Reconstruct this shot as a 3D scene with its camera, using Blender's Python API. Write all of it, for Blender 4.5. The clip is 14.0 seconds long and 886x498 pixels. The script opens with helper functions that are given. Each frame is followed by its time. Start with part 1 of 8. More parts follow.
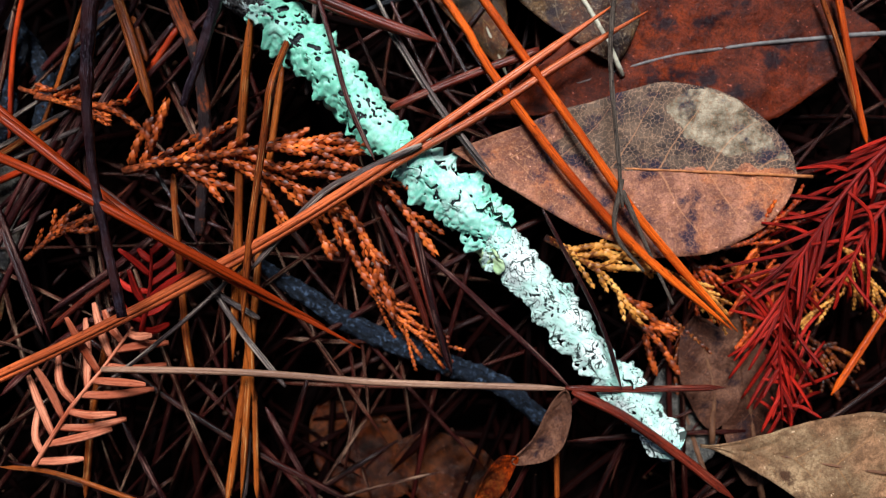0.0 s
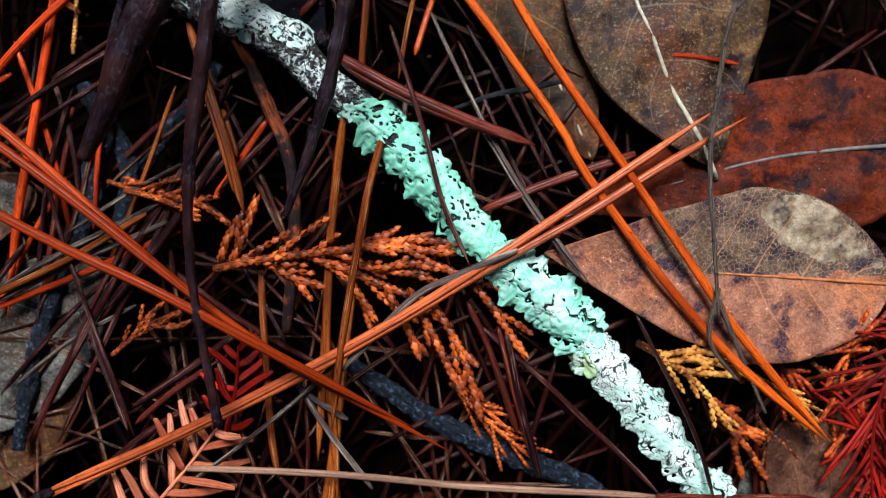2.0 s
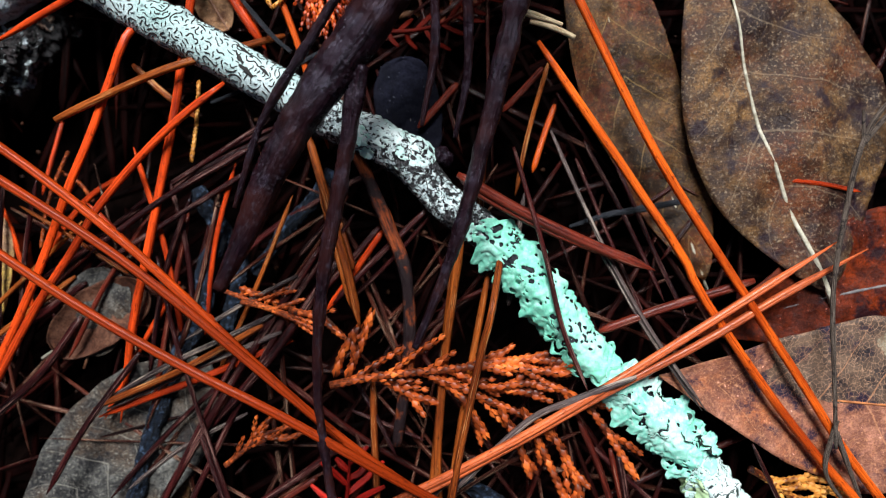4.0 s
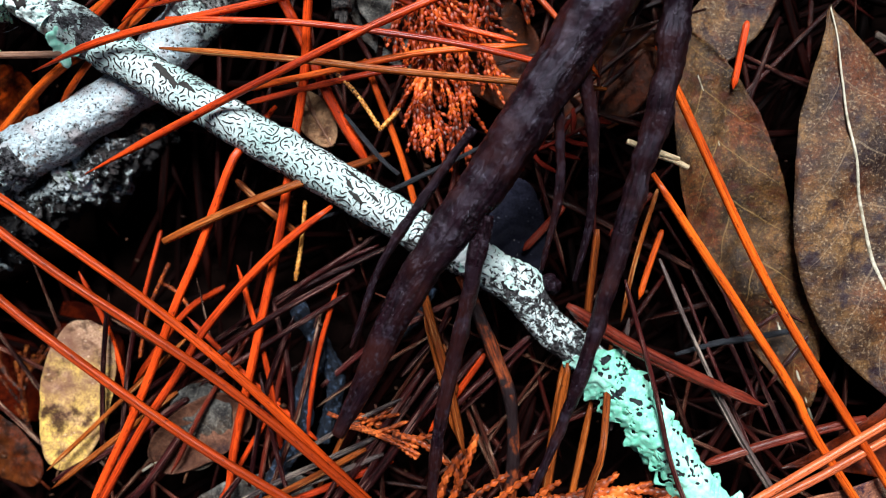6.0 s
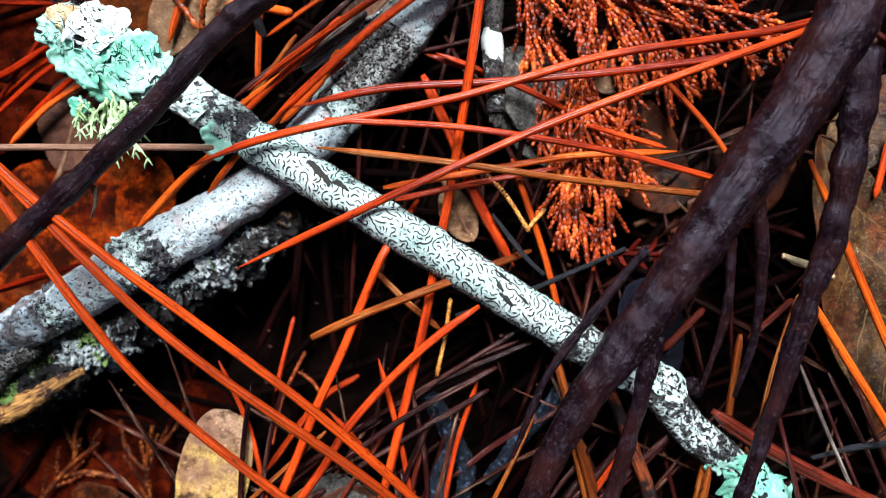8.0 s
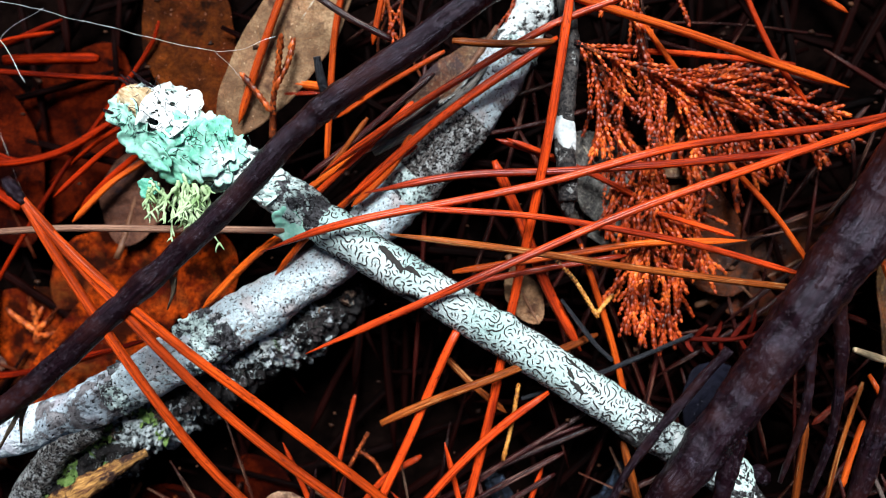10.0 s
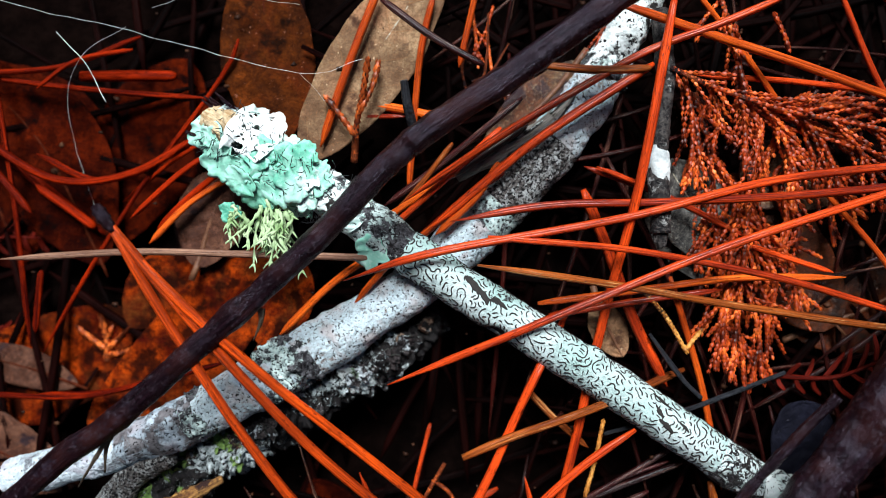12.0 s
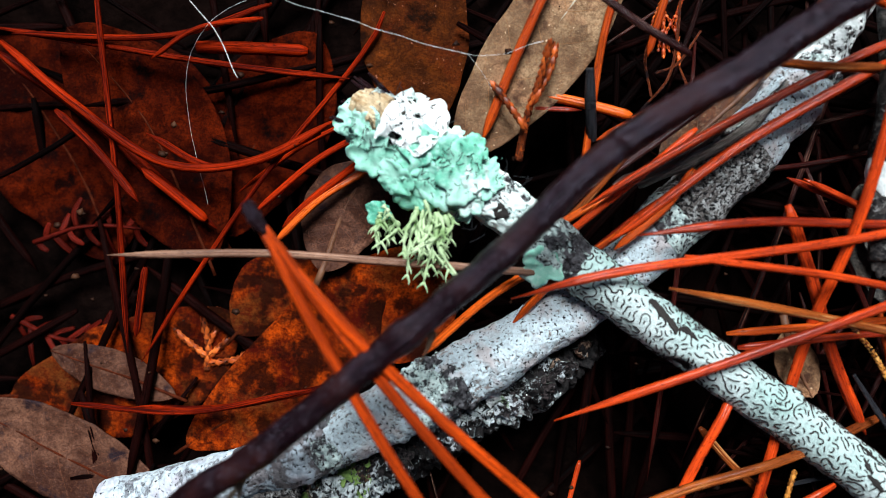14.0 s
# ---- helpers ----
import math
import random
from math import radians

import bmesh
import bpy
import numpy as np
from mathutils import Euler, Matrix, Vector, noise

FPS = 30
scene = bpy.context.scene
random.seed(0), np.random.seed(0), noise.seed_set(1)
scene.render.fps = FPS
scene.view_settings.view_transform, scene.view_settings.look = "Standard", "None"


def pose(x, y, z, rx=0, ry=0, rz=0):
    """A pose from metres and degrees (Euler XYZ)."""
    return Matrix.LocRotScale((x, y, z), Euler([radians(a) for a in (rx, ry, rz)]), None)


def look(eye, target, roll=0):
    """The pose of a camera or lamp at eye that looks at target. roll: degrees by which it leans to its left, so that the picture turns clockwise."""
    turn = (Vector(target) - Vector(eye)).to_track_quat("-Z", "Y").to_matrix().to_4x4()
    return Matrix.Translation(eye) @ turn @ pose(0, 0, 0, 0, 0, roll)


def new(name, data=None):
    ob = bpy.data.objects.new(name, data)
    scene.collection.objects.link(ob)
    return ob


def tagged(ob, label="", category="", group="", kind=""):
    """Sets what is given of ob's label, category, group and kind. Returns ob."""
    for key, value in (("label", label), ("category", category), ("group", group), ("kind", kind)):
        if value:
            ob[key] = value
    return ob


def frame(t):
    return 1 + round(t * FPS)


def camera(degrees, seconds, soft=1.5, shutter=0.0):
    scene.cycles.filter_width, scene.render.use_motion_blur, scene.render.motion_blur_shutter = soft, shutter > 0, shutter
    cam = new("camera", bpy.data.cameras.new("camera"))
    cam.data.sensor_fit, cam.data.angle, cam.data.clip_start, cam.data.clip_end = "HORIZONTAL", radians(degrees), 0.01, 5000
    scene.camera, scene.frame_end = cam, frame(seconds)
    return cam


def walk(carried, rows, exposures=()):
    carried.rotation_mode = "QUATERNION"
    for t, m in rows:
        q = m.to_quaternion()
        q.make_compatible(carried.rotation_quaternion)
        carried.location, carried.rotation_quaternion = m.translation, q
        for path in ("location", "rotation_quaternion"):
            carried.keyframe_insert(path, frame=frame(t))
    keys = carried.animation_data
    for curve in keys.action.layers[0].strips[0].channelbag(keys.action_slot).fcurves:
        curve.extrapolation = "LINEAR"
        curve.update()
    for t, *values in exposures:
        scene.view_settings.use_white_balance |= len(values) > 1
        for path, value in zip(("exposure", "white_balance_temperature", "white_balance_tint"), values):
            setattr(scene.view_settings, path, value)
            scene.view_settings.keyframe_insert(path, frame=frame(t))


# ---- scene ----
# The camera hangs a hand's width over the litter and looks straight down. Lengths of things are given in millimetres.
MM = 0.001
cam = camera(66, 14.0, soft=0.6)
cam.data.dof.use_dof, cam.data.dof.focus_distance, cam.data.dof.aperture_fstop = True, 0.0895, 14.0
PATH = [
    (0, -0.00011, 0.00019, 0.09701, -0.111, -0.064, 0.000),
    (0.5, -0.00280, 0.00416, 0.09663, -0.112, -0.085, 0.172),
    (1, -0.00595, 0.00787, 0.09626, -0.119, -0.110, 0.434),
    (1.5, -0.00970, 0.01123, 0.09605, -0.148, -0.130, 0.744),
    (2, -0.01339, 0.01464, 0.09601, -0.157, -0.159, 1.035),
    (2.5, -0.01744, 0.01827, 0.09602, -0.129, -0.187, 1.324),
    (3, -0.02259, 0.02207, 0.09605, -0.075, -0.207, 1.661),
    (3.2, -0.02483, 0.02359, 0.09604, -0.051, -0.204, 1.883),
    (5.3, -0.03534, 0.04447, 0.09567, -0.916, 1.396, 3.318),
    (5.5, -0.03752, 0.04616, 0.09554, -0.991, 1.339, 3.393),
    (6, -0.04438, 0.04973, 0.09525, -1.115, 1.147, 3.665),
    (6.5, -0.05168, 0.05285, 0.09521, -1.147, 0.975, 4.041),
    (7, -0.05767, 0.05595, 0.09550, -1.056, 0.846, 4.488),
    (7.5, -0.06252, 0.05891, 0.09591, -0.909, 0.681, 4.831),
    (8, -0.06736, 0.06170, 0.09619, -0.780, 0.453, 5.047),
    (8.2, -0.06948, 0.06292, 0.09621, -0.772, 0.288, 5.116),
    (10.3, -0.08181, 0.07258, 0.09606, 0.121, -0.549, 5.948),
    (10.5, -0.08324, 0.07347, 0.09564, 0.065, -0.463, 6.119),
    (11, -0.08606, 0.07464, 0.09494, -0.128, -0.111, 6.287),
    (11.5, -0.08758, 0.07485, 0.09454, -0.364, 0.369, 6.441),
    (12, -0.09007, 0.07533, 0.09350, -0.529, 0.874, 6.780),
    (12.5, -0.09541, 0.07631, 0.09089, -0.783, 1.181, 7.400),
    (13, -0.10154, 0.07679, 0.08708, -1.114, 1.246, 8.072),
    (13.5, -0.10697, 0.07625, 0.08371, -1.376, 1.183, 8.674),
    (14, -0.11191, 0.07530, 0.08090, -1.585, 0.965, 9.380),
]
walk(cam, [(t, pose(x, y, z, rx, ry, rz)) for t, x, y, z, rx, ry, rz in PATH], [(0, 0.0), (3, 0.1), (5.5, 0.36), (8, 0.58), (10.5, 0.28), (14, 0.08)])

# ---- light: an open, hazy sky with a broad soft sun ----
SUN_EL, SUN_AZ = radians(55), radians(-8)
world = bpy.data.worlds.new("sky")
scene.world = world
world.use_nodes = True
wn = world.node_tree
sky = wn.nodes.new("ShaderNodeTexSky")
sky.sky_type, sky.sun_disc, sky.sun_elevation, sky.sun_rotation = "NISHITA", False, SUN_EL, SUN_AZ
wn.nodes["Background"].inputs["Strength"].default_value = 0.016
wn.links.new(sky.outputs["Color"], wn.nodes["Background"].inputs["Color"])
sun_data = bpy.data.lights.new("sun", "SUN")
sun_data.energy, sun_data.angle, sun_data.color = 6.3, radians(26), (0.915, 0.965, 1.0)
sun = new("sun", sun_data)
sun.matrix_world = look((3 * math.sin(SUN_AZ) * math.cos(SUN_EL), 3 * math.cos(SUN_AZ) * math.cos(SUN_EL), 3 * math.sin(SUN_EL)), (0, 0, 0))


# ---- materials ----
def nodes_of(name):
    m = bpy.data.materials.new(name)
    m.use_nodes = True
    nt = m.node_tree
    return m, nt, nt.nodes["Principled BSDF"]


def put(nt, kind, **values):
    n = nt.nodes.new(kind)
    for k, v in values.items():
        n.inputs[k.replace("_", " ")].default_value = v
    return n


def ramp(nt, src, stops):
    r = nt.nodes.new("ShaderNodeValToRGB")
    e = r.color_ramp.elements
    while len(e) < len(stops):
        e.new(0.5)
    for el, (p, c) in zip(e, stops):
        el.position, el.color = p, (*c, 1) if len(c) == 3 else c
    nt.links.new(src, r.inputs["Fac"])
    return r.outputs["Color"]


def mix(nt, fac, a, b, mode="MIX"):
    n = nt.nodes.new("ShaderNodeMix")
    n.data_type, n.blend_type = "RGBA", mode
    for sock, v in ((n.inputs["Factor"], fac), (n.inputs["A"], a), (n.inputs["B"], b)):
        if hasattr(v, "is_linked"):
            nt.links.new(v, sock)
        elif isinstance(v, (int, float)):
            sock.default_value = v
        else:
            sock.default_value = (*v, 1)
    return n.outputs["Result"]


def calc(nt, op, a, b=0.0):
    n = nt.nodes.new("ShaderNodeMath")
    n.operation = op
    for sock, v in zip(n.inputs, (a, b)):
        if hasattr(v, "is_linked"):
            nt.links.new(v, sock)
        else:
            sock.default_value = v
    return n.outputs[0]


def coords(nt, uv=False, scale=(1, 1, 1)):
    c = nt.nodes.new("ShaderNodeTexCoord")
    mp = nt.nodes.new("ShaderNodeMapping")
    mp.inputs["Scale"].default_value = scale
    nt.links.new(c.outputs["UV" if uv else "Object"], mp.inputs["Vector"])
    return mp.outputs["Vector"]


def noise_tex(nt, vec, scale, detail=3.0, rough=0.55, dist=0.0):
    n = put(nt, "ShaderNodeTexNoise", Scale=scale, Detail=detail, Roughness=rough, Distortion=dist)
    nt.links.new(vec, n.inputs["Vector"])
    return n.outputs["Fac"]


def bump(nt, bsdf, height, strength=0.5, dist=0.0002):
    b = put(nt, "ShaderNodeBump", Strength=strength, Distance=dist)
    nt.links.new(height, b.inputs["Height"])
    nt.links.new(b.outputs["Normal"], bsdf.inputs["Normal"])


def needle_mat(name, lo, hi, fleck, rough=0.42, island=False, spec=0.35, brown_tip=0.0, gloss=0.0, fray=None, fray_at=0.60):
    """Dead pine needle: colour runs along the blade in streaks, with dark flecks and, where it weathers, frayed pale fibres.
    UV is u round, v in centimetres along."""
    m, nt, p = nodes_of(name)
    if island:
        rnd = nt.nodes.new("ShaderNodeNewGeometry").outputs["Random Per Island"]
    else:
        rnd = nt.nodes.new("ShaderNodeObjectInfo").outputs["Random"]
    off = nt.nodes.new("ShaderNodeVectorMath")
    off.operation = "ADD"
    cmb = nt.nodes.new("ShaderNodeCombineXYZ")
    nt.links.new(calc(nt, "MULTIPLY", rnd, 37.0), cmb.inputs[0])
    nt.links.new(coords(nt, True), off.inputs[0])
    nt.links.new(cmb.outputs[0], off.inputs[1])

    def along_by(su, sv):
        mp = nt.nodes.new("ShaderNodeMapping")
        mp.inputs["Scale"].default_value = (su, sv, 1)
        nt.links.new(off.outputs[0], mp.inputs["Vector"])
        return mp.outputs["Vector"]
    streak = noise_tex(nt, along_by(3.5, 0.5), 2.0, 4.0, 0.65)
    fl = noise_tex(nt, along_by(3, 3.0), 2.6, 5.0, 0.7)
    base = mix(nt, ramp(nt, calc(nt, "ADD", streak, calc(nt, "MULTIPLY", calc(nt, "SUBTRACT", rnd, 0.5), 0.22)), [(0.34, (0, 0, 0)), (0.66, (1, 1, 1))]), lo, hi)
    base = mix(nt, ramp(nt, noise_tex(nt, along_by(0.3, 0.35), 1.5, 3.0, 0.6), [(0.42, (0, 0, 0)), (0.66, (0.85, 0.85, 0.85))]), base, lo)
    if brown_tip:
        sep = nt.nodes.new("ShaderNodeSeparateXYZ")
        nt.links.new(coords(nt, True), sep.inputs[0])
        base = mix(nt, ramp(nt, calc(nt, "DIVIDE", sep.outputs[1], brown_tip), [(0.30, (0.95, 0.95, 0.95)), (1.0, (0, 0, 0))]), base, lo)
    col = mix(nt, ramp(nt, fl, [(0.56, (0, 0, 0)), (0.66, (1, 1, 1))]), base, fleck)
    speck = noise_tex(nt, along_by(5, 9.0), 4.0, 2.0, 0.6)
    col = mix(nt, ramp(nt, speck, [(0.66, (0, 0, 0)), (0.70, (0.9, 0.9, 0.9))]), col, fleck)
    thread = noise_tex(nt, along_by(8, 0.4), 2.0, 3.0, 0.65)
    col = mix(nt, ramp(nt, thread, [(0.56, (0, 0, 0)), (0.68, (0.6, 0.6, 0.6))]), col, fleck)
    if fray:
        worn = calc(nt, "ADD", noise_tex(nt, along_by(6.5, 0.4), 2.0, 3.0, 0.6), calc(nt, "MULTIPLY", calc(nt, "SUBTRACT", noise_tex(nt, along_by(0.5, 0.9), 2.0, 2.0, 0.5), 0.5), 0.5))
        col = mix(nt, ramp(nt, worn, [(fray_at, (0, 0, 0)), (fray_at + 0.07, (0.85, 0.85, 0.85))]), col, fray)
    nt.links.new(col, p.inputs["Base Color"])
    p.inputs["Specular IOR Level"].default_value = spec
    p.inputs["Coat Weight"].default_value = gloss
    p.inputs["Coat Roughness"].default_value = 0.16
    grit = noise_tex(nt, off.outputs[0], 30.0, 3.0, 0.7)
    nt.links.new(calc(nt, "ADD", calc(nt, "MULTIPLY", grit, 0.4), rough - 0.26), p.inputs["Roughness"])
    bump(nt, p, calc(nt, "ADD", calc(nt, "ADD", calc(nt, "MULTIPLY", streak, 0.6), calc(nt, "MULTIPLY", thread, 0.7)), calc(nt, "MULTIPLY", grit, 0.6)), 0.6, 0.0002)
    return m


NEEDLE = {
    "o": needle_mat("needle_orange", (0.30, 0.030, 0.004), (0.95, 0.150, 0.012), (0.09, 0.010, 0.004), 0.36, False, 0.08, 0.0, 0.20),
    "f": needle_mat("needle_deep_orange", (0.22, 0.022, 0.003), (0.90, 0.095, 0.006), (0.08, 0.008, 0.003), 0.36, False, 0.06, 9.0, 0.08),
    "m": needle_mat("needle_brown_orange", (0.22, 0.036, 0.010), (0.74, 0.150, 0.045), (0.06, 0.013, 0.006), 0.34, False, 0.14, 0.0, 0.22),
    "r": needle_mat("needle_red", (0.16, 0.010, 0.003), (0.92, 0.085, 0.010), (0.04, 0.004, 0.004), 0.34, False, 0.08, 0.0, 0.28),
    "k": needle_mat("needle_dull_red", (0.028, 0.004, 0.003), (0.19, 0.024, 0.011), (0.012, 0.003, 0.003), 0.34, False, 0.14, 0.0, 0.12, (0.30, 0.12, 0.08), 0.62),
    "b": needle_mat("needle_tan", (0.10, 0.018, 0.005), (0.46, 0.105, 0.016), (0.022, 0.006, 0.003), 0.38, False, 0.06, 0.0, 0.08, (0.56, 0.27, 0.10), 0.60),
    "g": needle_mat("needle_grey", (0.014, 0.009, 0.010), (0.14, 0.095, 0.085), (0.006, 0.004, 0.005), 0.4, False, 0.2, 0.0, 0.06, (0.40, 0.31, 0.25), 0.56),
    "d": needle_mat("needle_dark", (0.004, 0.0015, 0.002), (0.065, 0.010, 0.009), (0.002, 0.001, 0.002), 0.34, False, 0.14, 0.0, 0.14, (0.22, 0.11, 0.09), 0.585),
    # Red needles darkened in colour, as nothing shades the hollow.
    "h": needle_mat("needle_red_shaded", (0.034, 0.0015, 0.001), (0.46, 0.026, 0.002), (0.012, 0.001, 0.001), 0.5, False, 0.03, 0.0, 0.0),
    "w": needle_mat("needle_pale", (0.17, 0.080, 0.050), (0.46, 0.25, 0.16), (0.08, 0.03, 0.02)),
}
# Near-black: the shade of the gaps is put into these needles' colour.
LITTER_SHADE = needle_mat("needle_gap_shade", (0.0008, 0.0004, 0.0004), (0.011, 0.0016, 0.0012), (0.0005, 0.0003, 0.0003), 0.6, True, 0.02)


def wood_mat(name, lo, hi, accent=None, amount=0.6, scale=600, rough=0.7, depth=0.0005, stretch=0.25, spec=0.22):
    """Bark: fibres along the length from the UV, blotches of a second colour in space."""
    m, nt, p = nodes_of(name)
    fib = noise_tex(nt, coords(nt, True, (6, stretch * 4, 1)), 3.0, 5.0, 0.7)
    blot = noise_tex(nt, coords(nt), scale, 6.0, 0.65)
    col = mix(nt, ramp(nt, fib, [(0.40, (0, 0, 0)), (0.66, (1, 1, 1))]), lo, hi)
    if accent:
        col = mix(nt, ramp(nt, blot, [(amount, (0, 0, 0)), (amount + 0.08, (1, 1, 1))]), col, accent)
    nt.links.new(col, p.inputs["Base Color"])
    p.inputs["Roughness"].default_value = rough
    p.inputs["Specular IOR Level"].default_value = spec
    grain = noise_tex(nt, coords(nt), 2600, 3.0, 0.7)
    bump(nt, p, calc(nt, "ADD", calc(nt, "ADD", fib, blot), calc(nt, "MULTIPLY", grain, 0.5)), 0.9, depth)
    return m


def script_bark():
    """White crust, minty in places, thin and grey where the dark bark shows through."""
    m, nt, p = nodes_of("script_lichen_bark")
    c = coords(nt)
    fine = noise_tex(nt, c, 2400, 4.0, 0.75)
    patch = noise_tex(nt, c, 150, 7.0, 0.7)
    hue = noise_tex(nt, c, 75, 4.0, 0.55)
    crust = mix(nt, ramp(nt, hue, [(0.40, (0, 0, 0)), (0.60, (1, 1, 1))]), (0.40, 0.60, 0.56), (0.66, 0.77, 0.76))
    crust = mix(nt, ramp(nt, fine, [(0.48, (0, 0, 0)), (0.74, (0.8, 0.8, 0.8))]), crust, (0.24, 0.30, 0.30))
    crust = mix(nt, ramp(nt, patch, [(0.36, (1, 1, 1)), (0.395, (0, 0, 0))]), crust, (0.025, 0.023, 0.028))
    nt.links.new(crust, p.inputs["Base Color"])
    p.inputs["Roughness"].default_value = 0.75
    bump(nt, p, calc(nt, "ADD", fine, patch), 0.8, 0.0003)
    return m


def crusted_bark(name, bark_lo, bark_hi, crust_lo, crust_hi, amount=0.46, zone_scale=60, flake_scale=420, pits=0.60, pit_scale=2600, zone_weight=0.8, tint=None):
    """Sharp-edged flakes of pale crust over darker bark, peppered with black pits."""
    m, nt, p = nodes_of(name)
    c = coords(nt)
    zone = noise_tex(nt, c, zone_scale, 3.0, 0.6)
    flake = noise_tex(nt, c, flake_scale, 8.0, 0.74, 0.3)
    shade = noise_tex(nt, c, flake_scale * 2.3, 5.0, 0.7)
    pit = noise_tex(nt, c, pit_scale, 2.0, 0.55)
    here = calc(nt, "ADD", flake, calc(nt, "MULTIPLY", calc(nt, "SUBTRACT", zone, 0.5), zone_weight))
    cover = ramp(nt, here, [(amount, (0, 0, 0)), (amount + 0.045, (1, 1, 1))])
    ground = mix(nt, ramp(nt, shade, [(0.40, (0, 0, 0)), (0.62, (1, 1, 1))]), bark_lo, bark_hi)
    crust = mix(nt, ramp(nt, shade, [(0.38, (0, 0, 0)), (0.58, (1, 1, 1))]), crust_lo, crust_hi)
    if tint:
        crust = mix(nt, ramp(nt, noise_tex(nt, c, 260, 3.0, 0.6), [(0.50, (0, 0, 0)), (0.66, (0.7, 0.7, 0.7))]), crust, tint)
    col = mix(nt, cover, ground, crust)
    col = mix(nt, ramp(nt, pit, [(pits, (0, 0, 0)), (pits + 0.03, (1, 1, 1))]), col, (0.006, 0.005, 0.006))
    nt.links.new(col, p.inputs["Base Color"])
    p.inputs["Roughness"].default_value = 0.7
    p.inputs["Specular IOR Level"].default_value = 0.25
    bump(nt, p, calc(nt, "ADD", calc(nt, "MULTIPLY", cover, 0.5), calc(nt, "SUBTRACT", shade, pit)), 0.85, 0.0004)
    return m


def glossy_bark():
    """Thin dark bark, damp: purple-brown, wrinkled along the branch, with a dull sheen."""
    m, nt, p = nodes_of("dark_twig_bark")
    c = coords(nt)
    fib = noise_tex(nt, coords(nt, True, (7, 0.35, 1)), 3.0, 5.0, 0.7)
    blot = noise_tex(nt, c, 130, 5.0, 0.6)
    grain = noise_tex(nt, c, 1900, 4.0, 0.7)
    col = mix(nt, ramp(nt, fib, [(0.36, (0, 0, 0)), (0.66, (1, 1, 1))]), (0.0015, 0.0006, 0.0008), (0.013, 0.0045, 0.0075))
    col = mix(nt, ramp(nt, blot, [(0.46, (0, 0, 0)), (0.64, (0.8, 0.8, 0.8))]), col, (0.026, 0.0065, 0.0050))
    # Blue-grey grain and patches stand for the sheen of the lit bark.
    col = mix(nt, ramp(nt, grain, [(0.55, (0, 0, 0)), (0.68, (0.8, 0.8, 0.8))]), col, (0.042, 0.030, 0.038))
    sheen_patch = noise_tex(nt, c, 420, 6.0, 0.72)
    col = mix(nt, ramp(nt, sheen_patch, [(0.55, (0, 0, 0)), (0.66, (0.5, 0.5, 0.5))]), col, (0.032, 0.025, 0.038))
    nt.links.new(col, p.inputs["Base Color"])
    nt.links.new(calc(nt, "ADD", calc(nt, "MULTIPLY", blot, 0.30), 0.15), p.inputs["Roughness"])
    p.inputs["Specular IOR Level"].default_value = 0.17
    p.inputs["Specular Tint"].default_value = (0.80, 0.76, 1.0, 1)
    bump(nt, p, calc(nt, "ADD", calc(nt, "ADD", fib, calc(nt, "MULTIPLY", blot, 1.5)), calc(nt, "MULTIPLY", grain, 0.30)), 0.55, 0.0007)
    return m


def plain_mat(name, lo, hi, scale=500, rough=0.6, depth=0.0003, spec=0.4):
    m, nt, p = nodes_of(name)
    n = noise_tex(nt, coords(nt), scale, 6.0, 0.65)
    nt.links.new(mix(nt, ramp(nt, n, [(0.3, (0, 0, 0)), (0.7, (1, 1, 1))]), lo, hi), p.inputs["Base Color"])
    p.inputs["Roughness"].default_value = rough
    p.inputs["Specular IOR Level"].default_value = spec
    bump(nt, p, n, 0.7, depth)
    return m


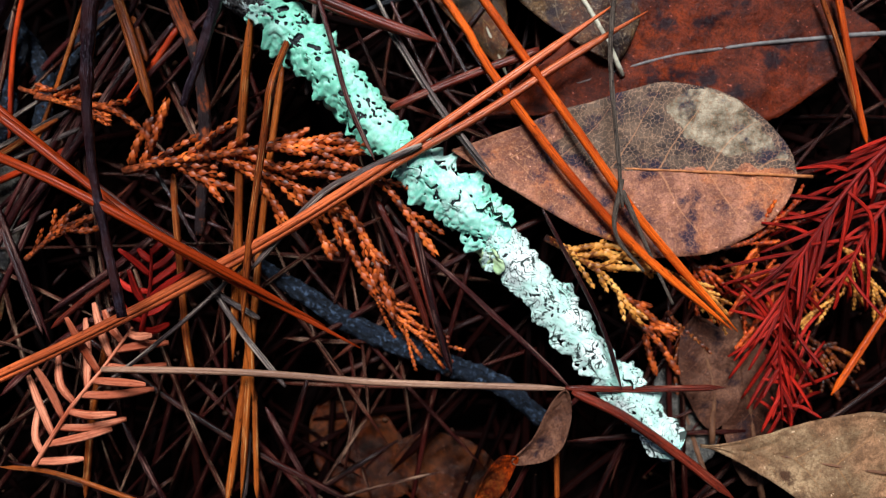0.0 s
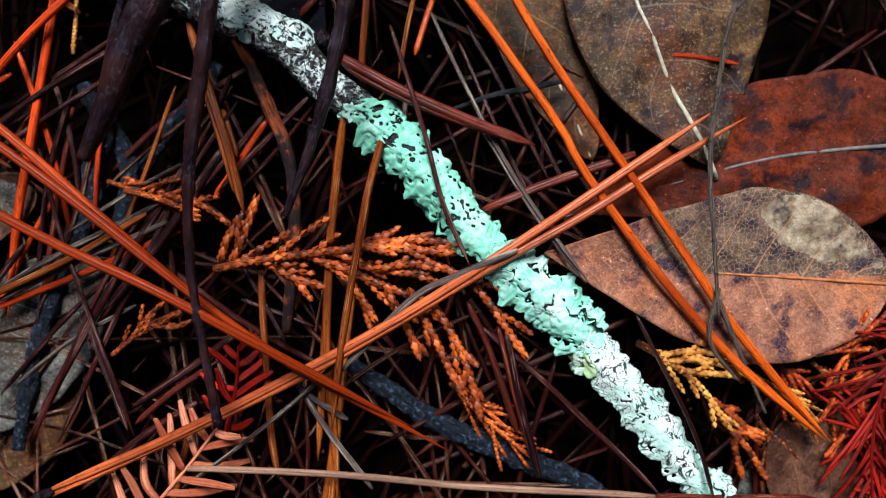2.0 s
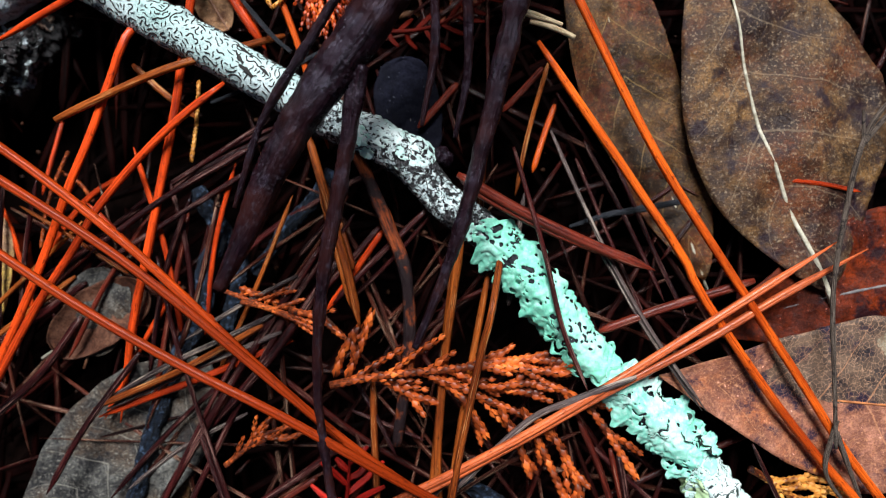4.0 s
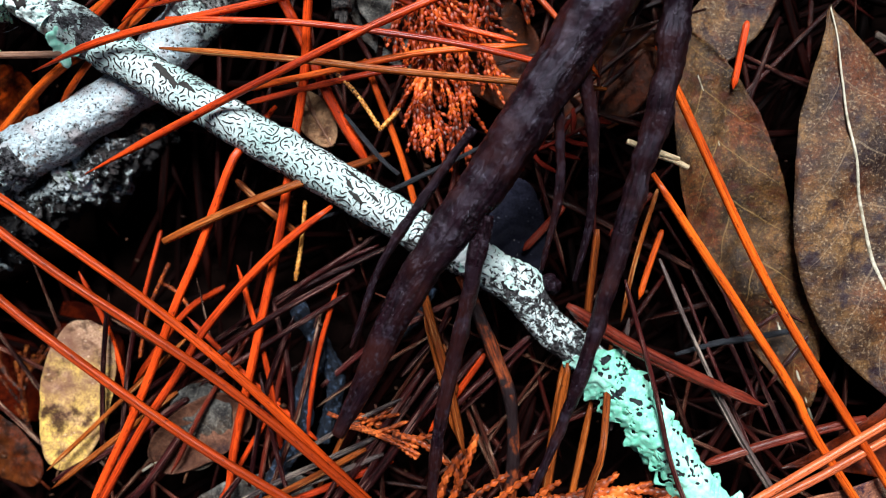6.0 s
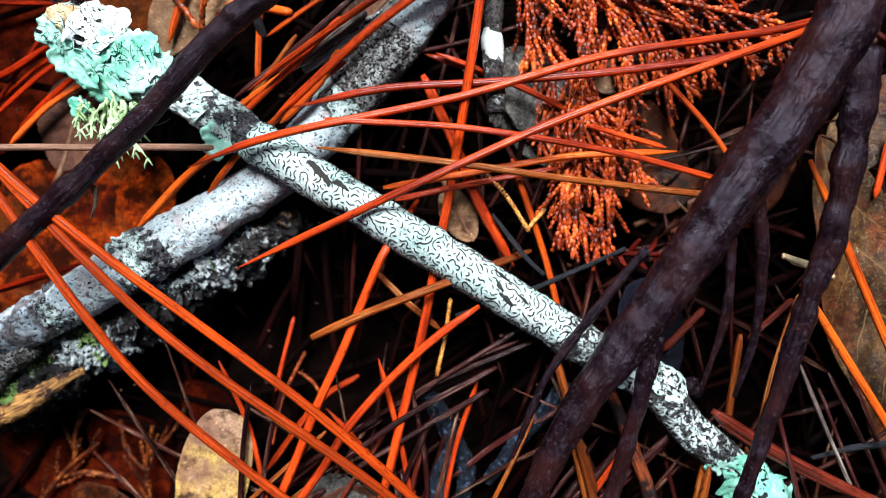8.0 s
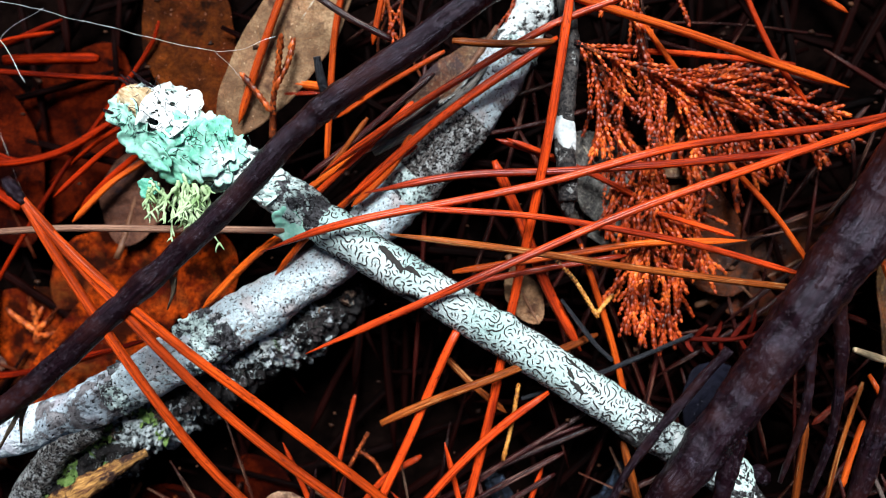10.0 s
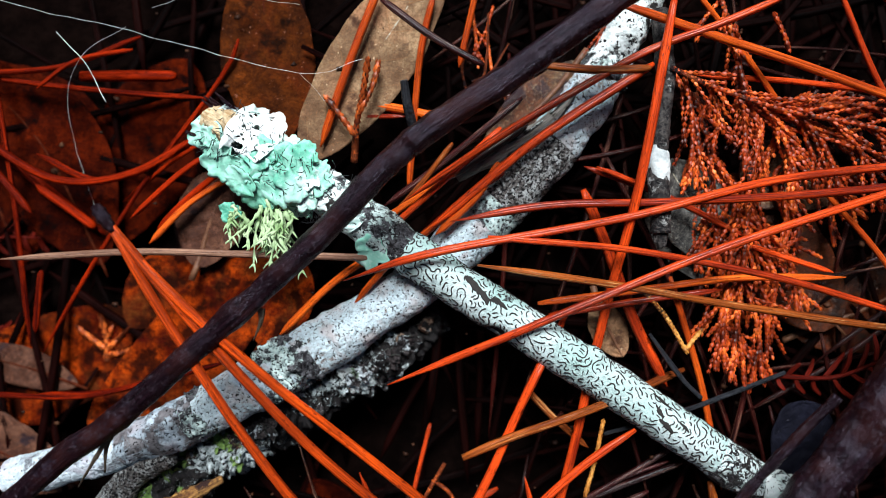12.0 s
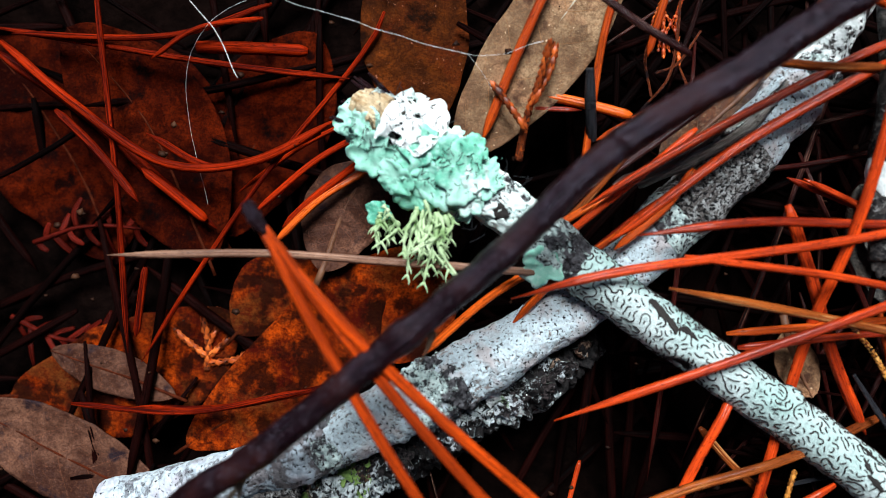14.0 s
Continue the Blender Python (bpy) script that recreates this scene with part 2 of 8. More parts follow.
def leaf_mat(name, c1, c2, vein, spot, spot_at=0.62, third=None, net_amount=0.15, rough=0.45, blotch=90, side_amount=0.4, zones=False, spec=0.08, flecks=0.8):
    """Dead leaf: mottled blade, fine net of veins, side veins from the UV (u across -1..1, v along 0..1), dark spots."""
    m, nt, p = nodes_of(name)
    c = coords(nt)
    big = noise_tex(nt, c, blotch, 6.0, 0.66)
    small = noise_tex(nt, c, 1100, 5.0, 0.75)
    sp = noise_tex(nt, c, 230, 4.0, 0.62)
    net = put(nt, "ShaderNodeTexVoronoi", Scale=1500.0)
    net.feature = "DISTANCE_TO_EDGE"
    warp = nt.nodes.new("ShaderNodeVectorMath")
    warp.operation = "ADD"
    wn_ = put(nt, "ShaderNodeTexNoise", Scale=700.0, Detail=2.0)
    nt.links.new(c, wn_.inputs["Vector"])
    sc = nt.nodes.new("ShaderNodeVectorMath")
    sc.operation = "SCALE"
    sc.inputs["Scale"].default_value = 0.0012
    nt.links.new(wn_.outputs["Color"], sc.inputs[0])
    nt.links.new(c, warp.inputs[0])
    nt.links.new(sc.outputs[0], warp.inputs[1])
    nt.links.new(warp.outputs[0], net.inputs["Vector"])
    netline = ramp(nt, net.outputs["Distance"], [(0.0, (1, 1, 1)), (0.055, (0, 0, 0))])
    sep = nt.nodes.new("ShaderNodeSeparateXYZ")
    nt.links.new(coords(nt, True), sep.inputs[0])
    u, v = sep.outputs[0], sep.outputs[1]
    au = calc(nt, "ABSOLUTE", u)
    wob = calc(nt, "MULTIPLY", noise_tex(nt, c, 60, 2.0), 0.10)
    side = calc(nt, "FRACT", calc(nt, "MULTIPLY", calc(nt, "ADD", calc(nt, "SUBTRACT", v, calc(nt, "MULTIPLY", au, 0.16)), wob), 7.0))
    side = calc(nt, "LESS_THAN", calc(nt, "ABSOLUTE", calc(nt, "SUBTRACT", side, 0.5)), calc(nt, "MULTIPLY", calc(nt, "SUBTRACT", 1.15, au), 0.018))
    col = mix(nt, ramp(nt, big, [(0.40, (0, 0, 0)), (0.62, (1, 1, 1))]), c1, c2)
    if third:
        pn = noise_tex(nt, c, blotch * 0.75, 5.0, 0.62, 0.4)
        col = mix(nt, ramp(nt, pn, [(0.47, (0, 0, 0)), (0.60, (0.9, 0.9, 0.9))]), col, third)
    mott = noise_tex(nt, c, blotch * 4.2, 6.0, 0.72, 0.5)
    col = mix(nt, ramp(nt, mott, [(0.46, (0, 0, 0)), (0.60, (0.75, 0.75, 0.75))]), col, c1)
    speck = noise_tex(nt, c, 2300, 3.0, 0.7)
    col = mix(nt, ramp(nt, speck, [(0.54, (0, 0, 0)), (0.68, (0.6, 0.6, 0.6))]), col, vein)
    col = mix(nt, ramp(nt, small, [(0.50, (0, 0, 0)), (0.68, (0.6, 0.6, 0.6))]), col, c1)
    grain = noise_tex(nt, c, 3400, 2.0, 0.6)
    col = mix(nt, ramp(nt, grain, [(0.48, (0, 0, 0)), (0.62, (0.55, 0.55, 0.55))]), col, c1)
    fleck = noise_tex(nt, c, 1900, 2.0, 0.5)
    col = mix(nt, ramp(nt, fleck, [(0.70, (0, 0, 0)), (0.74, (flecks, flecks, flecks))]), col, tuple(min(1.0, 1.6 * v + 0.08) for v in c2))
    if zones:
        edge = calc(nt, "MULTIPLY", calc(nt, "SUBTRACT", noise_tex(nt, c, 150, 4.0, 0.6), 0.5), 0.9)
        over = calc(nt, "MULTIPLY", calc(nt, "LESS_THAN", calc(nt, "ADD", u, edge), calc(nt, "SUBTRACT", 0.72, v)), calc(nt, "LESS_THAN", u, calc(nt, "MULTIPLY", edge, 0.25)))
        over = calc(nt, "MULTIPLY", over, calc(nt, "GREATER_THAN", calc(nt, "ADD", v, calc(nt, "MULTIPLY", edge, 0.5)), 0.28))
        decay = mix(nt, ramp(nt, noise_tex(nt, c, 330, 5.0, 0.7), [(0.35, (0, 0, 0)), (0.65, (1, 1, 1))]), (0.022, 0.016, 0.018), (0.17, 0.105, 0.070))
        col = mix(nt, over, col, mix(nt, calc(nt, "MULTIPLY", netline, 0.6), decay, (0.36, 0.26, 0.19)))
        far = calc(nt, "ADD", calc(nt, "POWER", calc(nt, "MULTIPLY", calc(nt, "SUBTRACT", v, 0.80), 4.6), 2.0), calc(nt, "POWER", calc(nt, "MULTIPLY", calc(nt, "ADD", u, 0.62), 2.2), 2.0))
        pale = calc(nt, "LESS_THAN", calc(nt, "ADD", far, calc(nt, "MULTIPLY", edge, 2.2)), 0.62)
        crumbly = mix(nt, ramp(nt, noise_tex(nt, c, 420, 5.0, 0.7), [(0.38, (0, 0, 0)), (0.62, (1, 1, 1))]), (0.09, 0.065, 0.04), (0.46, 0.37, 0.26))
        crumbly = mix(nt, calc(nt, "MULTIPLY", netline, 0.75), crumbly, (0.05, 0.035, 0.025))
        col = mix(nt, pale, col, crumbly)
    col = mix(nt, ramp(nt, sp, [(spot_at, (0, 0, 0)), (spot_at + 0.1, (0.9, 0.9, 0.9))]), col, spot)
    col = mix(nt, calc(nt, "MULTIPLY", netline, net_amount), col, vein)
    col = mix(nt, calc(nt, "MULTIPLY", side, side_amount), col, vein)
    nt.links.new(col, p.inputs["Base Color"])
    nt.links.new(calc(nt, "ADD", calc(nt, "MULTIPLY", big, 0.5), rough - 0.22), p.inputs["Roughness"])
    p.inputs["Specular IOR Level"].default_value = spec
    bump(nt, p, calc(nt, "ADD", calc(nt, "ADD", calc(nt, "MULTIPLY", small, 1.3), side), calc(nt, "ADD", calc(nt, "MULTIPLY", big, 1.2), calc(nt, "ADD", mott, calc(nt, "MULTIPLY", speck, 0.5)))), 0.6, 0.00035)
    return m


def lichen_mat(name, lo, hi, pale, crackle=False):
    """Leafy lichen: mint skin, pale highlights painted in patches, with fine wrinkles and, where crackled, thin black
    seams.
    """
    m, nt, p = nodes_of(name)
    c = coords(nt)
    big = noise_tex(nt, c, 190, 4.0, 0.6)
    fine = noise_tex(nt, c, 1500, 5.0, 0.7)
    rnd = nt.nodes.new("ShaderNodeObjectInfo").outputs["Random"]
    col = mix(nt, ramp(nt, calc(nt, "ADD", calc(nt, "MULTIPLY", big, 0.7), calc(nt, "MULTIPLY", rnd, 0.3)), [(0.35, (0, 0, 0)), (0.62, (1, 1, 1))]), lo, hi)
    # Broad pale patches stand for blown-out sunlit highlights.
    col = mix(nt, ramp(nt, noise_tex(nt, c, 130, 5.0, 0.62), [(0.50, (0, 0, 0)), (0.64, (0.85, 0.85, 0.85))]), col, pale)
    col = mix(nt, ramp(nt, fine, [(0.5, (0, 0, 0)), (0.85, (1, 1, 1))]), col, pale)
    if crackle:
        for scale, width in ((430, 0.022), (900, 0.026)):
            seam = noise_tex(nt, c, scale, 2.0, 0.5, 0.9)
            line = calc(nt, "LESS_THAN", calc(nt, "ABSOLUTE", calc(nt, "SUBTRACT", seam, 0.5)), calc(nt, "MULTIPLY", ramp(nt, noise_tex(nt, c, scale * 0.6, 2.0), [(0.40, (0, 0, 0)), (0.60, (1, 1, 1))]), width))
            col = mix(nt, line, col, (0.03, 0.045, 0.04))
    nt.links.new(col, p.inputs["Base Color"])
    p.inputs["Roughness"].default_value = 0.6
    p.inputs["Specular IOR Level"].default_value = 0.3
    bump(nt, p, calc(nt, "ADD", fine, calc(nt, "MULTIPLY", big, 2.0)), 0.4, 0.0002)
    return m


SCRIPT = script_bark()
KNOT_BARK = crusted_bark("knot_bark", (0.010, 0.009, 0.011), (0.09, 0.085, 0.09), (0.36, 0.46, 0.45), (0.76, 0.85, 0.84), 0.47, 130, 700, 0.545, 1700, 0.7)
LIMB = crusted_bark("limb_bark", (0.18, 0.15, 0.14), (0.46, 0.42, 0.40), (0.50, 0.60, 0.64), (0.70, 0.83, 0.89), 0.38, 110, 980, 0.60, 2800, 0.55, (0.52, 0.43, 0.42))
NODE_BARK = crusted_bark("node_bark", (0.014, 0.013, 0.016), (0.12, 0.12, 0.13), (0.36, 0.48, 0.47), (0.66, 0.79, 0.76), 0.475, 110, 560, 0.575, 2400, 0.7)
LOG = crusted_bark("log_bark", (0.002, 0.002, 0.002), (0.020, 0.016, 0.016), (0.18, 0.22, 0.22), (0.62, 0.69, 0.70), 0.55, 80, 520, 0.56, 1700, 0.8)
HANG_BARK = crusted_bark("hanging_stick_bark", (0.006, 0.005, 0.006), (0.07, 0.06, 0.055), (0.16, 0.15, 0.14), (0.45, 0.46, 0.45), 0.60, 120, 500, 0.575, 1900, 0.6)
LOG_FLAKE = crusted_bark("log_flake", (0.008, 0.006, 0.006), (0.07, 0.055, 0.055), (0.22, 0.25, 0.27), (0.62, 0.68, 0.71), 0.52, 160, 700, 0.545, 1800, 0.7)
LIMB_BLUE = crusted_bark("limb_bluish_bark", (0.08, 0.07, 0.075), (0.22, 0.21, 0.22), (0.28, 0.34, 0.39), (0.50, 0.58, 0.65), 0.45, 60, 300, 0.62, 2400, 0.6, (0.30, 0.24, 0.26))
LIMB_PALE = crusted_bark("limb_pale_bluish_bark", (0.14, 0.14, 0.16), (0.34, 0.36, 0.40), (0.44, 0.52, 0.58), (0.68, 0.77, 0.82), 0.40, 90, 420, 0.64, 2400, 0.6, (0.44, 0.40, 0.46))
COLLAR_BARK = crusted_bark("collar_bark", (0.012, 0.009, 0.007), (0.11, 0.09, 0.065), (0.20, 0.19, 0.15), (0.46, 0.48, 0.44), 0.54, 140, 620, 0.56, 1900, 0.5)
CURL_BARK = crusted_bark("curling_crust_bark", (0.006, 0.006, 0.007), (0.06, 0.055, 0.05), (0.52, 0.58, 0.57), (0.84, 0.89, 0.88), 0.435, 140, 480, 0.60, 1500, 0.35)
PEPPER = crusted_bark("peppered_bark", (0.07, 0.062, 0.058), (0.20, 0.18, 0.17), (0.28, 0.28, 0.27), (0.58, 0.60, 0.60), 0.50, 60, 1100, 0.525, 2600, 0.4)
STUB = crusted_bark("stub_bark", (0.008, 0.007, 0.008), (0.12, 0.11, 0.10), (0.28, 0.29, 0.28), (0.74, 0.79, 0.79), 0.47, 120, 500, 0.575, 1900, 0.7)
DARK_TWIG = glossy_bark()
RED_TWIG = wood_mat("red_twig_bark", (0.03, 0.006, 0.004), (0.42, 0.080, 0.016), (0.012, 0.005, 0.006), 0.50, 240, 0.5)
SLATE_TWIG = wood_mat("slate_twig_bark", (0.001, 0.0012, 0.002), (0.012, 0.020, 0.038), (0.055, 0.085, 0.14), 0.54, 1300, 0.6, 0.0006)
GREY_STALK = wood_mat("grey_stalk", (0.035, 0.022, 0.016), (0.22, 0.165, 0.13), (0.03, 0.022, 0.02), 0.55, 900)
BLACK_TWIG = wood_mat("black_twig", (0.008, 0.009, 0.012), (0.04, 0.042, 0.05), None, 0.6, 900, 0.5)
GREY_WOOD = wood_mat("weathered_wood", (0.16, 0.14, 0.12), (0.50, 0.47, 0.43), (0.05, 0.04, 0.035), 0.58, 700)
CUT_WOOD = wood_mat("broken_wood", (0.42, 0.26, 0.12), (0.92, 0.77, 0.52), (0.16, 0.08, 0.04), 0.63, 500)
ROT_WOOD = wood_mat("rotten_wood", (0.10, 0.035, 0.015), (0.62, 0.32, 0.09), (0.03, 0.012, 0.010), 0.50, 300)
WHITE_CRUST = plain_mat("white_crust", (0.26, 0.29, 0.30), (0.86, 0.90, 0.88), 420, 0.8)
MOSS = plain_mat("moss_green", (0.05, 0.11, 0.02), (0.22, 0.34, 0.09), 900, 0.8)
CRACK = plain_mat("mark_black", (0.008, 0.007, 0.007), (0.03, 0.025, 0.022), 900, 0.8)
BARK_STRIP = wood_mat("bark_strip", (0.10, 0.07, 0.05), (0.40, 0.30, 0.20), None, 0.6, 900)
FLAKE_GREEN = crusted_bark("log_flake_green", (0.012, 0.014, 0.008), (0.09, 0.11, 0.06), (0.22, 0.34, 0.20), (0.46, 0.62, 0.46), 0.48, 160, 520, 0.57, 1800, 0.6)
FLAKE_BROWN = crusted_bark("log_flake_brown", (0.010, 0.006, 0.005), (0.10, 0.05, 0.035), (0.18, 0.11, 0.08), (0.36, 0.25, 0.18), 0.52, 160, 520, 0.57, 1800, 0.6)
MINT = lichen_mat("lichen_mint", (0.10, 0.44, 0.30), (0.24, 0.68, 0.49), (0.54, 0.88, 0.76))
MINT_PALE = lichen_mat("lichen_pale", (0.20, 0.60, 0.45), (0.46, 0.83, 0.70), (0.80, 0.94, 0.89))
MINT_GREY = lichen_mat("lichen_grey", (0.26, 0.58, 0.47), (0.58, 0.80, 0.72), (0.84, 0.89, 0.86), True)
LICHEN_OLIVE = lichen_mat("lichen_olive", (0.28, 0.50, 0.22), (0.55, 0.66, 0.36), (0.62, 0.72, 0.50))
LICHEN_UNDER = plain_mat("lichen_underside", (0.01, 0.011, 0.01), (0.05, 0.055, 0.045), 1500, 0.8)
TUFT = plain_mat("tuft_lichen", (0.20, 0.34, 0.12), (0.58, 0.73, 0.45), 420, 0.7)
def cedar_mat(name, dark, mid, light):
    """Scale leaves: each a shade of its own, from decayed brown to bright."""
    m, nt, p = nodes_of(name)
    rnd = nt.nodes.new("ShaderNodeNewGeometry").outputs["Random Per Island"]
    zone = noise_tex(nt, coords(nt), 220, 4.0, 0.6)
    fac = calc(nt, "ADD", calc(nt, "MULTIPLY", rnd, 0.30), calc(nt, "MULTIPLY", calc(nt, "SUBTRACT", zone, 0.20), 1.35))
    nt.links.new(ramp(nt, fac, [(0.34, dark), (0.60, mid), (0.88, light)]), p.inputs["Base Color"])
    p.inputs["Roughness"].default_value = 0.42
    p.inputs["Specular IOR Level"].default_value = 0.3
    bump(nt, p, noise_tex(nt, coords(nt), 3200, 2.0, 0.6), 0.4, 0.0001)
    return m


CEDAR = cedar_mat("cedar_orange", (0.060, 0.010, 0.003), (0.40, 0.066, 0.011), (0.90, 0.20, 0.035))
# Dimmed copy of the cedar tones, made for the shaded hollow.
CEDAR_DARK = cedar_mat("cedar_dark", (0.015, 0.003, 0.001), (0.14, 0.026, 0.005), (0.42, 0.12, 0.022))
CEDAR_YELLOW = cedar_mat("cedar_yellow", (0.14, 0.035, 0.006), (0.62, 0.24, 0.04), (0.95, 0.50, 0.13))
CEDAR_RED = cedar_mat("cedar_red", (0.050, 0.005, 0.001), (0.42, 0.045, 0.007), (0.98, 0.190, 0.028))
FROND_RED = needle_mat("frond_red", (0.07, 0.002, 0.002), (0.56, 0.022, 0.012), (0.02, 0.001, 0.001), 0.42, False, 0.12)
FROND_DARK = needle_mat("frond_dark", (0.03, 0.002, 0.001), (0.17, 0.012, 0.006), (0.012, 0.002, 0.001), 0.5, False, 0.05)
FROND_PINK = needle_mat("frond_pink", (0.34, 0.060, 0.024), (0.95, 0.36, 0.21), (0.16, 0.03, 0.015), 0.5, False, 0.1)
SILK = plain_mat("silk", (0.6, 0.6, 0.6), (0.9, 0.9, 0.9), 900, 0.4)
VEIN_PALE = plain_mat("vein_pale", (0.22, 0.18, 0.11), (0.74, 0.68, 0.54), 700, 0.5)
VEIN_BROWN = plain_mat("vein_brown", (0.06, 0.02, 0.010), (0.20, 0.085, 0.04), 900, 0.5)
VEIN_ORANGE = plain_mat("vein_orange", (0.22, 0.06, 0.018), (0.62, 0.22, 0.07), 900, 0.5)
VEIN_DARK = plain_mat("vein_dark", (0.02, 0.003, 0.001), (0.09, 0.016, 0.005), 900, 0.7, 0.0003, 0.05)
VEIN_GREY = plain_mat("vein_grey", (0.07, 0.06, 0.06), (0.22, 0.20, 0.19), 900, 0.5)
# Darker than the red needles on top.
LITTER_RED = needle_mat("needle_lower_red", (0.003, 0.001, 0.001), (0.055, 0.007, 0.005), (0.002, 0.001, 0.001), 0.42, True, 0.10, 0.0, 0.08, (0.17, 0.075, 0.05), 0.60)
WHITE_LICHEN = lichen_mat("lichen_white", (0.48, 0.68, 0.62), (0.80, 0.88, 0.86), (0.90, 0.93, 0.92))
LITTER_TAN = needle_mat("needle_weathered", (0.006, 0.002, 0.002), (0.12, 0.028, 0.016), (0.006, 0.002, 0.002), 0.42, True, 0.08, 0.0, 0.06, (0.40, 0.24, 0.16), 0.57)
CRUMB = needle_mat("crumb", (0.01, 0.004, 0.003), (0.08, 0.032, 0.016), (0.01, 0.006, 0.006), 0.6, True, 0.1)
LEAF = {
    "brown": leaf_mat("leaf_brown", (0.018, 0.008, 0.007), (0.215, 0.105, 0.034), (0.42, 0.30, 0.19), (0.014, 0.005, 0.010), 0.54, (0.13, 0.034, 0.010), 0.03, blotch=100, spec=0.24, rough=0.40, side_amount=0.2, flecks=0.45),
    "olive": leaf_mat("leaf_olive", (0.014, 0.006, 0.003), (0.145, 0.062, 0.017), (0.28, 0.17, 0.06), (0.05, 0.010, 0.005), 0.57, (0.16, 0.035, 0.009), 0.05, blotch=130, spec=0.22, rough=0.40, side_amount=0.5, flecks=0.35),
    "rust": leaf_mat("leaf_rust", (0.026, 0.003, 0.001), (0.25, 0.030, 0.0035), (0.16, 0.030, 0.008), (0.006, 0.003, 0.006), 0.55, (0.13, 0.020, 0.008), 0.08, blotch=100, spec=0.13, rough=0.36, side_amount=0.3),
    "pink": leaf_mat("leaf_pink", (0.15, 0.052, 0.034), (0.52, 0.215, 0.135), (0.66, 0.29, 0.14), (0.012, 0.008, 0.026), 0.545, (0.52, 0.15, 0.05), 0.35, blotch=95, spec=0.18, rough=0.40, zones=True),
    "tan": leaf_mat("leaf_tan", (0.12, 0.062, 0.033), (0.42, 0.27, 0.15), (0.30, 0.14, 0.06), (0.05, 0.020, 0.012), 0.59, (0.42, 0.21, 0.11), 0.10, blotch=110, rough=0.55, side_amount=0.6),
    "grey": leaf_mat("leaf_grey", (0.012, 0.011, 0.012), (0.20, 0.19, 0.17), (0.32, 0.29, 0.24), (0.008, 0.007, 0.009), 0.55, (0.075, 0.044, 0.026), 0.12, blotch=130, rough=0.45, spec=0.16, flecks=0.35),
    "yellow": leaf_mat("leaf_yellow", (0.22, 0.10, 0.065), (0.62, 0.38, 0.24), (0.26, 0.13, 0.05), (0.03, 0.010, 0.010), 0.54, (0.85, 0.55, 0.12), 0.2, blotch=105),
    "slate": leaf_mat("leaf_slate", (0.005, 0.005, 0.009), (0.020, 0.020, 0.036), (0.003, 0.003, 0.006), (0.006, 0.006, 0.009), 0.62, None, 0.5, rough=0.6, spec=0.05),
    # Wine red, darkened to put the hollow's shade into the colour.
    "wine": leaf_mat("leaf_wine_shaded", (0.010, 0.0008, 0.0004), (0.10, 0.009, 0.0015), (0.05, 0.007, 0.002), (0.003, 0.001, 0.001), 0.56, None, 0.03, rough=0.85, side_amount=0.05, spec=0.02, flecks=0.0),
    "umber": leaf_mat("leaf_umber", (0.040, 0.014, 0.009), (0.20, 0.090, 0.055), (0.20, 0.075, 0.04), (0.010, 0.007, 0.012), 0.58, None, 0.15, flecks=0.25),
    "amber": leaf_mat("leaf_amber", (0.05, 0.003, 0.001), (0.50, 0.058, 0.003), (0.16, 0.025, 0.004), (0.010, 0.002, 0.001), 0.475, (0.10, 0.028, 0.006), 0.03, blotch=170, rough=0.8, side_amount=0.05, spec=0.03, flecks=0.0),
}
# Wet brown, darkened further for the leaves in deep shade.
LEAF["wet"] = leaf_mat("leaf_wet_shaded", (0.010, 0.002, 0.001), (0.12, 0.028, 0.005), (0.10, 0.03, 0.008), (0.006, 0.003, 0.002), 0.55, (0.12, 0.020, 0.004), 0.05, blotch=160, rough=0.30, side_amount=0.1, spec=0.14)
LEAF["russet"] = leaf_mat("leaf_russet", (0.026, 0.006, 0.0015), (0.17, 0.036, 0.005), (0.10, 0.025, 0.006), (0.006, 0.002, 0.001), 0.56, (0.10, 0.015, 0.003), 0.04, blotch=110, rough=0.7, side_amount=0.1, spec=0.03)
# Blackened to stand for the shade at the bottom of the gaps.
HUMUS_SHADED = plain_mat("humus", (0.0008, 0.0006, 0.0006), (0.006, 0.003, 0.0025), 260, 0.9, 0.002, 0.0)


# ---- shapes ----
def thing(name, label, category, group="", kind=""):
    return tagged(new(name), label, category, group, kind)


def mesh_object(name, bm, mats):
    me = bpy.data.meshes.new(name)
    bm.to_mesh(me)
    bm.free()
    for m in mats if isinstance(mats, (list, tuple)) else [mats]:
        me.materials.append(m)
    me.shade_smooth()
    return new(name, me)


def part(name, bm, material, parent, label=""):
    ob = mesh_object(name, bm, material)
    ob.parent = parent
    return tagged(ob, label)


def spline(pts, n):
    """n + 1 points along a smooth line through pts (metres)."""
    p = [Vector(q) for q in pts]
    if len(p) == 2:
        return [p[0].lerp(p[1], i / n) for i in range(n + 1)]
    ext = [p[0] * 2 - p[1]] + p + [p[-1] * 2 - p[-2]]
    lens = [(p[i + 1] - p[i]).length for i in range(len(p) - 1)]
    total, out = sum(lens), []
    for k in range(n + 1):
        s, i = total * k / n, 0
        while i < len(lens) - 1 and s > lens[i]:
            s -= lens[i]
            i += 1
        t = min(1.0, s / max(lens[i], 1e-9))
        a, b, c, d = ext[i], ext[i + 1], ext[i + 2], ext[i + 3]
        out.append(0.5 * (2 * b + (c - a) * t + (2 * a - 5 * b + 4 * c - d) * t * t + (3 * b - a - 3 * c + d) * t * t * t))
    return out


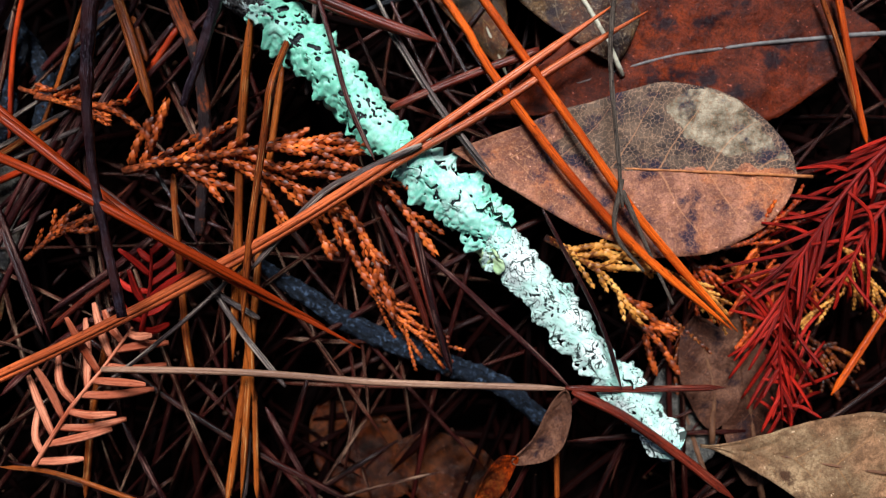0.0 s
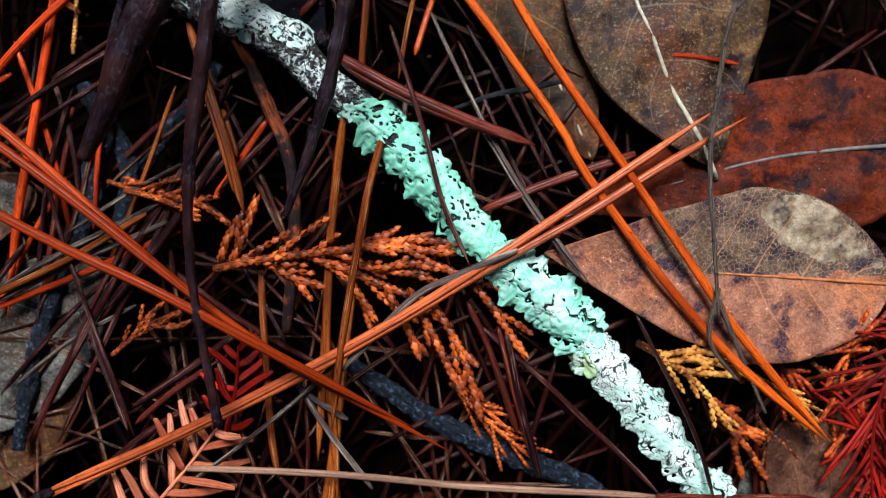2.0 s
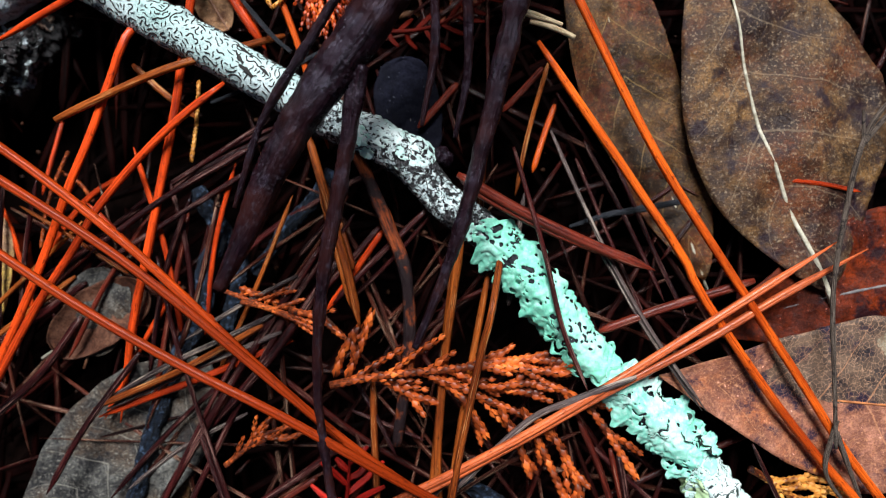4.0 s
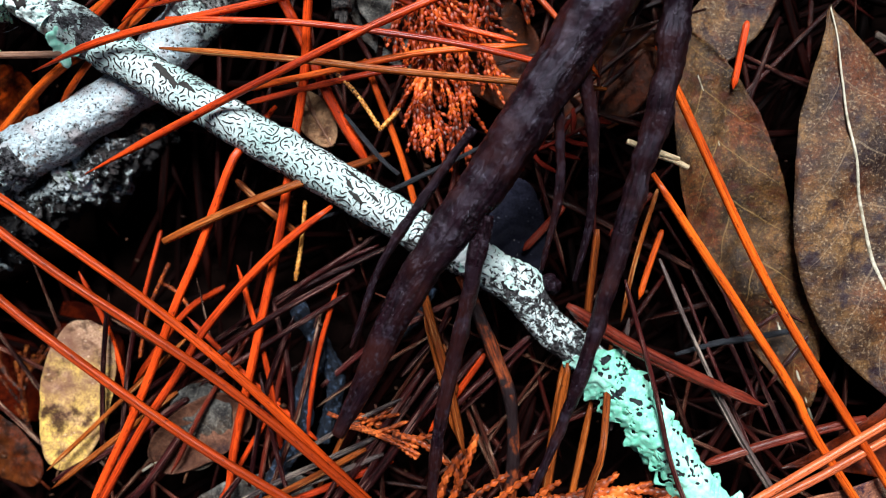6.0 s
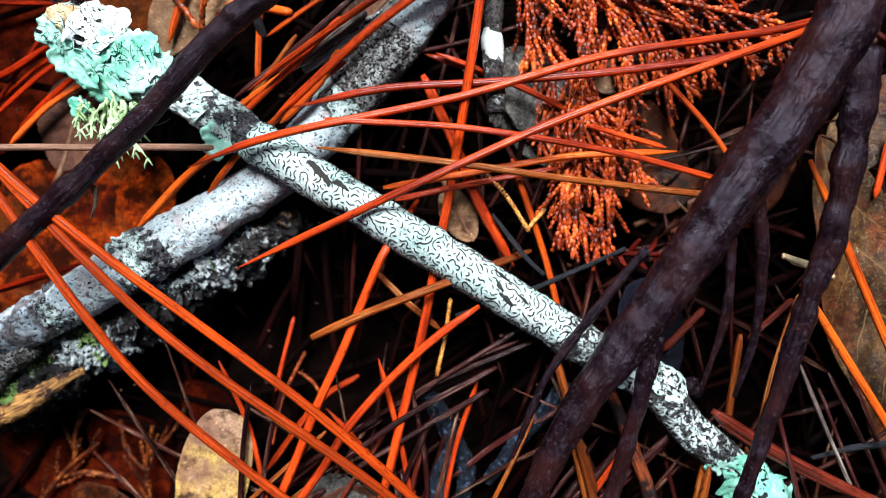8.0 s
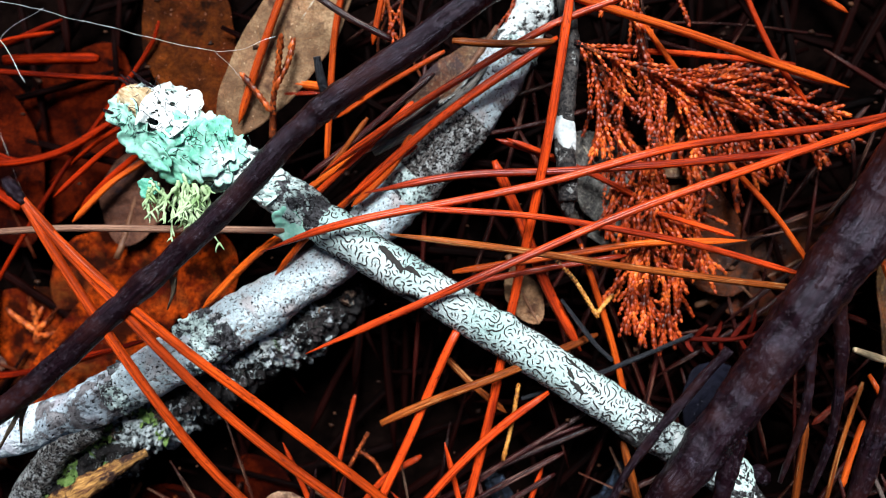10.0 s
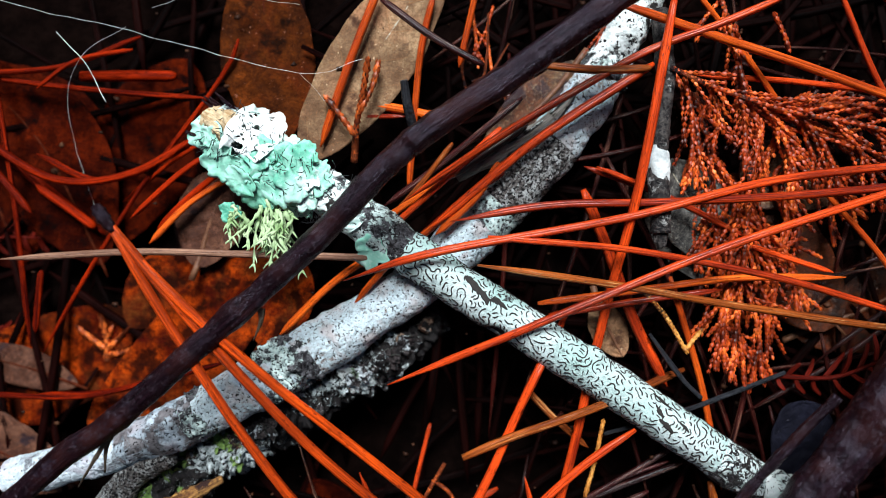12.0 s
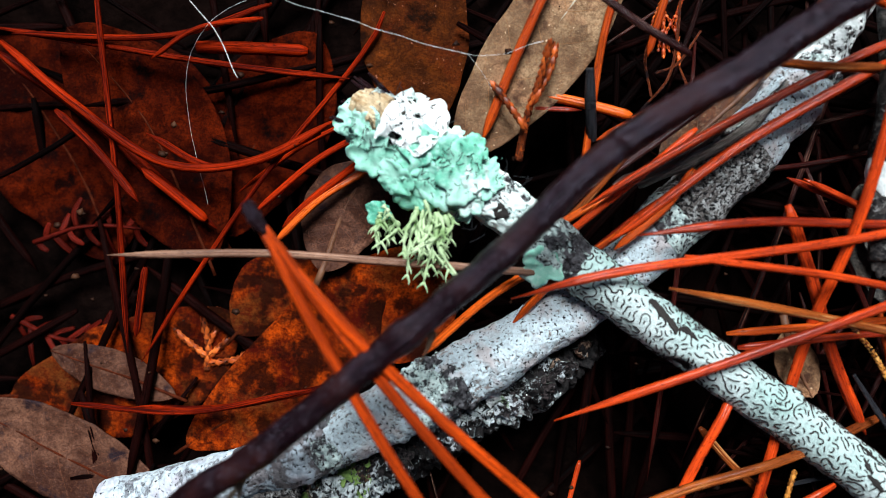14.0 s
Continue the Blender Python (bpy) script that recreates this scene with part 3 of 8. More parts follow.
ROUND = [(math.cos(a), math.sin(a)) for a in [i * math.tau / 8 for i in range(8)]]
ROUND6 = [(math.cos(a), math.sin(a)) for a in [i * math.tau / 6 for i in range(6)]]
ROUND40 = [(math.cos(a), math.sin(a)) for a in [i * math.tau / 40 for i in range(40)]]
ROUND80 = [(math.cos(a), math.sin(a)) for a in [i * math.tau / 80 for i in range(80)]]
ROUND20 = [(math.cos(a), math.sin(a)) for a in [i * math.tau / 20 for i in range(20)]]
GROOVED = [(1.0, -0.05), (0.72, 0.55), (0.30, 0.80), (0.06, 0.76), (-0.04, 0.70), (-0.16, 0.76), (-0.45, 0.78), (-0.78, 0.46), (-1.0, -0.05), (-0.5, -0.6), (0.5, -0.6)]
FLAT = [(1.0, 0.0), (0.5, 0.22), (0.0, 0.10), (-0.5, 0.22), (-1.0, 0.0), (0.0, -0.22)]


def sweep(bm, line, radius, profile=ROUND, jag=0.0, twist=0.0, seed=0.0, freq=400.0, crust=0.0):
    """A skin along line; radius is a function of 0..1; the profile's second axis points up. Adds UV: u round, v centimetres."""
    uv = bm.loops.layers.uv.verify()
    n, k, rings, run, vs = len(line), len(profile), [], 0.0, []
    for i, c in enumerate(line):
        tan = (line[min(i + 1, n - 1)] - line[max(i - 1, 0)]).normalized()
        ref = Vector((0, 0, 1)) if abs(tan.z) < 0.92 else Vector((0, 1, 0))
        side = tan.cross(ref).normalized()
        up = side.cross(tan).normalized()
        if twist:
            a = twist * i / n
            side, up = side * math.cos(a) + up * math.sin(a), up * math.cos(a) - side * math.sin(a)
        if i:
            run += (c - line[i - 1]).length
        vs.append(run * 100)
        r, ring = radius(i / (n - 1)), []
        for a, b in profile:
            q = c + (side * a + up * b) * r
            if jag:
                q0 = q.copy()
                q += (side * a + up * b) * r * jag * noise.noise(q0 * freq + Vector((seed, 0, 0)))
                if crust:
                    q += (side * a + up * b) * r * crust * (noise.noise(q0 * freq * 3 + Vector((0, seed, 0))) + 0.6 * noise.noise(q0 * freq * 7))
            ring.append(bm.verts.new(q))
        rings.append(ring)
    for i in range(n - 1):
        for j in range(k):
            j2 = (j + 1) % k
            fc = bm.faces.new((rings[i][j], rings[i][j2], rings[i + 1][j2], rings[i + 1][j]))
            for lp, (u, v) in zip(fc.loops, ((j / k, vs[i]), ((j + 1) / k, vs[i]), ((j + 1) / k, vs[i + 1]), (j / k, vs[i + 1]))):
                lp[uv].uv = (u, v)
    bm.faces.new(rings[0][::-1])
    bm.faces.new(rings[-1])


def mm(pts):
    return [Vector(q) * MM for q in pts]


def taper(w, tip=0.14, root=0.5, at=0.10):
    """Half-width of a needle, in metres: a slight root, a parallel blade and a pointed tip at the start of the line."""
    def r(s):
        return 0.5 * w * MM * (tip + (1 - tip) * min(1.0, s / at)) * (1.0 if s < 0.94 else 1.0 - (1 - root) * (s - 0.94) / 0.06)
    return r


NEEDLE_WORDS = {"o": "bright orange dead pine needle", "r": "red-brown dead pine needle", "b": "tan weathered dead pine needle", "g": "grey weathered pine needle", "d": "dark purple-brown damp pine needle", "w": "pale pinkish dead pine needle", "h": "shade-darkened red pine needle", "k": "dull red-brown dead pine needle", "f": "deep orange dead pine needle", "m": "brown-orange dead pine needle"}


def needle(pts, w, tone, tip=0.14):
    """One fallen needle lying over the litter."""
    bm = bmesh.new()
    line = spline(mm(pts), 26)
    ph = pts[0][0] * 0.7
    for i, q in enumerate(line):
        line[i] = q + Vector((noise.noise(q * 60 + Vector((ph, 0, 0))), noise.noise(q * 60 + Vector((0, ph, 5))), 0)) * 0.0002
    sweep(bm, line, taper(w, tip), GROOVED)
    ob = mesh_object("pine_needle", bm, NEEDLE[tone])
    return tagged(ob, NEEDLE_WORDS[tone] + " lying across the litter", "pine needle", "fallen pine needles")


def fascicle(lines, w, tone, base, label):
    """Several needles that leave one sheath, which lies at base."""
    top = thing("needle_fascicle", label, "pine needles", "pine needle bundles")
    for pts in lines:
        bm = bmesh.new()
        sweep(bm, spline(mm(pts), 40), taper(w), GROOVED)
        part("needle", bm, NEEDLE[tone], top)
    bm = bmesh.new()
    a, b = mm(base)
    sweep(bm, spline([a, b], 10), lambda s: (0.25 + 0.45 * math.sin(math.pi * min(1, 0.15 + 0.8 * s))) * w * MM * (1 + 0.12 * math.sin(s * 40)), ROUND, 0.3, 0, 3)
    part("sheath", bm, DARK_TWIG, top, "dark papery sheath")
    return top


def tube(pts, radii, jag=0.12, n=90, profile=ROUND20, seed=0.0, freq=300.0, knots=(), crust=0.0):
    """bmesh of a bark-covered stick: radii in mm at even steps; knots: (place 0..1, swelling, width)."""
    bm = bmesh.new()

    def r(s):
        f = s * (len(radii) - 1)
        i = min(int(f), len(radii) - 2)
        v = radii[i] + (radii[i + 1] - radii[i]) * (f - i)
        for at, up, wd in knots:
            v *= 1 + up * math.exp(-((s - at) / wd) ** 2)
        return v * MM
    sweep(bm, spline(mm(pts), n), r, profile, jag, 0.0, seed, freq, crust)
    return bm


def stick(name, pts, radii, mat, label, category="twig", jag=0.2, side=(), n=60):
    """A twig; side: further (pts, radii) that fork from it."""
    if not side:
        rough = name == "slate_twig"
        return tagged(mesh_object(name, tube(pts, radii, 0.3 if rough else jag, 150 if rough else n, ROUND40 if rough else ROUND20 if radii[0] > 1.2 else ROUND, pts[0][0], 300.0, (), 0.16 if rough else 0.0), mat), label, category)
    top = thing(name, label, category)
    part("stem", tube(pts, radii, jag, n, ROUND20 if radii[0] > 1.2 else ROUND, pts[0][0]), mat, top)
    for p, r in side:
        part("side_shoot", tube(p, r, jag, 40, ROUND, p[0][1]), mat, top)
    return top


def leaf(axis, half, tone, label, vein=VEIN_BROWN, sharp=1.0, curl=0.0, cup=0.06, wavy=0.6, vein_w=0.5, skew=0.0, seed=1.0, root=0.35, lop=1.0, quilt=0.16):
    """A fallen leaf. axis: mm points from tip to stalk end; half: half-width in mm; curl lifts the edges; cup hollows
    the blade; lop widens one half; quilt puffs the blade up between the side veins."""
    top = thing("leaf", label, "leaf", "fallen leaves")
    bm = bmesh.new()
    uv = bm.loops.layers.uv.verify()
    n, k = 64, 14
    line = spline(mm(axis), n)
    rows = []
    for i, c in enumerate(line):
        s = i / n
        tan = (line[min(i + 1, n)] - line[max(i - 1, 0)]).normalized()
        side = Vector((tan.y, -tan.x, 0)).normalized()
        w = half * MM * (math.sin(math.pi * s ** (1.0 + skew)) ** (0.62 * sharp) * (1 - 0.12 * s)) + 0.15 * MM
        w *= 1 + 0.05 * noise.noise(Vector((s * 6, seed, 0)))
        row = []
        for j in range(-k, k + 1):
            u = j / k
            q = c + side * u * w * (lop if u < 0 else 1.0) * (1 + 0.04 * noise.noise(Vector((s * 9, seed, 4 * (1 if u > 0 else -1)))))
            q.z += curl * MM * u * u * (1 if curl < 0 else (0.6 + 0.8 * noise.noise(Vector((s * 3, seed + 9, u))))) - cup * abs(w) * (1 - u * u)
            q.z += wavy * MM * (noise.noise(Vector((q.x * 120, q.y * 120, seed))) + 0.35 * noise.noise(Vector((q.x * 420, q.y * 420, seed))))
            q.z += quilt * MM * abs(math.sin(math.pi * 7 * (s - 0.16 * abs(u)) + 0.8 * noise.noise(Vector((s * 4, seed, 2))))) * (1 - u * u)
            row.append((bm.verts.new(q), (u, s)))
        rows.append(row)
    for i in range(n):
        for j in range(2 * k):
            quad = (rows[i][j], rows[i][j + 1], rows[i + 1][j + 1], rows[i + 1][j])
            fc = bm.faces.new([v for v, _ in quad])
            for lp, (_, t) in zip(fc.loops, quad):
                lp[uv].uv = t
    skin = bm.faces[:]
    bmesh.ops.recalc_face_normals(bm, faces=skin)
    bmesh.ops.solidify(bm, geom=skin, thickness=0.22 * MM)
    blade = part("blade", bm, LEAF[tone], top)
    bm = bmesh.new()
    mid = [c + Vector((0, 0, 0.10 * MM - cup * half * MM * math.sin(math.pi * (i / n)) ** 0.62)) for i, c in enumerate(line)]
    for q in mid:
        q.z += wavy * MM * noise.noise(Vector((q.x * 120, q.y * 120, seed)))
    tail = mid[-1] + (mid[-1] - mid[-3]).normalized() * root * 6 * MM
    mid.append(tail)
    sweep(bm, mid, lambda s: vein_w * MM * (0.25 + 0.75 * s), ROUND)
    part("midrib", bm, vein, blade, "raised midrib and stalk")
    return top


def scale_cord(bm, line, size):
    """A cord of overlapping scale leaves, as on a cedar branchlet."""
    uv = bm.loops.layers.uv.verify()
    n = len(line)
    for i in range(n - 1):
        c = line[i]
        tan = (line[i + 1] - c).normalized()
        ref = Vector((0, 0, 1)) if abs(tan.z) < 0.9 else Vector((0, 1, 0))
        side = tan.cross(ref).normalized()
        up = side.cross(tan)
        fade = 1.0 if i < n - 4 else 0.55 + 0.15 * (n - i)
        z = size * fade
        for d, lift in ((side, 0.0), (-side, 0.0), (up, 0.1), (-up, 0.1)) if i % 2 else ((side + up * 0.8, 0.0), (-side + up * 0.8, 0.0), (up * 0.3 - side, 0), (side - up, 0)):
            d = d.normalized()
            a = bm.verts.new(c + d * z * 0.12)
            b = bm.verts.new(c + tan * z * 0.8 + d * z * 0.46 + tan.cross(d) * z * 0.50)
            e = bm.verts.new(c + tan * z * 0.8 + d * z * 0.46 - tan.cross(d) * z * 0.50)
            t = bm.verts.new(c + tan * z * 1.9 + d * z * (0.40 + lift))
            o = bm.verts.new(c + tan * z * 0.9 + d * z * 0.74)
            for tri in ((a, b, o), (a, o, e), (b, t, o), (o, t, e)):
                fc = bm.faces.new(tri)
                for lp in fc.loops:
                    lp[uv].uv = (random.random() * 0.15, lp.vert.co.x * 100 + lp.vert.co.y * 70)


def cedar_spray(stem, shoots, mat, label, size=0.62, fine=True, dense=0):
    """stem and shoots: lists of mm points. Each shoot bears small side cords in one plane."""
    top = thing("cedar_spray", label, "cedar spray", "fallen cedar sprays")
    bm = bmesh.new()
    sweep(bm, spline(mm(stem), 30), lambda s: (0.55 - 0.25 * s) * size * 1.2 * MM, ROUND6, 0.3)
    part("stem", bm, RED_TWIG, top)
    rng = random.Random(int(abs(stem[0][0]) * 10))
    for _ in range(dense):
        shoots = list(shoots) + [[tuple(a + b for a, b in zip(q, (rng.uniform(-2.2, 2.2), rng.uniform(-1.6, 1.6), rng.uniform(-1.6, 0.5)))) for q in pts] for pts in shoots]
    for k, pts in enumerate([stem] + list(shoots)):
        line = mm(pts)
        length = sum((line[i + 1] - line[i]).length for i in range(len(line) - 1))
        bm = bmesh.new()
        pl = spline(line, max(6, int(length / (size * 0.98 * MM))))
        scale_cord(bm, pl, size * MM)
        if fine:
            step = max(3, int(1.7 / size))
            for i in range(step, len(pl) - 3, step):
                s = i / len(pl)
                tan = (pl[i + 1] - pl[i]).normalized()
                sd = (1 if (i // step) % 2 else -1)
                out = (tan * random.uniform(0.8, 1.5) + Vector((-tan.y, tan.x, 0)) * sd * random.uniform(0.35, 0.85) + Vector((0, 0, random.uniform(-0.45, 0.25)))).normalized()
                ln = min(length * 0.45, 8 * MM) * (1 - 0.6 * s) * random.uniform(0.35, 1.25)
                if ln < 1.6 * MM or random.random() < 0.22:
                    continue
                e = pl[i] + out * ln
                m2 = pl[i] + out * ln * 0.5 + tan * ln * 0.05
                scale_cord(bm, spline([pl[i], m2, e + tan * ln * 0.18], max(4, int(ln / (size * 1.1 * MM)))), size * 0.86 * MM)
        part("branchlet", bm, mat, top)
    return top


def frond(stem, leaf_mm, gap, mat, label, lean=0.9, width=1.1, seed=1, ends=0.3, stray=1.0):
    """A flat two-ranked frond: a stem with narrow leaflets; leaf_mm: their length."""
    rng = random.Random(seed)
    top = thing("needle_frond", label, "frond", "fallen fronds")
    line = spline(mm(stem), 60)
    bm = bmesh.new()
    sweep(bm, line, lambda s: (0.42 - 0.22 * s) * MM, ROUND6, 0.2)
    part("stem", bm, mat, top)
    length = sum((line[i + 1] - line[i]).length for i in range(60))
    count = int(length / (gap * MM))
    for i in range(count):
        s = (i + 0.5) / count
        f = s * 59
        c = line[int(f)].lerp(line[int(f) + 1], f % 1)
        tan = (line[min(int(f) + 2, 60)] - line[int(f)]).normalized()
        sd = 1 if i % 2 else -1
        out = (tan * lean * (1.2 + stray * rng.uniform(-1.0, 1.0)) + Vector((-tan.y, tan.x, 0)) * sd + Vector((0, 0, rng.uniform(-0.6, 0.5)))).normalized()
        ln = leaf_mm * MM * (ends + (1 - ends) * math.sin(math.pi * min(1, s * 0.85 + 0.12)) ** 0.6) * (1.0 + stray * rng.uniform(-0.45, 0.15))
        sag = rng.uniform(-0.35, 0.15)
        bend = rng.uniform(-0.22, 0.22)
        p1 = c + out * ln * 0.5 + tan * ln * bend + Vector((0, 0, sag * ln * 0.2))
        p2 = c + out * ln + tan * ln * (bend + 0.1) + Vector((0, 0, sag * ln))
        bm = bmesh.new()
        sweep(bm, spline([c, p1, p2], 8), lambda q: 0.5 * width * MM * (0.25 + 0.75 * math.sin(math.pi * min(0.97, 0.12 + 0.86 * q)) ** 0.5), FLAT)
        part("leaflet", bm, mat, top)
    return top


def lobe(parent, at, normal, r, mat, seed, frill=0.3, lift=0.5, name="lobe", stretch=1.0, cleft=0.26):
    """One leafy plate of lichen: a scalloped, ruffled disc with a dark underside. at in mm."""
    rng = random.Random(seed)
    nrm = Vector(normal).normalized()
    side = nrm.cross(Vector((rng.uniform(-1, 1), rng.uniform(-1, 1), 0.3))).normalized()
    fwd = nrm.cross(side)
    bm = bmesh.new()
    seg, rings, ph = 56, 6, rng.uniform(0, 50)
    k1 = rng.choice((3, 4, 5))
    lobing = [rng.uniform(0.72, 1.08) for _ in range(k1)]
    grid = []
    for j in range(rings + 1):
        q, ring = j / rings, []
        for i in range(seg):
            th = math.tau * i / seg
            f = th / math.tau * k1
            notch = math.exp(-((((f + 0.5) % 1) - 0.5) / 0.085) ** 2)
            amp = lobing[int(f) % k1] * (1 - (f % 1)) + lobing[(int(f) + 1) % k1] * (f % 1)
            cx, cy = math.cos(th), math.sin(th)
            edge = amp * (1 - cleft * notch) * (1 + frill * (1.3 * noise.noise(Vector((cx * 1.7, cy * 1.7, ph))) + 1.1 * abs(noise.noise(Vector((cx * 2.6, cy * 2.6, ph + 1)))) + 0.35 * abs(noise.noise(Vector((cx * 6, cy * 6, ph + 2))))))
            rad = r * q * (edge if q > 0.35 else 0.35 + (edge - 0.35) * q / 0.35 if edge > 0.35 else edge)
            h = r * q * q * lift * (0.25 + 1.1 * noise.noise(Vector((cx * q * 1.5, cy * q * 1.5, ph + 7))) + 0.6 * noise.noise(Vector((cx * q * 3.2, cy * q * 3.2, ph + 9))))
            h += r * 0.10 * noise.noise(Vector((math.cos(th) * q * 3, math.sin(th) * q * 3, ph + 3)))
            p = Vector(at) + side * math.cos(th) * rad * stretch + fwd * math.sin(th) * rad + nrm * h
            ring.append(p * MM)
        grid.append(ring)
    tops = [[bm.verts.new(p) for p in ring] for ring in grid[1:]]
    lows = [[bm.verts.new(p - nrm * 0.16 * MM) for p in ring] for ring in grid[1:]]
    ct, cl = bm.verts.new(grid[0][0]), bm.verts.new(grid[0][0] - nrm * 0.16 * MM)
    for i in range(seg):
        i2 = (i + 1) % seg
        bm.faces.new((ct, tops[0][i], tops[0][i2]))
        bm.faces.new((cl, lows[0][i2], lows[0][i])).material_index = 1
        for j in range(rings - 1):
            bm.faces.new((tops[j][i], tops[j + 1][i], tops[j + 1][i2], tops[j][i2]))
            bm.faces.new((lows[j][i2], lows[j + 1][i2], lows[j + 1][i], lows[j][i])).material_index = 1
        bm.faces.new((tops[-1][i], lows[-1][i], lows[-1][i2], tops[-1][i2])).material_index = 1
    bmesh.ops.recalc_face_normals(bm, faces=bm.faces[:])
    return part(name, bm, [mat, LICHEN_UNDER], parent)


def web_thread(pts, r):
    bm = bmesh.new()
    line = spline(mm(pts), 60)
    for i, q in enumerate(line):
        line[i] = q + Vector((0, noise.noise(q * 300), noise.noise(q * 260 + Vector((9, 0, 0))))) * 0.0003
    sweep(bm, line, lambda s: 0.34 * r * MM * (1 + 1.6 * max(0, noise.noise(Vector((s * 40, r * 99, 0))))), ROUND6)
    return tagged(mesh_object("spider_thread", bm, SILK), "fine pale spider thread strung between the litter", "spider thread", "spider threads")


# axes of the large sticks, mm
TWIG = [(-124.8, 88.1, -1.7), (-114.5, 83.3, -1.7), (-100.8, 75.9, -1.7), (-87.2, 68.7, -1.7), (-66.7, 58.7, -1.7), (-50.5, 50.4, -1.7), (-44.9, 47.6, -1.7), (-36.4, 43.8, -1.7), (-30.5, 37.8, -1.7), (-24.3, 33.3, -1.7), (-16.8, 26.3, -1.7), (-7.9, 16.0, -1.7), (-1.1, 9.9, -1.7), (6.2, 2.9, -1.7), (14.4, -6.5, -1.7), (21.8, -15.5, -1.7), (28.3, -22.8, -1.7), (33.2, -29.8, -1.7)]
LIMB_AXIS = [(-66.0, 116.2, -6.0), (-69.9, 106.1, -6.0), (-73.9, 96.9, -6.0), (-80.0, 87.4, -6.5), (-86.3, 79.1, -6.8), (-94.8, 68.5, -6.4), (-104.4, 60.5, -4.0), (-114.6, 52.8, -2.5), (-126.7, 44.5, -2.5), (-138.3, 38.4, -4.0), (-150.6, 33.3, -6.0)]
LOG_AXIS = [(-90.7, 64.2, -13.0), (-101.2, 55.4, -9.6), (-108.5, 50.0, -9.2), (-116.8, 44.0, -9.4), (-126.4, 37.0, -9.2), (-132.5, 29.5, -9.0)]
LOG_END = [(-133.0, 28.6, -2.6), (-129.4, 30.6, -2.4), (-125.4, 33.2, -2.3), (-121.6, 36.2, -2.4), (-118.8, 38.0, -3.0)]
STUB_AXIS = [(-126.3, 40.9, -2.2), (-131.7, 37.0, -4.0), (-137.8, 26.8, -6.0)]
CLUSTER = [((-124.3, 84.9, 0.9), 3.0, (-0.4, -0.4, 1), 0.50), ((-126.1, 86.3, 0.4), 1.9, (-0.4, 0, 1), 0.60), ((-122.6, 82.7, 0.8), 2.6, (-0.3, -0.5, 1), 0.50), ((-115.6, 82.3, 1.9), 3.4, (0, -0.1, 1), 0.35), ((-111.6, 81.8, 2.1), 3.0, (0.1, -0.1, 1), 0.35), ((-119.6, 79.9, 1.6), 2.8, (-0.2, -0.4, 1), 0.50), ((-117.1, 78.4, 0.8), 2.2, (-0.2, -0.6, 1), 0.50), ((-111.3, 85.0, 1.9), 2.2, (0.2, 0.3, 1), 0.40), ((-121.0, 75.9, -0.4), 1.5, (0, -0.3, 1), 0.50), ((-108.9, 81.1, 1.8), 1.9, (0.1, 0, 1), 0.30), ((-118.7, 82.0, 1.8), 2.2, (0, 0, 1), 0.40)]
HANG_AXIS = [(-65.5, 110.7, -2.0), (-63.8, 101.8, -1.2), (-63.7, 90.5, -0.4), (-62.2, 79.9, 0.5)]
FORE_MAIN = [(-19.2, 99.9, 15.0), (-27.0, 82.0, 14.0), (-35.0, 67.7, 13.6), (-42.0, 55.4, 13.4), (-49.9, 42.4, 13.2), (-54.2, 31.7, 12.8), (-57.3, 24.5, 12.5)]
FORE_SIDE_A = [(-20.3, 88.6, 14.5), (-20.5, 72.4, 13.8), (-22.8, 58.9, 13.0), (-25.5, 44.5, 12.0), (-29.1, 29.5, 11.0), (-33.0, 18.1, 10.5)]
FORE_SIDE_B = [(-41.2, 52.5, 13.2), (-42.3, 43.5, 12.5), (-43.5, 35.7, 11.5), (-45.1, 24.1, 10.5), (-45.0, 10.7, 9.5), (-41.4, -8.8, 9.0)]
FORE_SIDE_C = [(-31.1, 71.9, 13.5), (-28.8, 63.6, 12.0), (-28.0, 53.5, 10.5), (-29.2, 44.9, 9.0)]
FORE_SIDE_D = [(-43.2, 62.8, 13.0), (-48.9, 53.8, 11.5), (-53.6, 45.4, 10.5), (-56.8, 34.7, 9.5)]
FORE_SIDE_E = [(-33.6, 69.1, 13.4), (-32.2, 56.6, 11.5), (-33.5, 46.1, 9.5)]
FORE_TWIG = [(-70.5, 109.8, 11.0), (-85.1, 96.7, 10.8), (-97.2, 86.0, 10.8), (-107.0, 73.3, 11.0), (-116.9, 61.9, 11.2), (-128.5, 48.9, 11.6), (-134.6, 43.4, 11.8), (-142.3, 34.4, 11.5)]
STRIPS = [[(-127.5, 49.3, 12.0), (-129.9, 45.1, 11.0), (-132.9, 39.5, 9.5)], [(-112.4, 64.6, 10.5), (-112.6, 62.7, 9.5), (-113.5, 60.2, 8.5)], [(-128.5, 48.1, 11.5), (-129.7, 44.8, 10.0), (-130.0, 41.6, 9.0)]]


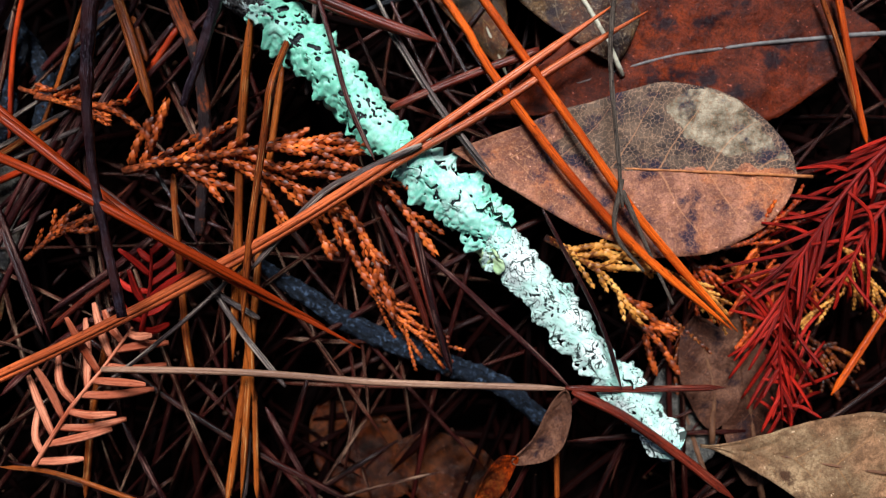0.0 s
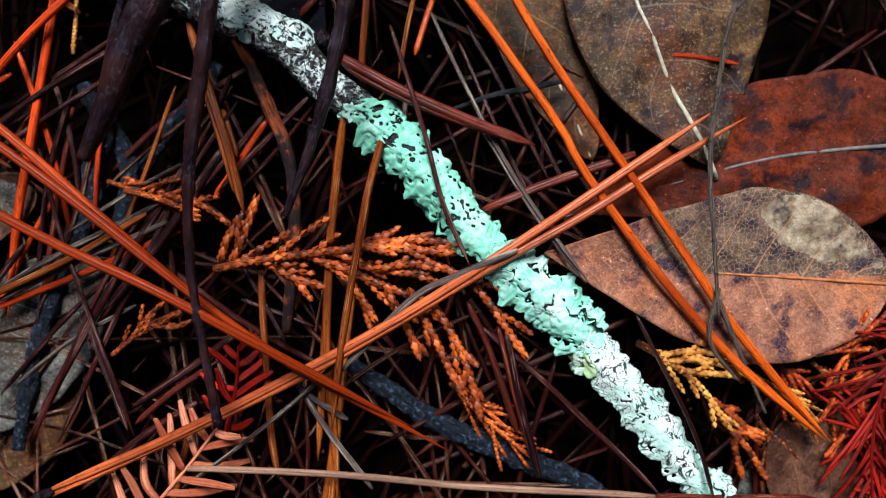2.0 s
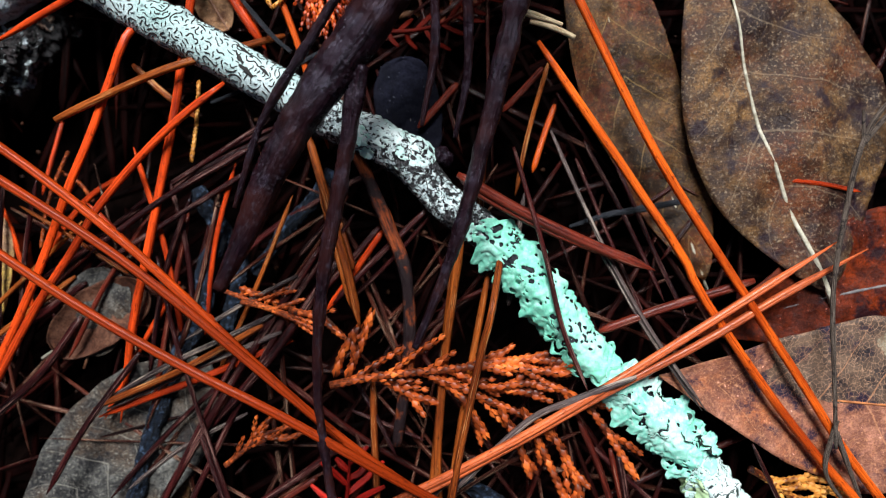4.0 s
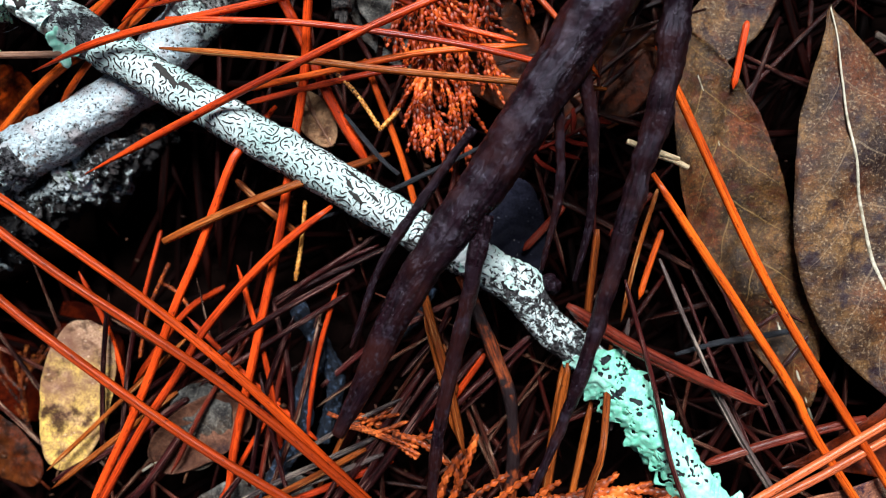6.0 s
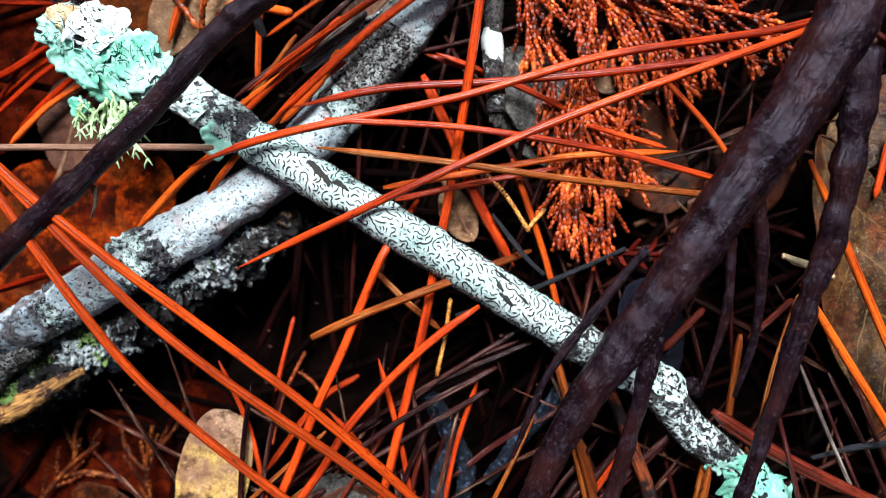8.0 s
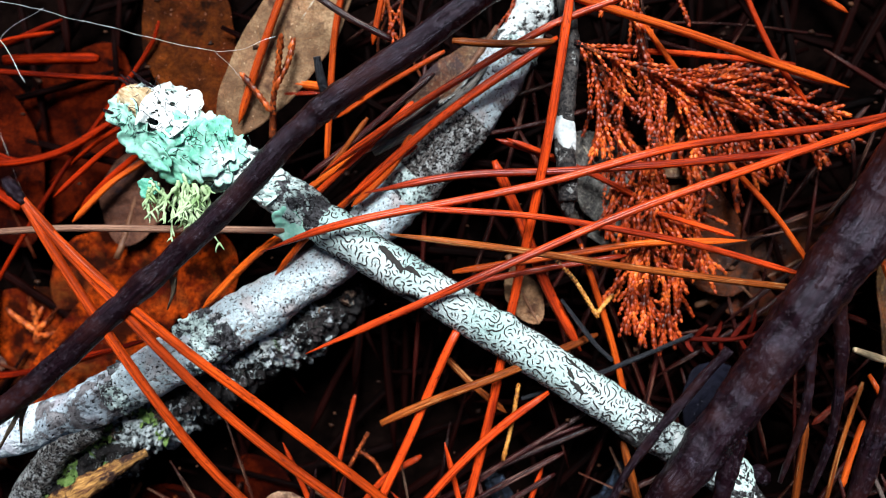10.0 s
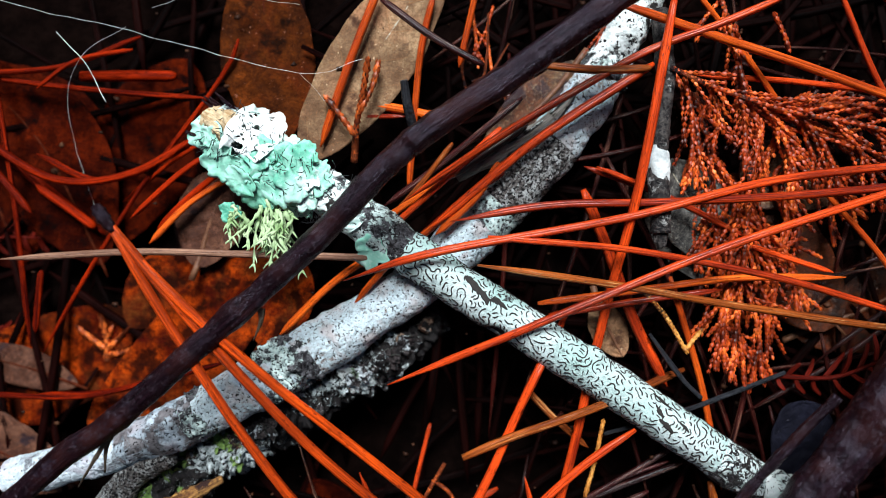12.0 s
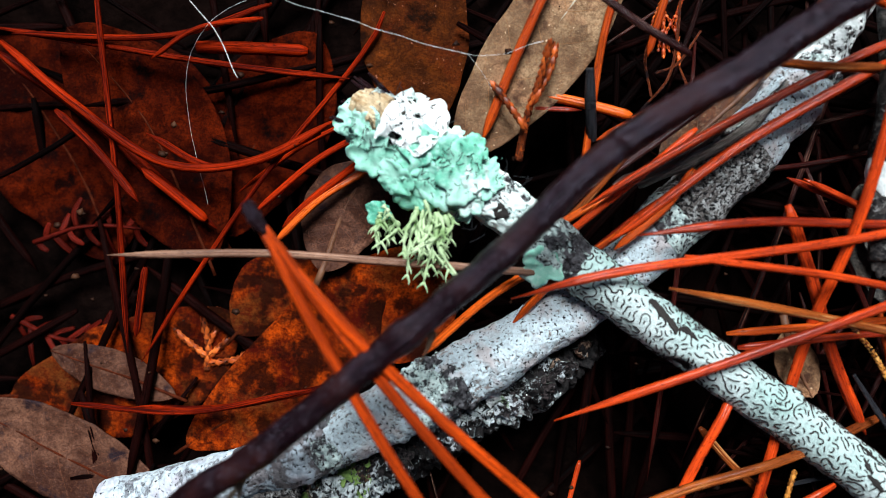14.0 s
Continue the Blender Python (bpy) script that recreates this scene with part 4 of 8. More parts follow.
# ---- ground ----
def ground_sheet():
    """Humus, blackened for gap shade, rough under the camera's way and plain out to the horizon."""
    bm = bmesh.new()
    xs = [-4000, -60, -4, -0.6] + [-0.30 + 0.005 * i for i in range(101)] + [0.6, 4, 60, 4000]
    ys = [-4000, -60, -4, -0.6] + [-0.18 + 0.005 * i for i in range(93)] + [0.7, 4, 60, 4000]
    grid = []
    for x in xs:
        col = []
        for y in ys:
            near = abs(x) < 1 and abs(y) < 1
            z = -0.0225 + (0.004 * noise.noise(Vector((x * 40, y * 40, 0))) + 0.002 * noise.noise(Vector((x * 160, y * 160, 3))) if near else 0)
            col.append(bm.verts.new((x, y, z)))
        grid.append(col)
    for i in range(len(xs) - 1):
        for j in range(len(ys) - 1):
            bm.faces.new((grid[i][j], grid[i + 1][j], grid[i + 1][j + 1], grid[i][j + 1]))
    return tagged(mesh_object("ground", bm, HUMUS_SHADED), "humus of the forest floor, blackened for the shade in the gaps", "ground", "", "structure")


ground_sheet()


def litter(count, zlo, zhi, wlo, whi, mat, name, label, seed, box=(-190, 85, -55, 140), bare=()):
    """A felt of lower needles that nobody could count."""
    rng = random.Random(seed)
    bm = bmesh.new()
    for _ in range(count):
        x, y, z = rng.uniform(box[0], box[1]), rng.uniform(box[2], box[3]), rng.uniform(zlo, zhi)
        a, ln = rng.gauss(1.15, 0.85), rng.uniform(18, 60)
        if z > -14 and -108 < x < -62 and 26 < y < 60 or any(x0 < x < x1 and y0 < y < y1 for x0, x1, y0, y1 in bare):
            continue
        dx, dy, bend, dz = math.cos(a) * ln / 2, math.sin(a) * ln / 2, rng.uniform(-0.08, 0.08), rng.uniform(-2.0, 2.0)
        pts = [(x - dx, y - dy, max(-21, z - dz)), (x - dy * bend, y + dx * bend, max(-21, z)), (x + dx, y + dy, max(-21, z + dz))]
        w = rng.uniform(wlo, whi)
        sweep(bm, spline(mm(pts), 7), taper(w), GROOVED)
    return tagged(mesh_object(name, bm, mat), label, "needle litter", "", "stuff")


# The two lowest layers carry the gap shade in their colour.
litter(520, -20, -14, 0.8, 1.6, LITTER_SHADE, "needle_litter", "decayed pine needles matted on the humus, blackened for gap shade", 11)
litter(420, -14, -8, 0.8, 1.5, LITTER_SHADE, "needle_litter", "lower pine needles, coloured near-black for the shade under fresher ones", 12, (-100, 85, -55, 120))
litter(230, -10.0, -5.0, 0.45, 1.0, LITTER_RED, "needle_litter", "dark red-brown pine needles below the top ones", 13, (-90, 80, -50, 110), ((-85, -45, 24, 52),))
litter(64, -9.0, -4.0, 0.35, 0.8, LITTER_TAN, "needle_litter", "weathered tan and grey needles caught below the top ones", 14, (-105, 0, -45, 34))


# ---- the lichen-covered twig ----
def twig_at(s):
    """Point and tangent of the twig's axis, mm, at 0..1."""
    line = TWIG_LINE
    f = s * (len(line) - 1)
    i = min(int(f), len(line) - 2)
    return (line[i].lerp(line[i + 1], f - i)) / MM, (line[i + 1] - line[i]).normalized()


def twig_swell(s, ang):
    """How far the bark stands proud (+) or sunk (-), as a share of the radius: wavy growth, nodes, warts and a notch."""
    c, _ = twig_at(s)
    g = 0.085 * noise.noise(Vector((s * 38, math.sin(ang) * 0.8, math.cos(ang) * 0.8))) + 0.045 * noise.noise(Vector((s * 150, math.sin(ang) * 2, math.cos(ang) * 2)))
    for at, up, wide, turn, arc in TWIG_WARTS:
        d = (ang - turn + math.pi) % math.tau - math.pi
        g += up * math.exp(-((s - at) / wide) ** 2 - (d / arc) ** 2)
    if s < 0.16 or 0.415 < s < 0.58:
        q = c * 1.1 + Vector((math.sin(ang) * 3, 0, math.cos(ang) * 3))
        g += 0.06 * noise.noise(q) + 0.04 * noise.noise(q * 2.6)
    return g


def on_twig(s, ang, lift=0.0):
    """Point (mm), outward normal and tangent on the twig's skin."""
    c, t = twig_at(s)
    sd = t.cross(Vector((0, 0, 1))).normalized()
    d = sd * math.sin(ang) + Vector((0, 0, 1)) * math.cos(ang)
    return c + d * (TWIG_R(s) * (1 + twig_swell(s, ang)) + lift), d, t


def twig_skin(s0, s1, k=72, step=0.32):
    """The bark between two places of the twig, with UV: u round, v in centimetres."""
    bm = bmesh.new()
    uv = bm.loops.layers.uv.verify()
    n = max(4, int((s1 - s0) * TWIG_LENGTH / step))
    rings = []
    for i in range(n + 1):
        s = min(0.9995, s0 + (s1 - s0) * i / n)
        rings.append([bm.verts.new(on_twig(s, math.tau * j / k)[0] * MM) for j in range(k)])
    for i in range(n):
        for j in range(k):
            j2 = (j + 1) % k
            fc = bm.faces.new((rings[i][j], rings[i + 1][j], rings[i + 1][j2], rings[i][j2]))
            for lp, (a, b) in zip(fc.loops, ((j, i), (j, i + 1), (j + 1, i + 1), (j + 1, i))):
                lp[uv].uv = (a / k, (s0 + (s1 - s0) * b / n) * TWIG_LENGTH / 10)
    bm.faces.new(rings[0][::-1])
    bm.faces.new(rings[-1])
    bmesh.ops.recalc_face_normals(bm, faces=bm.faces[:])
    return bm


def crust_blot(outline, lift=0.03):
    """A thin irregular patch on the skin: outline gives, along the twig, (s, middle angle, half width in mm)."""
    bm = bmesh.new()
    prev = None
    m = len(outline) - 1
    for i in range(m * 6 + 1):
        f = i / 6
        a, b = outline[min(int(f), m - 1)], outline[min(int(f), m - 1) + 1]
        u = f - min(int(f), m - 1)
        s, g, w = (p * (1 - u) + q * u for p, q in zip(a, b))
        w *= 1 + 0.45 * noise.noise(Vector((f * 2.3, a[0] * 50, 0)))
        row = [bm.verts.new(on_twig(s, g + w * e / TWIG_R(s), lift)[0] * MM) for e in (-1, -0.5, 0, 0.5, 1)]
        if prev:
            for j in range(4):
                bm.faces.new((prev[j], row[j], row[j + 1], prev[j + 1]))
        prev = row
    skin = bm.faces[:]
    bmesh.ops.recalc_face_normals(bm, faces=skin)
    bmesh.ops.solidify(bm, geom=skin, thickness=-0.06 * MM)
    return bm


def TWIG_R(s):
    f = s * (len(TWIG_RADII) - 1)
    i = min(int(f), len(TWIG_RADII) - 2)
    return TWIG_RADII[i] + (TWIG_RADII[i + 1] - TWIG_RADII[i]) * (f - i)


def thallus(s0, s1, cell, gap, relief, seed, wide=1.35, flare=1.6, turn=0.0, above=0.0, tilt=0.35, pores=0.52):
    """A leafy sheet of lichen over the top of the twig: uneven plates (cell, mm) parted by dark gaps, ragged at the margins."""
    n, k = int((s1 - s0) * TWIG_LENGTH / 0.15), 66
    bm = bmesh.new()
    rows, below = [], {}
    for i in range(n + 1):
        s = min(0.999, s0 + (s1 - s0) * i / n)
        mm_along = s * TWIG_LENGTH
        ends = min(1.0, 7 * min(i, n - i) / n + 0.2)
        rims = {}
        for sg in (-1, 1):
            def wave(f, o):
                return abs(noise.noise(Vector((mm_along * f, sg * 9, seed + o))))
            jag = noise.noise(Vector((mm_along * 0.28, sg * 9, seed))) * 0.8 + wave(0.75, 4) * 0.5
            spread = flare * (0.05 + 1.15 * wave(0.20, 8) + 0.95 * wave(0.45, 3) + 0.28 * wave(1.3, 5))
            rims[sg] = ((wide + 0.40 * jag) * ends, spread * ends, noise.noise(Vector((mm_along * 0.7, sg * 2, seed + 1))))
        row = []
        for j in range(k + 1):
            v = 2 * j / k - 1
            sg = 1 if v > 0 else -1
            lim, spread, curl = rims[sg]
            q, d, t = on_twig(s, v * lim + turn, 0.12 + above)
            out = max(0.0, (abs(v) - 0.5) / 0.5)
            sd = t.cross(Vector((0, 0, 1))).normalized() * sg
            q = q + sd * out ** 1.6 * spread + Vector((0, 0, 0.7)) * out ** 2 * curl
            w = q / cell + Vector((noise.noise(q * 0.9), noise.noise(q * 0.9 + Vector((7, 0, 0))), noise.noise(q * 0.9 + Vector((0, 7, 0))))) * 0.45 + Vector((seed, 0, 0))
            near, pts = noise.voronoi(w)
            e = near[1] - near[0]
            lean = Vector((noise.noise(pts[0] * 5.3), noise.noise(pts[0] * 5.3 + Vector((3, 0, 0))), 0.0)) * 2.0
            h = relief * min(1.0, e / 0.35) + tilt * cell * (w - pts[0]).dot(lean) * 0.5 + relief * 0.35 * noise.noise(q * 1.1 + Vector((seed, 0, 0)))
            q = q + d * max(0.0, h)
            open_gap = gap * max(0.0, 0.30 + 1.5 * noise.noise(q * 0.35 + Vector((0, seed, 0))))
            hole = e < open_gap or noise.noise(q * 0.75 + Vector((seed * 3, 0, 0))) > pores or noise.noise(q * 1.7 + Vector((0, seed * 3, 0))) > pores + 0.16
            vert = bm.verts.new(q * MM)
            below[vert] = d * 0.16 * MM
            row.append((vert, hole))
        rows.append(row)
    for i in range(n):
        for j in range(k):
            quad = (rows[i][j], rows[i + 1][j], rows[i + 1][j + 1], rows[i][j + 1])
            if sum(h for _, h in quad) < 2:
                bm.faces.new([v for v, _ in quad])
    for v in [v for v in bm.verts if not v.link_faces]:
        bm.verts.remove(v)
    rim = [v for v in bm.verts if v.is_boundary]
    for _ in range(2):
        bmesh.ops.smooth_vert(bm, verts=rim, factor=0.5, use_axis_x=True, use_axis_y=True, use_axis_z=True)
    tops, edges = bm.faces[:], [e for e in bm.edges if e.is_boundary]
    low = {v: bm.verts.new(v.co - below[v]) for v in bm.verts[:]}
    for fc in tops:
        bm.faces.new([low[v] for v in reversed(fc.verts)])
    for e in edges:
        v1, v2 = e.verts
        bm.faces.new((v1, v2, low[v2], low[v1])).smooth = False
    bmesh.ops.recalc_face_normals(bm, faces=bm.faces[:])
    return bm


def script_marks(s0, s1, tries, seed, half=0.105, apart=0.60, reach=(7, 9, 11, 13, 16)):
    """Raised black winding ridges, evenly strewn over the pale crust and never touching."""
    rng = random.Random(seed)
    bm = bmesh.new()
    taken = {}
    length, step = TWIG_LENGTH, 0.2

    def free(x, y, me):
        cx, cy = int(x // apart), int(y // apart)
        for i in (cx - 1, cx, cx + 1):
            for j in (cy - 1, cy, cy + 1):
                for px, py, who in taken.get((i, j), ()):
                    if who != me and (px - x) ** 2 + (py - y) ** 2 < apart * apart:
                        return False
        return True
    for me in range(tries):
        x = rng.uniform(s0, s1) * length
        rad = TWIG_R(x / length)
        y = rng.uniform(-1.85, 1.85) * rad
        a, turn, pts = rng.uniform(0, math.tau), rng.choice((-1, 1)) * rng.uniform(0.15, 0.6), []
        swung = 0.0
        for k in range(rng.choice(reach)):
            if not free(x, y, me) or not s0 < x / length < s1:
                break
            pts.append((x / length, y / rad, x, y))
            a += turn + rng.uniform(-0.25, 0.25)
            swung += turn
            if rng.random() < 0.16 or abs(swung) > 2.6:
                turn, swung = -math.copysign(rng.uniform(0.15, 0.62), turn), 0.0
            x, y = x + math.cos(a) * step, y + math.sin(a) * step
        if len(pts) < 4:
            continue
        for _, _, px, py in pts:
            taken.setdefault((int(px // apart), int(py // apart)), []).append((px, py, me))
        w0, prev, skin = half * rng.uniform(0.8, 1.2), None, [on_twig(s_, g_) for s_, g_, _, _ in pts]
        for i, (q, d, t) in enumerate(skin):
            run = skin[min(i + 1, len(skin) - 1)][0] - skin[max(i - 1, 0)][0]
            sd = run.cross(d).normalized() * w0 * (0.5 if i in (0, len(pts) - 1) else 1.0)
            ring = [bm.verts.new(v * MM) for v in (q + sd - d * 0.08, q + d * 0.09 + sd * 0.6, q + d * 0.09 - sd * 0.6, q - sd - d * 0.08)]
            if prev:
                for k in range(3):
                    bm.faces.new((prev[k], prev[k + 1], ring[k + 1], ring[k]))
            prev = ring
    bmesh.ops.recalc_face_normals(bm, faces=bm.faces[:])
    return bm


# place, height, length, turn and arc of each swelling
TWIG_WARTS = [(0.158, -0.05, 0.006, 0.0, 9.0), (0.168, 0.06, 0.006, 0.0, 9.0), (0.140, 0.06, 0.01, 0.0, 9.0), (0.243, -0.30, 0.007, 1.05, 0.40), (0.236, 0.07, 0.012, 0.4, 0.6), (0.307, 0.26, 0.006, -1.15, 0.55), (0.318, -0.06, 0.008, -1.2, 0.8), (0.372, 0.05, 0.01, 0.6, 1.0), (0.392, 0.09, 0.008, -0.4, 0.9), (0.425, 0.16, 0.012, 1.5, 0.7), (0.470, 0.12, 0.012, -0.8, 0.9), (0.486, 0.10, 0.008, 1.2, 0.8), (0.500, 0.34, 0.010, -1.2, 0.6), (0.505, 0.10, 0.010, 0.6, 1.0), (0.530, -0.06, 0.010, 0.0, 9.0)]
TWIG_RADII = [3.2, 3.1, 3.05, 2.95, 2.95, 2.9, 2.8, 2.7, 2.5, 2.4, 2.3, 2.2, 2.0, 1.8]


def lichen_twig():
    top = thing("lichen_twig", "long pale twig crusted with script lichen and mint-green leafy lichen", "twig")
    skins = {}
    for name, s0, s1, mat, words in (("grey_bark", 0.0, 0.1605, NODE_BARK, "grey mottled bark with minty crust"), ("bark", 0.159, 0.4155, SCRIPT, "white crust on smooth bark"),
                                     ("knotty_bark", 0.414, 0.5765, KNOT_BARK, "dark knotty bark with white crust spots"), ("bare_bark", 0.575, 0.9995, BLACK_TWIG, "blackish bark under the leafy lichen")):
        skins[name] = part(name, twig_skin(s0, s1), mat, top, words)
    part("script_relief", script_marks(0.160, 0.432, 40000, 3, 0.112, 0.345, (6, 8, 10, 13, 16, 20, 26)), CRACK, skins["bark"], "black winding script marks on the crust")
    part("script_relief", script_marks(0.425, 0.572, 16000, 8, 0.065, 0.32, (5, 6, 8, 10)), CRACK, skins["knotty_bark"], "fine black script marks on the knotty bark")
    # Flat dark patches stand for the shade inside open cracks.
    for outline in ([(0.2035, -0.60, 0.14), (0.207, -0.62, 0.58), (0.214, -0.44, 0.55), (0.220, -0.36, 0.46), (0.226, -0.18, 0.42), (0.2275, -0.10, 0.2)],
                    [(0.2265, -0.26, 0.14), (0.230, -0.44, 0.42), (0.236, -0.42, 0.32), (0.241, -0.36, 0.08)]):
        part("crack", crust_blot(outline), CRACK, skins["bark"], "dark patch for the shaded inside of a crack in the bark")
    for outline in ([(0.236, 1.02, 0.10), (0.240, 0.98, 0.75), (0.246, 1.00, 0.80), (0.249, 1.05, 0.20)], [(0.354, -0.45, 0.08), (0.358, -0.25, 0.35), (0.362, -0.12, 0.12)], [(0.360, 0.05, 0.1), (0.366, 0.10, 0.42), (0.372, 0.22, 0.15)], [(0.350, -0.9, 0.1), (0.356, -0.85, 0.3), (0.364, -0.7, 0.1)], [(0.372, -0.35, 0.08), (0.377, -0.3, 0.28), (0.381, -0.2, 0.1)], [(0.094, 0.42, 0.2), (0.098, 0.32, 0.9), (0.104, 0.28, 1.0), (0.108, 0.30, 0.3)]):
        part("bare_spot", crust_blot(outline, 0.04), CRACK, skins["bark" if outline[0][0] > 0.16 else "grey_bark"], "black bare spot in the crust")
    q, d, t = on_twig(0.512, -1.45, 0.3)
    part("bud", tube([q - t * 1.6, q - t * 0.6 + d * 0.5, q + t * 0.6 + d * 0.6, q + t * 1.5 + d * 0.2], [0.4, 1.3, 1.35, 0.4], 0.3, 24, ROUND20, 2.0, 600.0, (), 0.1), DARK_TWIG, top, "dark red dried bud")
    # broken end, splintered and tilted up to the light
    c, t = twig_at(0.0)
    rng = random.Random(5)
    sd = t.cross(Vector((0, 0, 1))).normalized()
    bm = tube([c + t * 4.2 + Vector((0, 0, 1.7)), c + t * 1.6 + Vector((0, 0, 1.5)), c - t * 0.3 + Vector((0, 0, 0.9)), c - t * 1.0 + Vector((0, 0, 0.6))], [1.7, 2.5, 2.4, 1.7], 0.25, 60, ROUND40, 3.0, 500.0, (), 0.10)
    part("broken_end", bm, CUT_WOOD, top, "splintered pale wood")
    for i in range(16):
        u = rng.uniform(-2.8, 2.8)
        a = c + sd * u + t * 2.0 + Vector((0, 0, 2.2 - 0.2 * u * u))
        e = c + sd * u * 1.3 - t * rng.uniform(0.5, 3.2) + Vector((0, 0, rng.uniform(-0.5, 1.2) + 0.8))
        bm = bmesh.new()
        sweep(bm, spline(mm([a, e]), 5), lambda s: 0.4 * MM * (1 - 0.7 * s), ROUND6, 0.4)
        part("bark_shred", bm, DARK_TWIG, top, "torn dark bark shred")
    # leafy sheets over the lower half
    part("thallus", thallus(0.566, 0.712, 5.2, 0.05, 0.26, 2.0, 1.40, 2.3, tilt=0.07, pores=0.50), [MINT], top, "smooth mint-green leafy lichen")
    part("thallus", thallus(0.700, 0.806, 5.4, 0.05, 0.28, 5.0, 1.45, 3.0, tilt=0.07, pores=0.52), [MINT_PALE], top, "bright ruffled leafy lichen")
    part("thallus", thallus(0.790, 0.925, 2.3, 0.03, 0.10, 9.0, 1.35, 2.0, tilt=0.03, pores=0.66), [MINT_GREY], top, "grey-white granular lichen")
    part("thallus", thallus(0.912, 0.999, 3.0, 0.03, 0.12, 12.0, 1.35, 2.4, tilt=0.03, pores=0.66), [MINT_GREY], top, "pale lichen at the thin end")
    seed = 0
    rng = random.Random(77)

    def plate(s, ang, r, mat, lift=0.4, out=0.15, frill=0.25, up=0.55, name="lobe", cleft=0.26):
        nonlocal seed
        seed += 1
        q, d, t = on_twig(s, ang, out)
        nrm = (d + Vector((rng.uniform(-0.25, 0.25), rng.uniform(-0.25, 0.25), up))).normalized()
        lobe(top, q, nrm, r, mat, seed, frill, lift, name, rng.uniform(0.85, 1.2), cleft)
    for i in range(22):
        s = 0.574 + 0.41 * (i + rng.random()) / 22
        sg = rng.choice((-1, 1))
        late = s > 0.80
        mat = MINT_GREY if late else MINT_PALE if 0.70 < s else MINT
        if late and i % 2:
            continue
        plate(s, sg * rng.uniform(1.0, 1.5), rng.uniform(0.8, 1.3) if late else rng.uniform(1.2, 2.2), mat, rng.uniform(0.12, 0.3), rng.uniform(0.1, 0.3), 0.30)
    for s, ang, r in ((0.774, -1.15, 1.9), (0.783, -1.3, 2.1), (0.790, -1.2, 1.8), (0.781, -1.5, 1.7), (0.794, -1.45, 1.5)):
        plate(s, ang, r, MINT, 0.7, 0.7, 0.3)
    plate(0.808, 1.15, 2.3, LICHEN_OLIVE, 0.25, 0.5)
    plate(0.800, 1.35, 1.7, LICHEN_OLIVE, 0.3, 0.4)
    plate(0.936, -1.25, 2.0, MINT_GREY, 0.6, 0.5)
    # round the broken end: many small overlapping plates, and one bleached white on top
    part("thallus", thallus(0.030, 0.092, 4.2, 0.08, 0.30, 21.0, 1.15, 1.6, 0.25, tilt=0.12, pores=0.50), [MINT], top, "mint-green leafy lichen")
    for i in range(34):
        s = rng.uniform(0.004, 0.088)
        ang = rng.uniform(0.0, 1.9) if s > 0.03 else rng.uniform(0.5, 1.9)
        plate(s, ang, rng.uniform(1.2, 2.2), rng.choice((MINT, MINT, MINT_PALE)), rng.uniform(0.15, 0.32), rng.uniform(0.2, 1.1), 0.24, 0.8, "lobe", 0.22)
    for q, r, nrm, lift in CLUSTER:
        seed += 1
        lobe(top, q, nrm, r, MINT, seed + 60, 0.26, lift * 0.5, "lobe", rng.uniform(0.8, 1.4), 0.22)
    part("thallus", thallus(0.014, 0.050, 4.6, 0.03, 0.30, 25.0, 0.80, 2.0, -0.45, 0.9, tilt=0.06, pores=0.42), [WHITE_LICHEN], top, "bleached white leafy lichen plate")
    plate(0.024, -1.35, 1.5, WHITE_LICHEN, 0.5, 1.0, 0.3, 0.4, "lobe", 0.3)
    for s, ang, r in ((0.052, -0.9, 1.7), (0.064, -0.6, 1.9), (0.074, -0.7, 1.5), (0.080, -0.1, 1.6), (0.085, 0.6, 1.7)):
        plate(s, ang, r, MINT_PALE, 0.35, 0.5, 0.3)
    for s, ang, r in ((0.140, 0.95, 2.2), (0.462, 0.3, 1.3), (0.470, 0.9, 1.1), (0.566, 0.5, 1.2), (0.563, 1.1, 1.1)):
        plate(s, ang, r, MINT_PALE, 0.25, 0.1, 0.3)
    for s, ang, wd in ((0.468, -0.5, 0.020), (0.498, -0.7, 0.014)):
        part("crust_patch", thallus(s - wd, s + wd, 1.5, 0.10, 0.08, 30.0 + s * 90, 0.8, 0.3, ang, -0.08, 0.02, 0.40), [WHITE_LICHEN], top, "white crust with black cracks")
    part("crust_patch", thallus(0.082, 0.126, 2.6, 0.22, 0.12, 61.0, 1.2, 0.2, -0.2, -0.06, 0.03, 0.34), [WHITE_LICHEN], top, "broken white crust")
    bm = bmesh.new()
    for i in range(200):
        q, d, t = on_twig(rng.uniform(0.0, 0.105), rng.uniform(-0.9, 2.1), rng.uniform(0.6, 1.4))
        e = q + (d + Vector((rng.uniform(-1, 1), rng.uniform(-1, 1), 0.3))).normalized() * rng.uniform(0.8, 2.2)
        sweep(bm, spline(mm([q, q.lerp(e, 0.5) + Vector((rng.uniform(-0.3, 0.3), rng.uniform(-0.3, 0.3), 0)), e]), 5), lambda s: 0.05 * MM, ROUND6)
    part("cilia", bm, BLACK_TWIG, top, "fine black hairs among the plates")
    return top


TWIG_LINE = spline(mm(TWIG), 220)
TWIG_LENGTH = sum((TWIG_LINE[i + 1] - TWIG_LINE[i]).length for i in range(220)) / MM
lichen_twig()


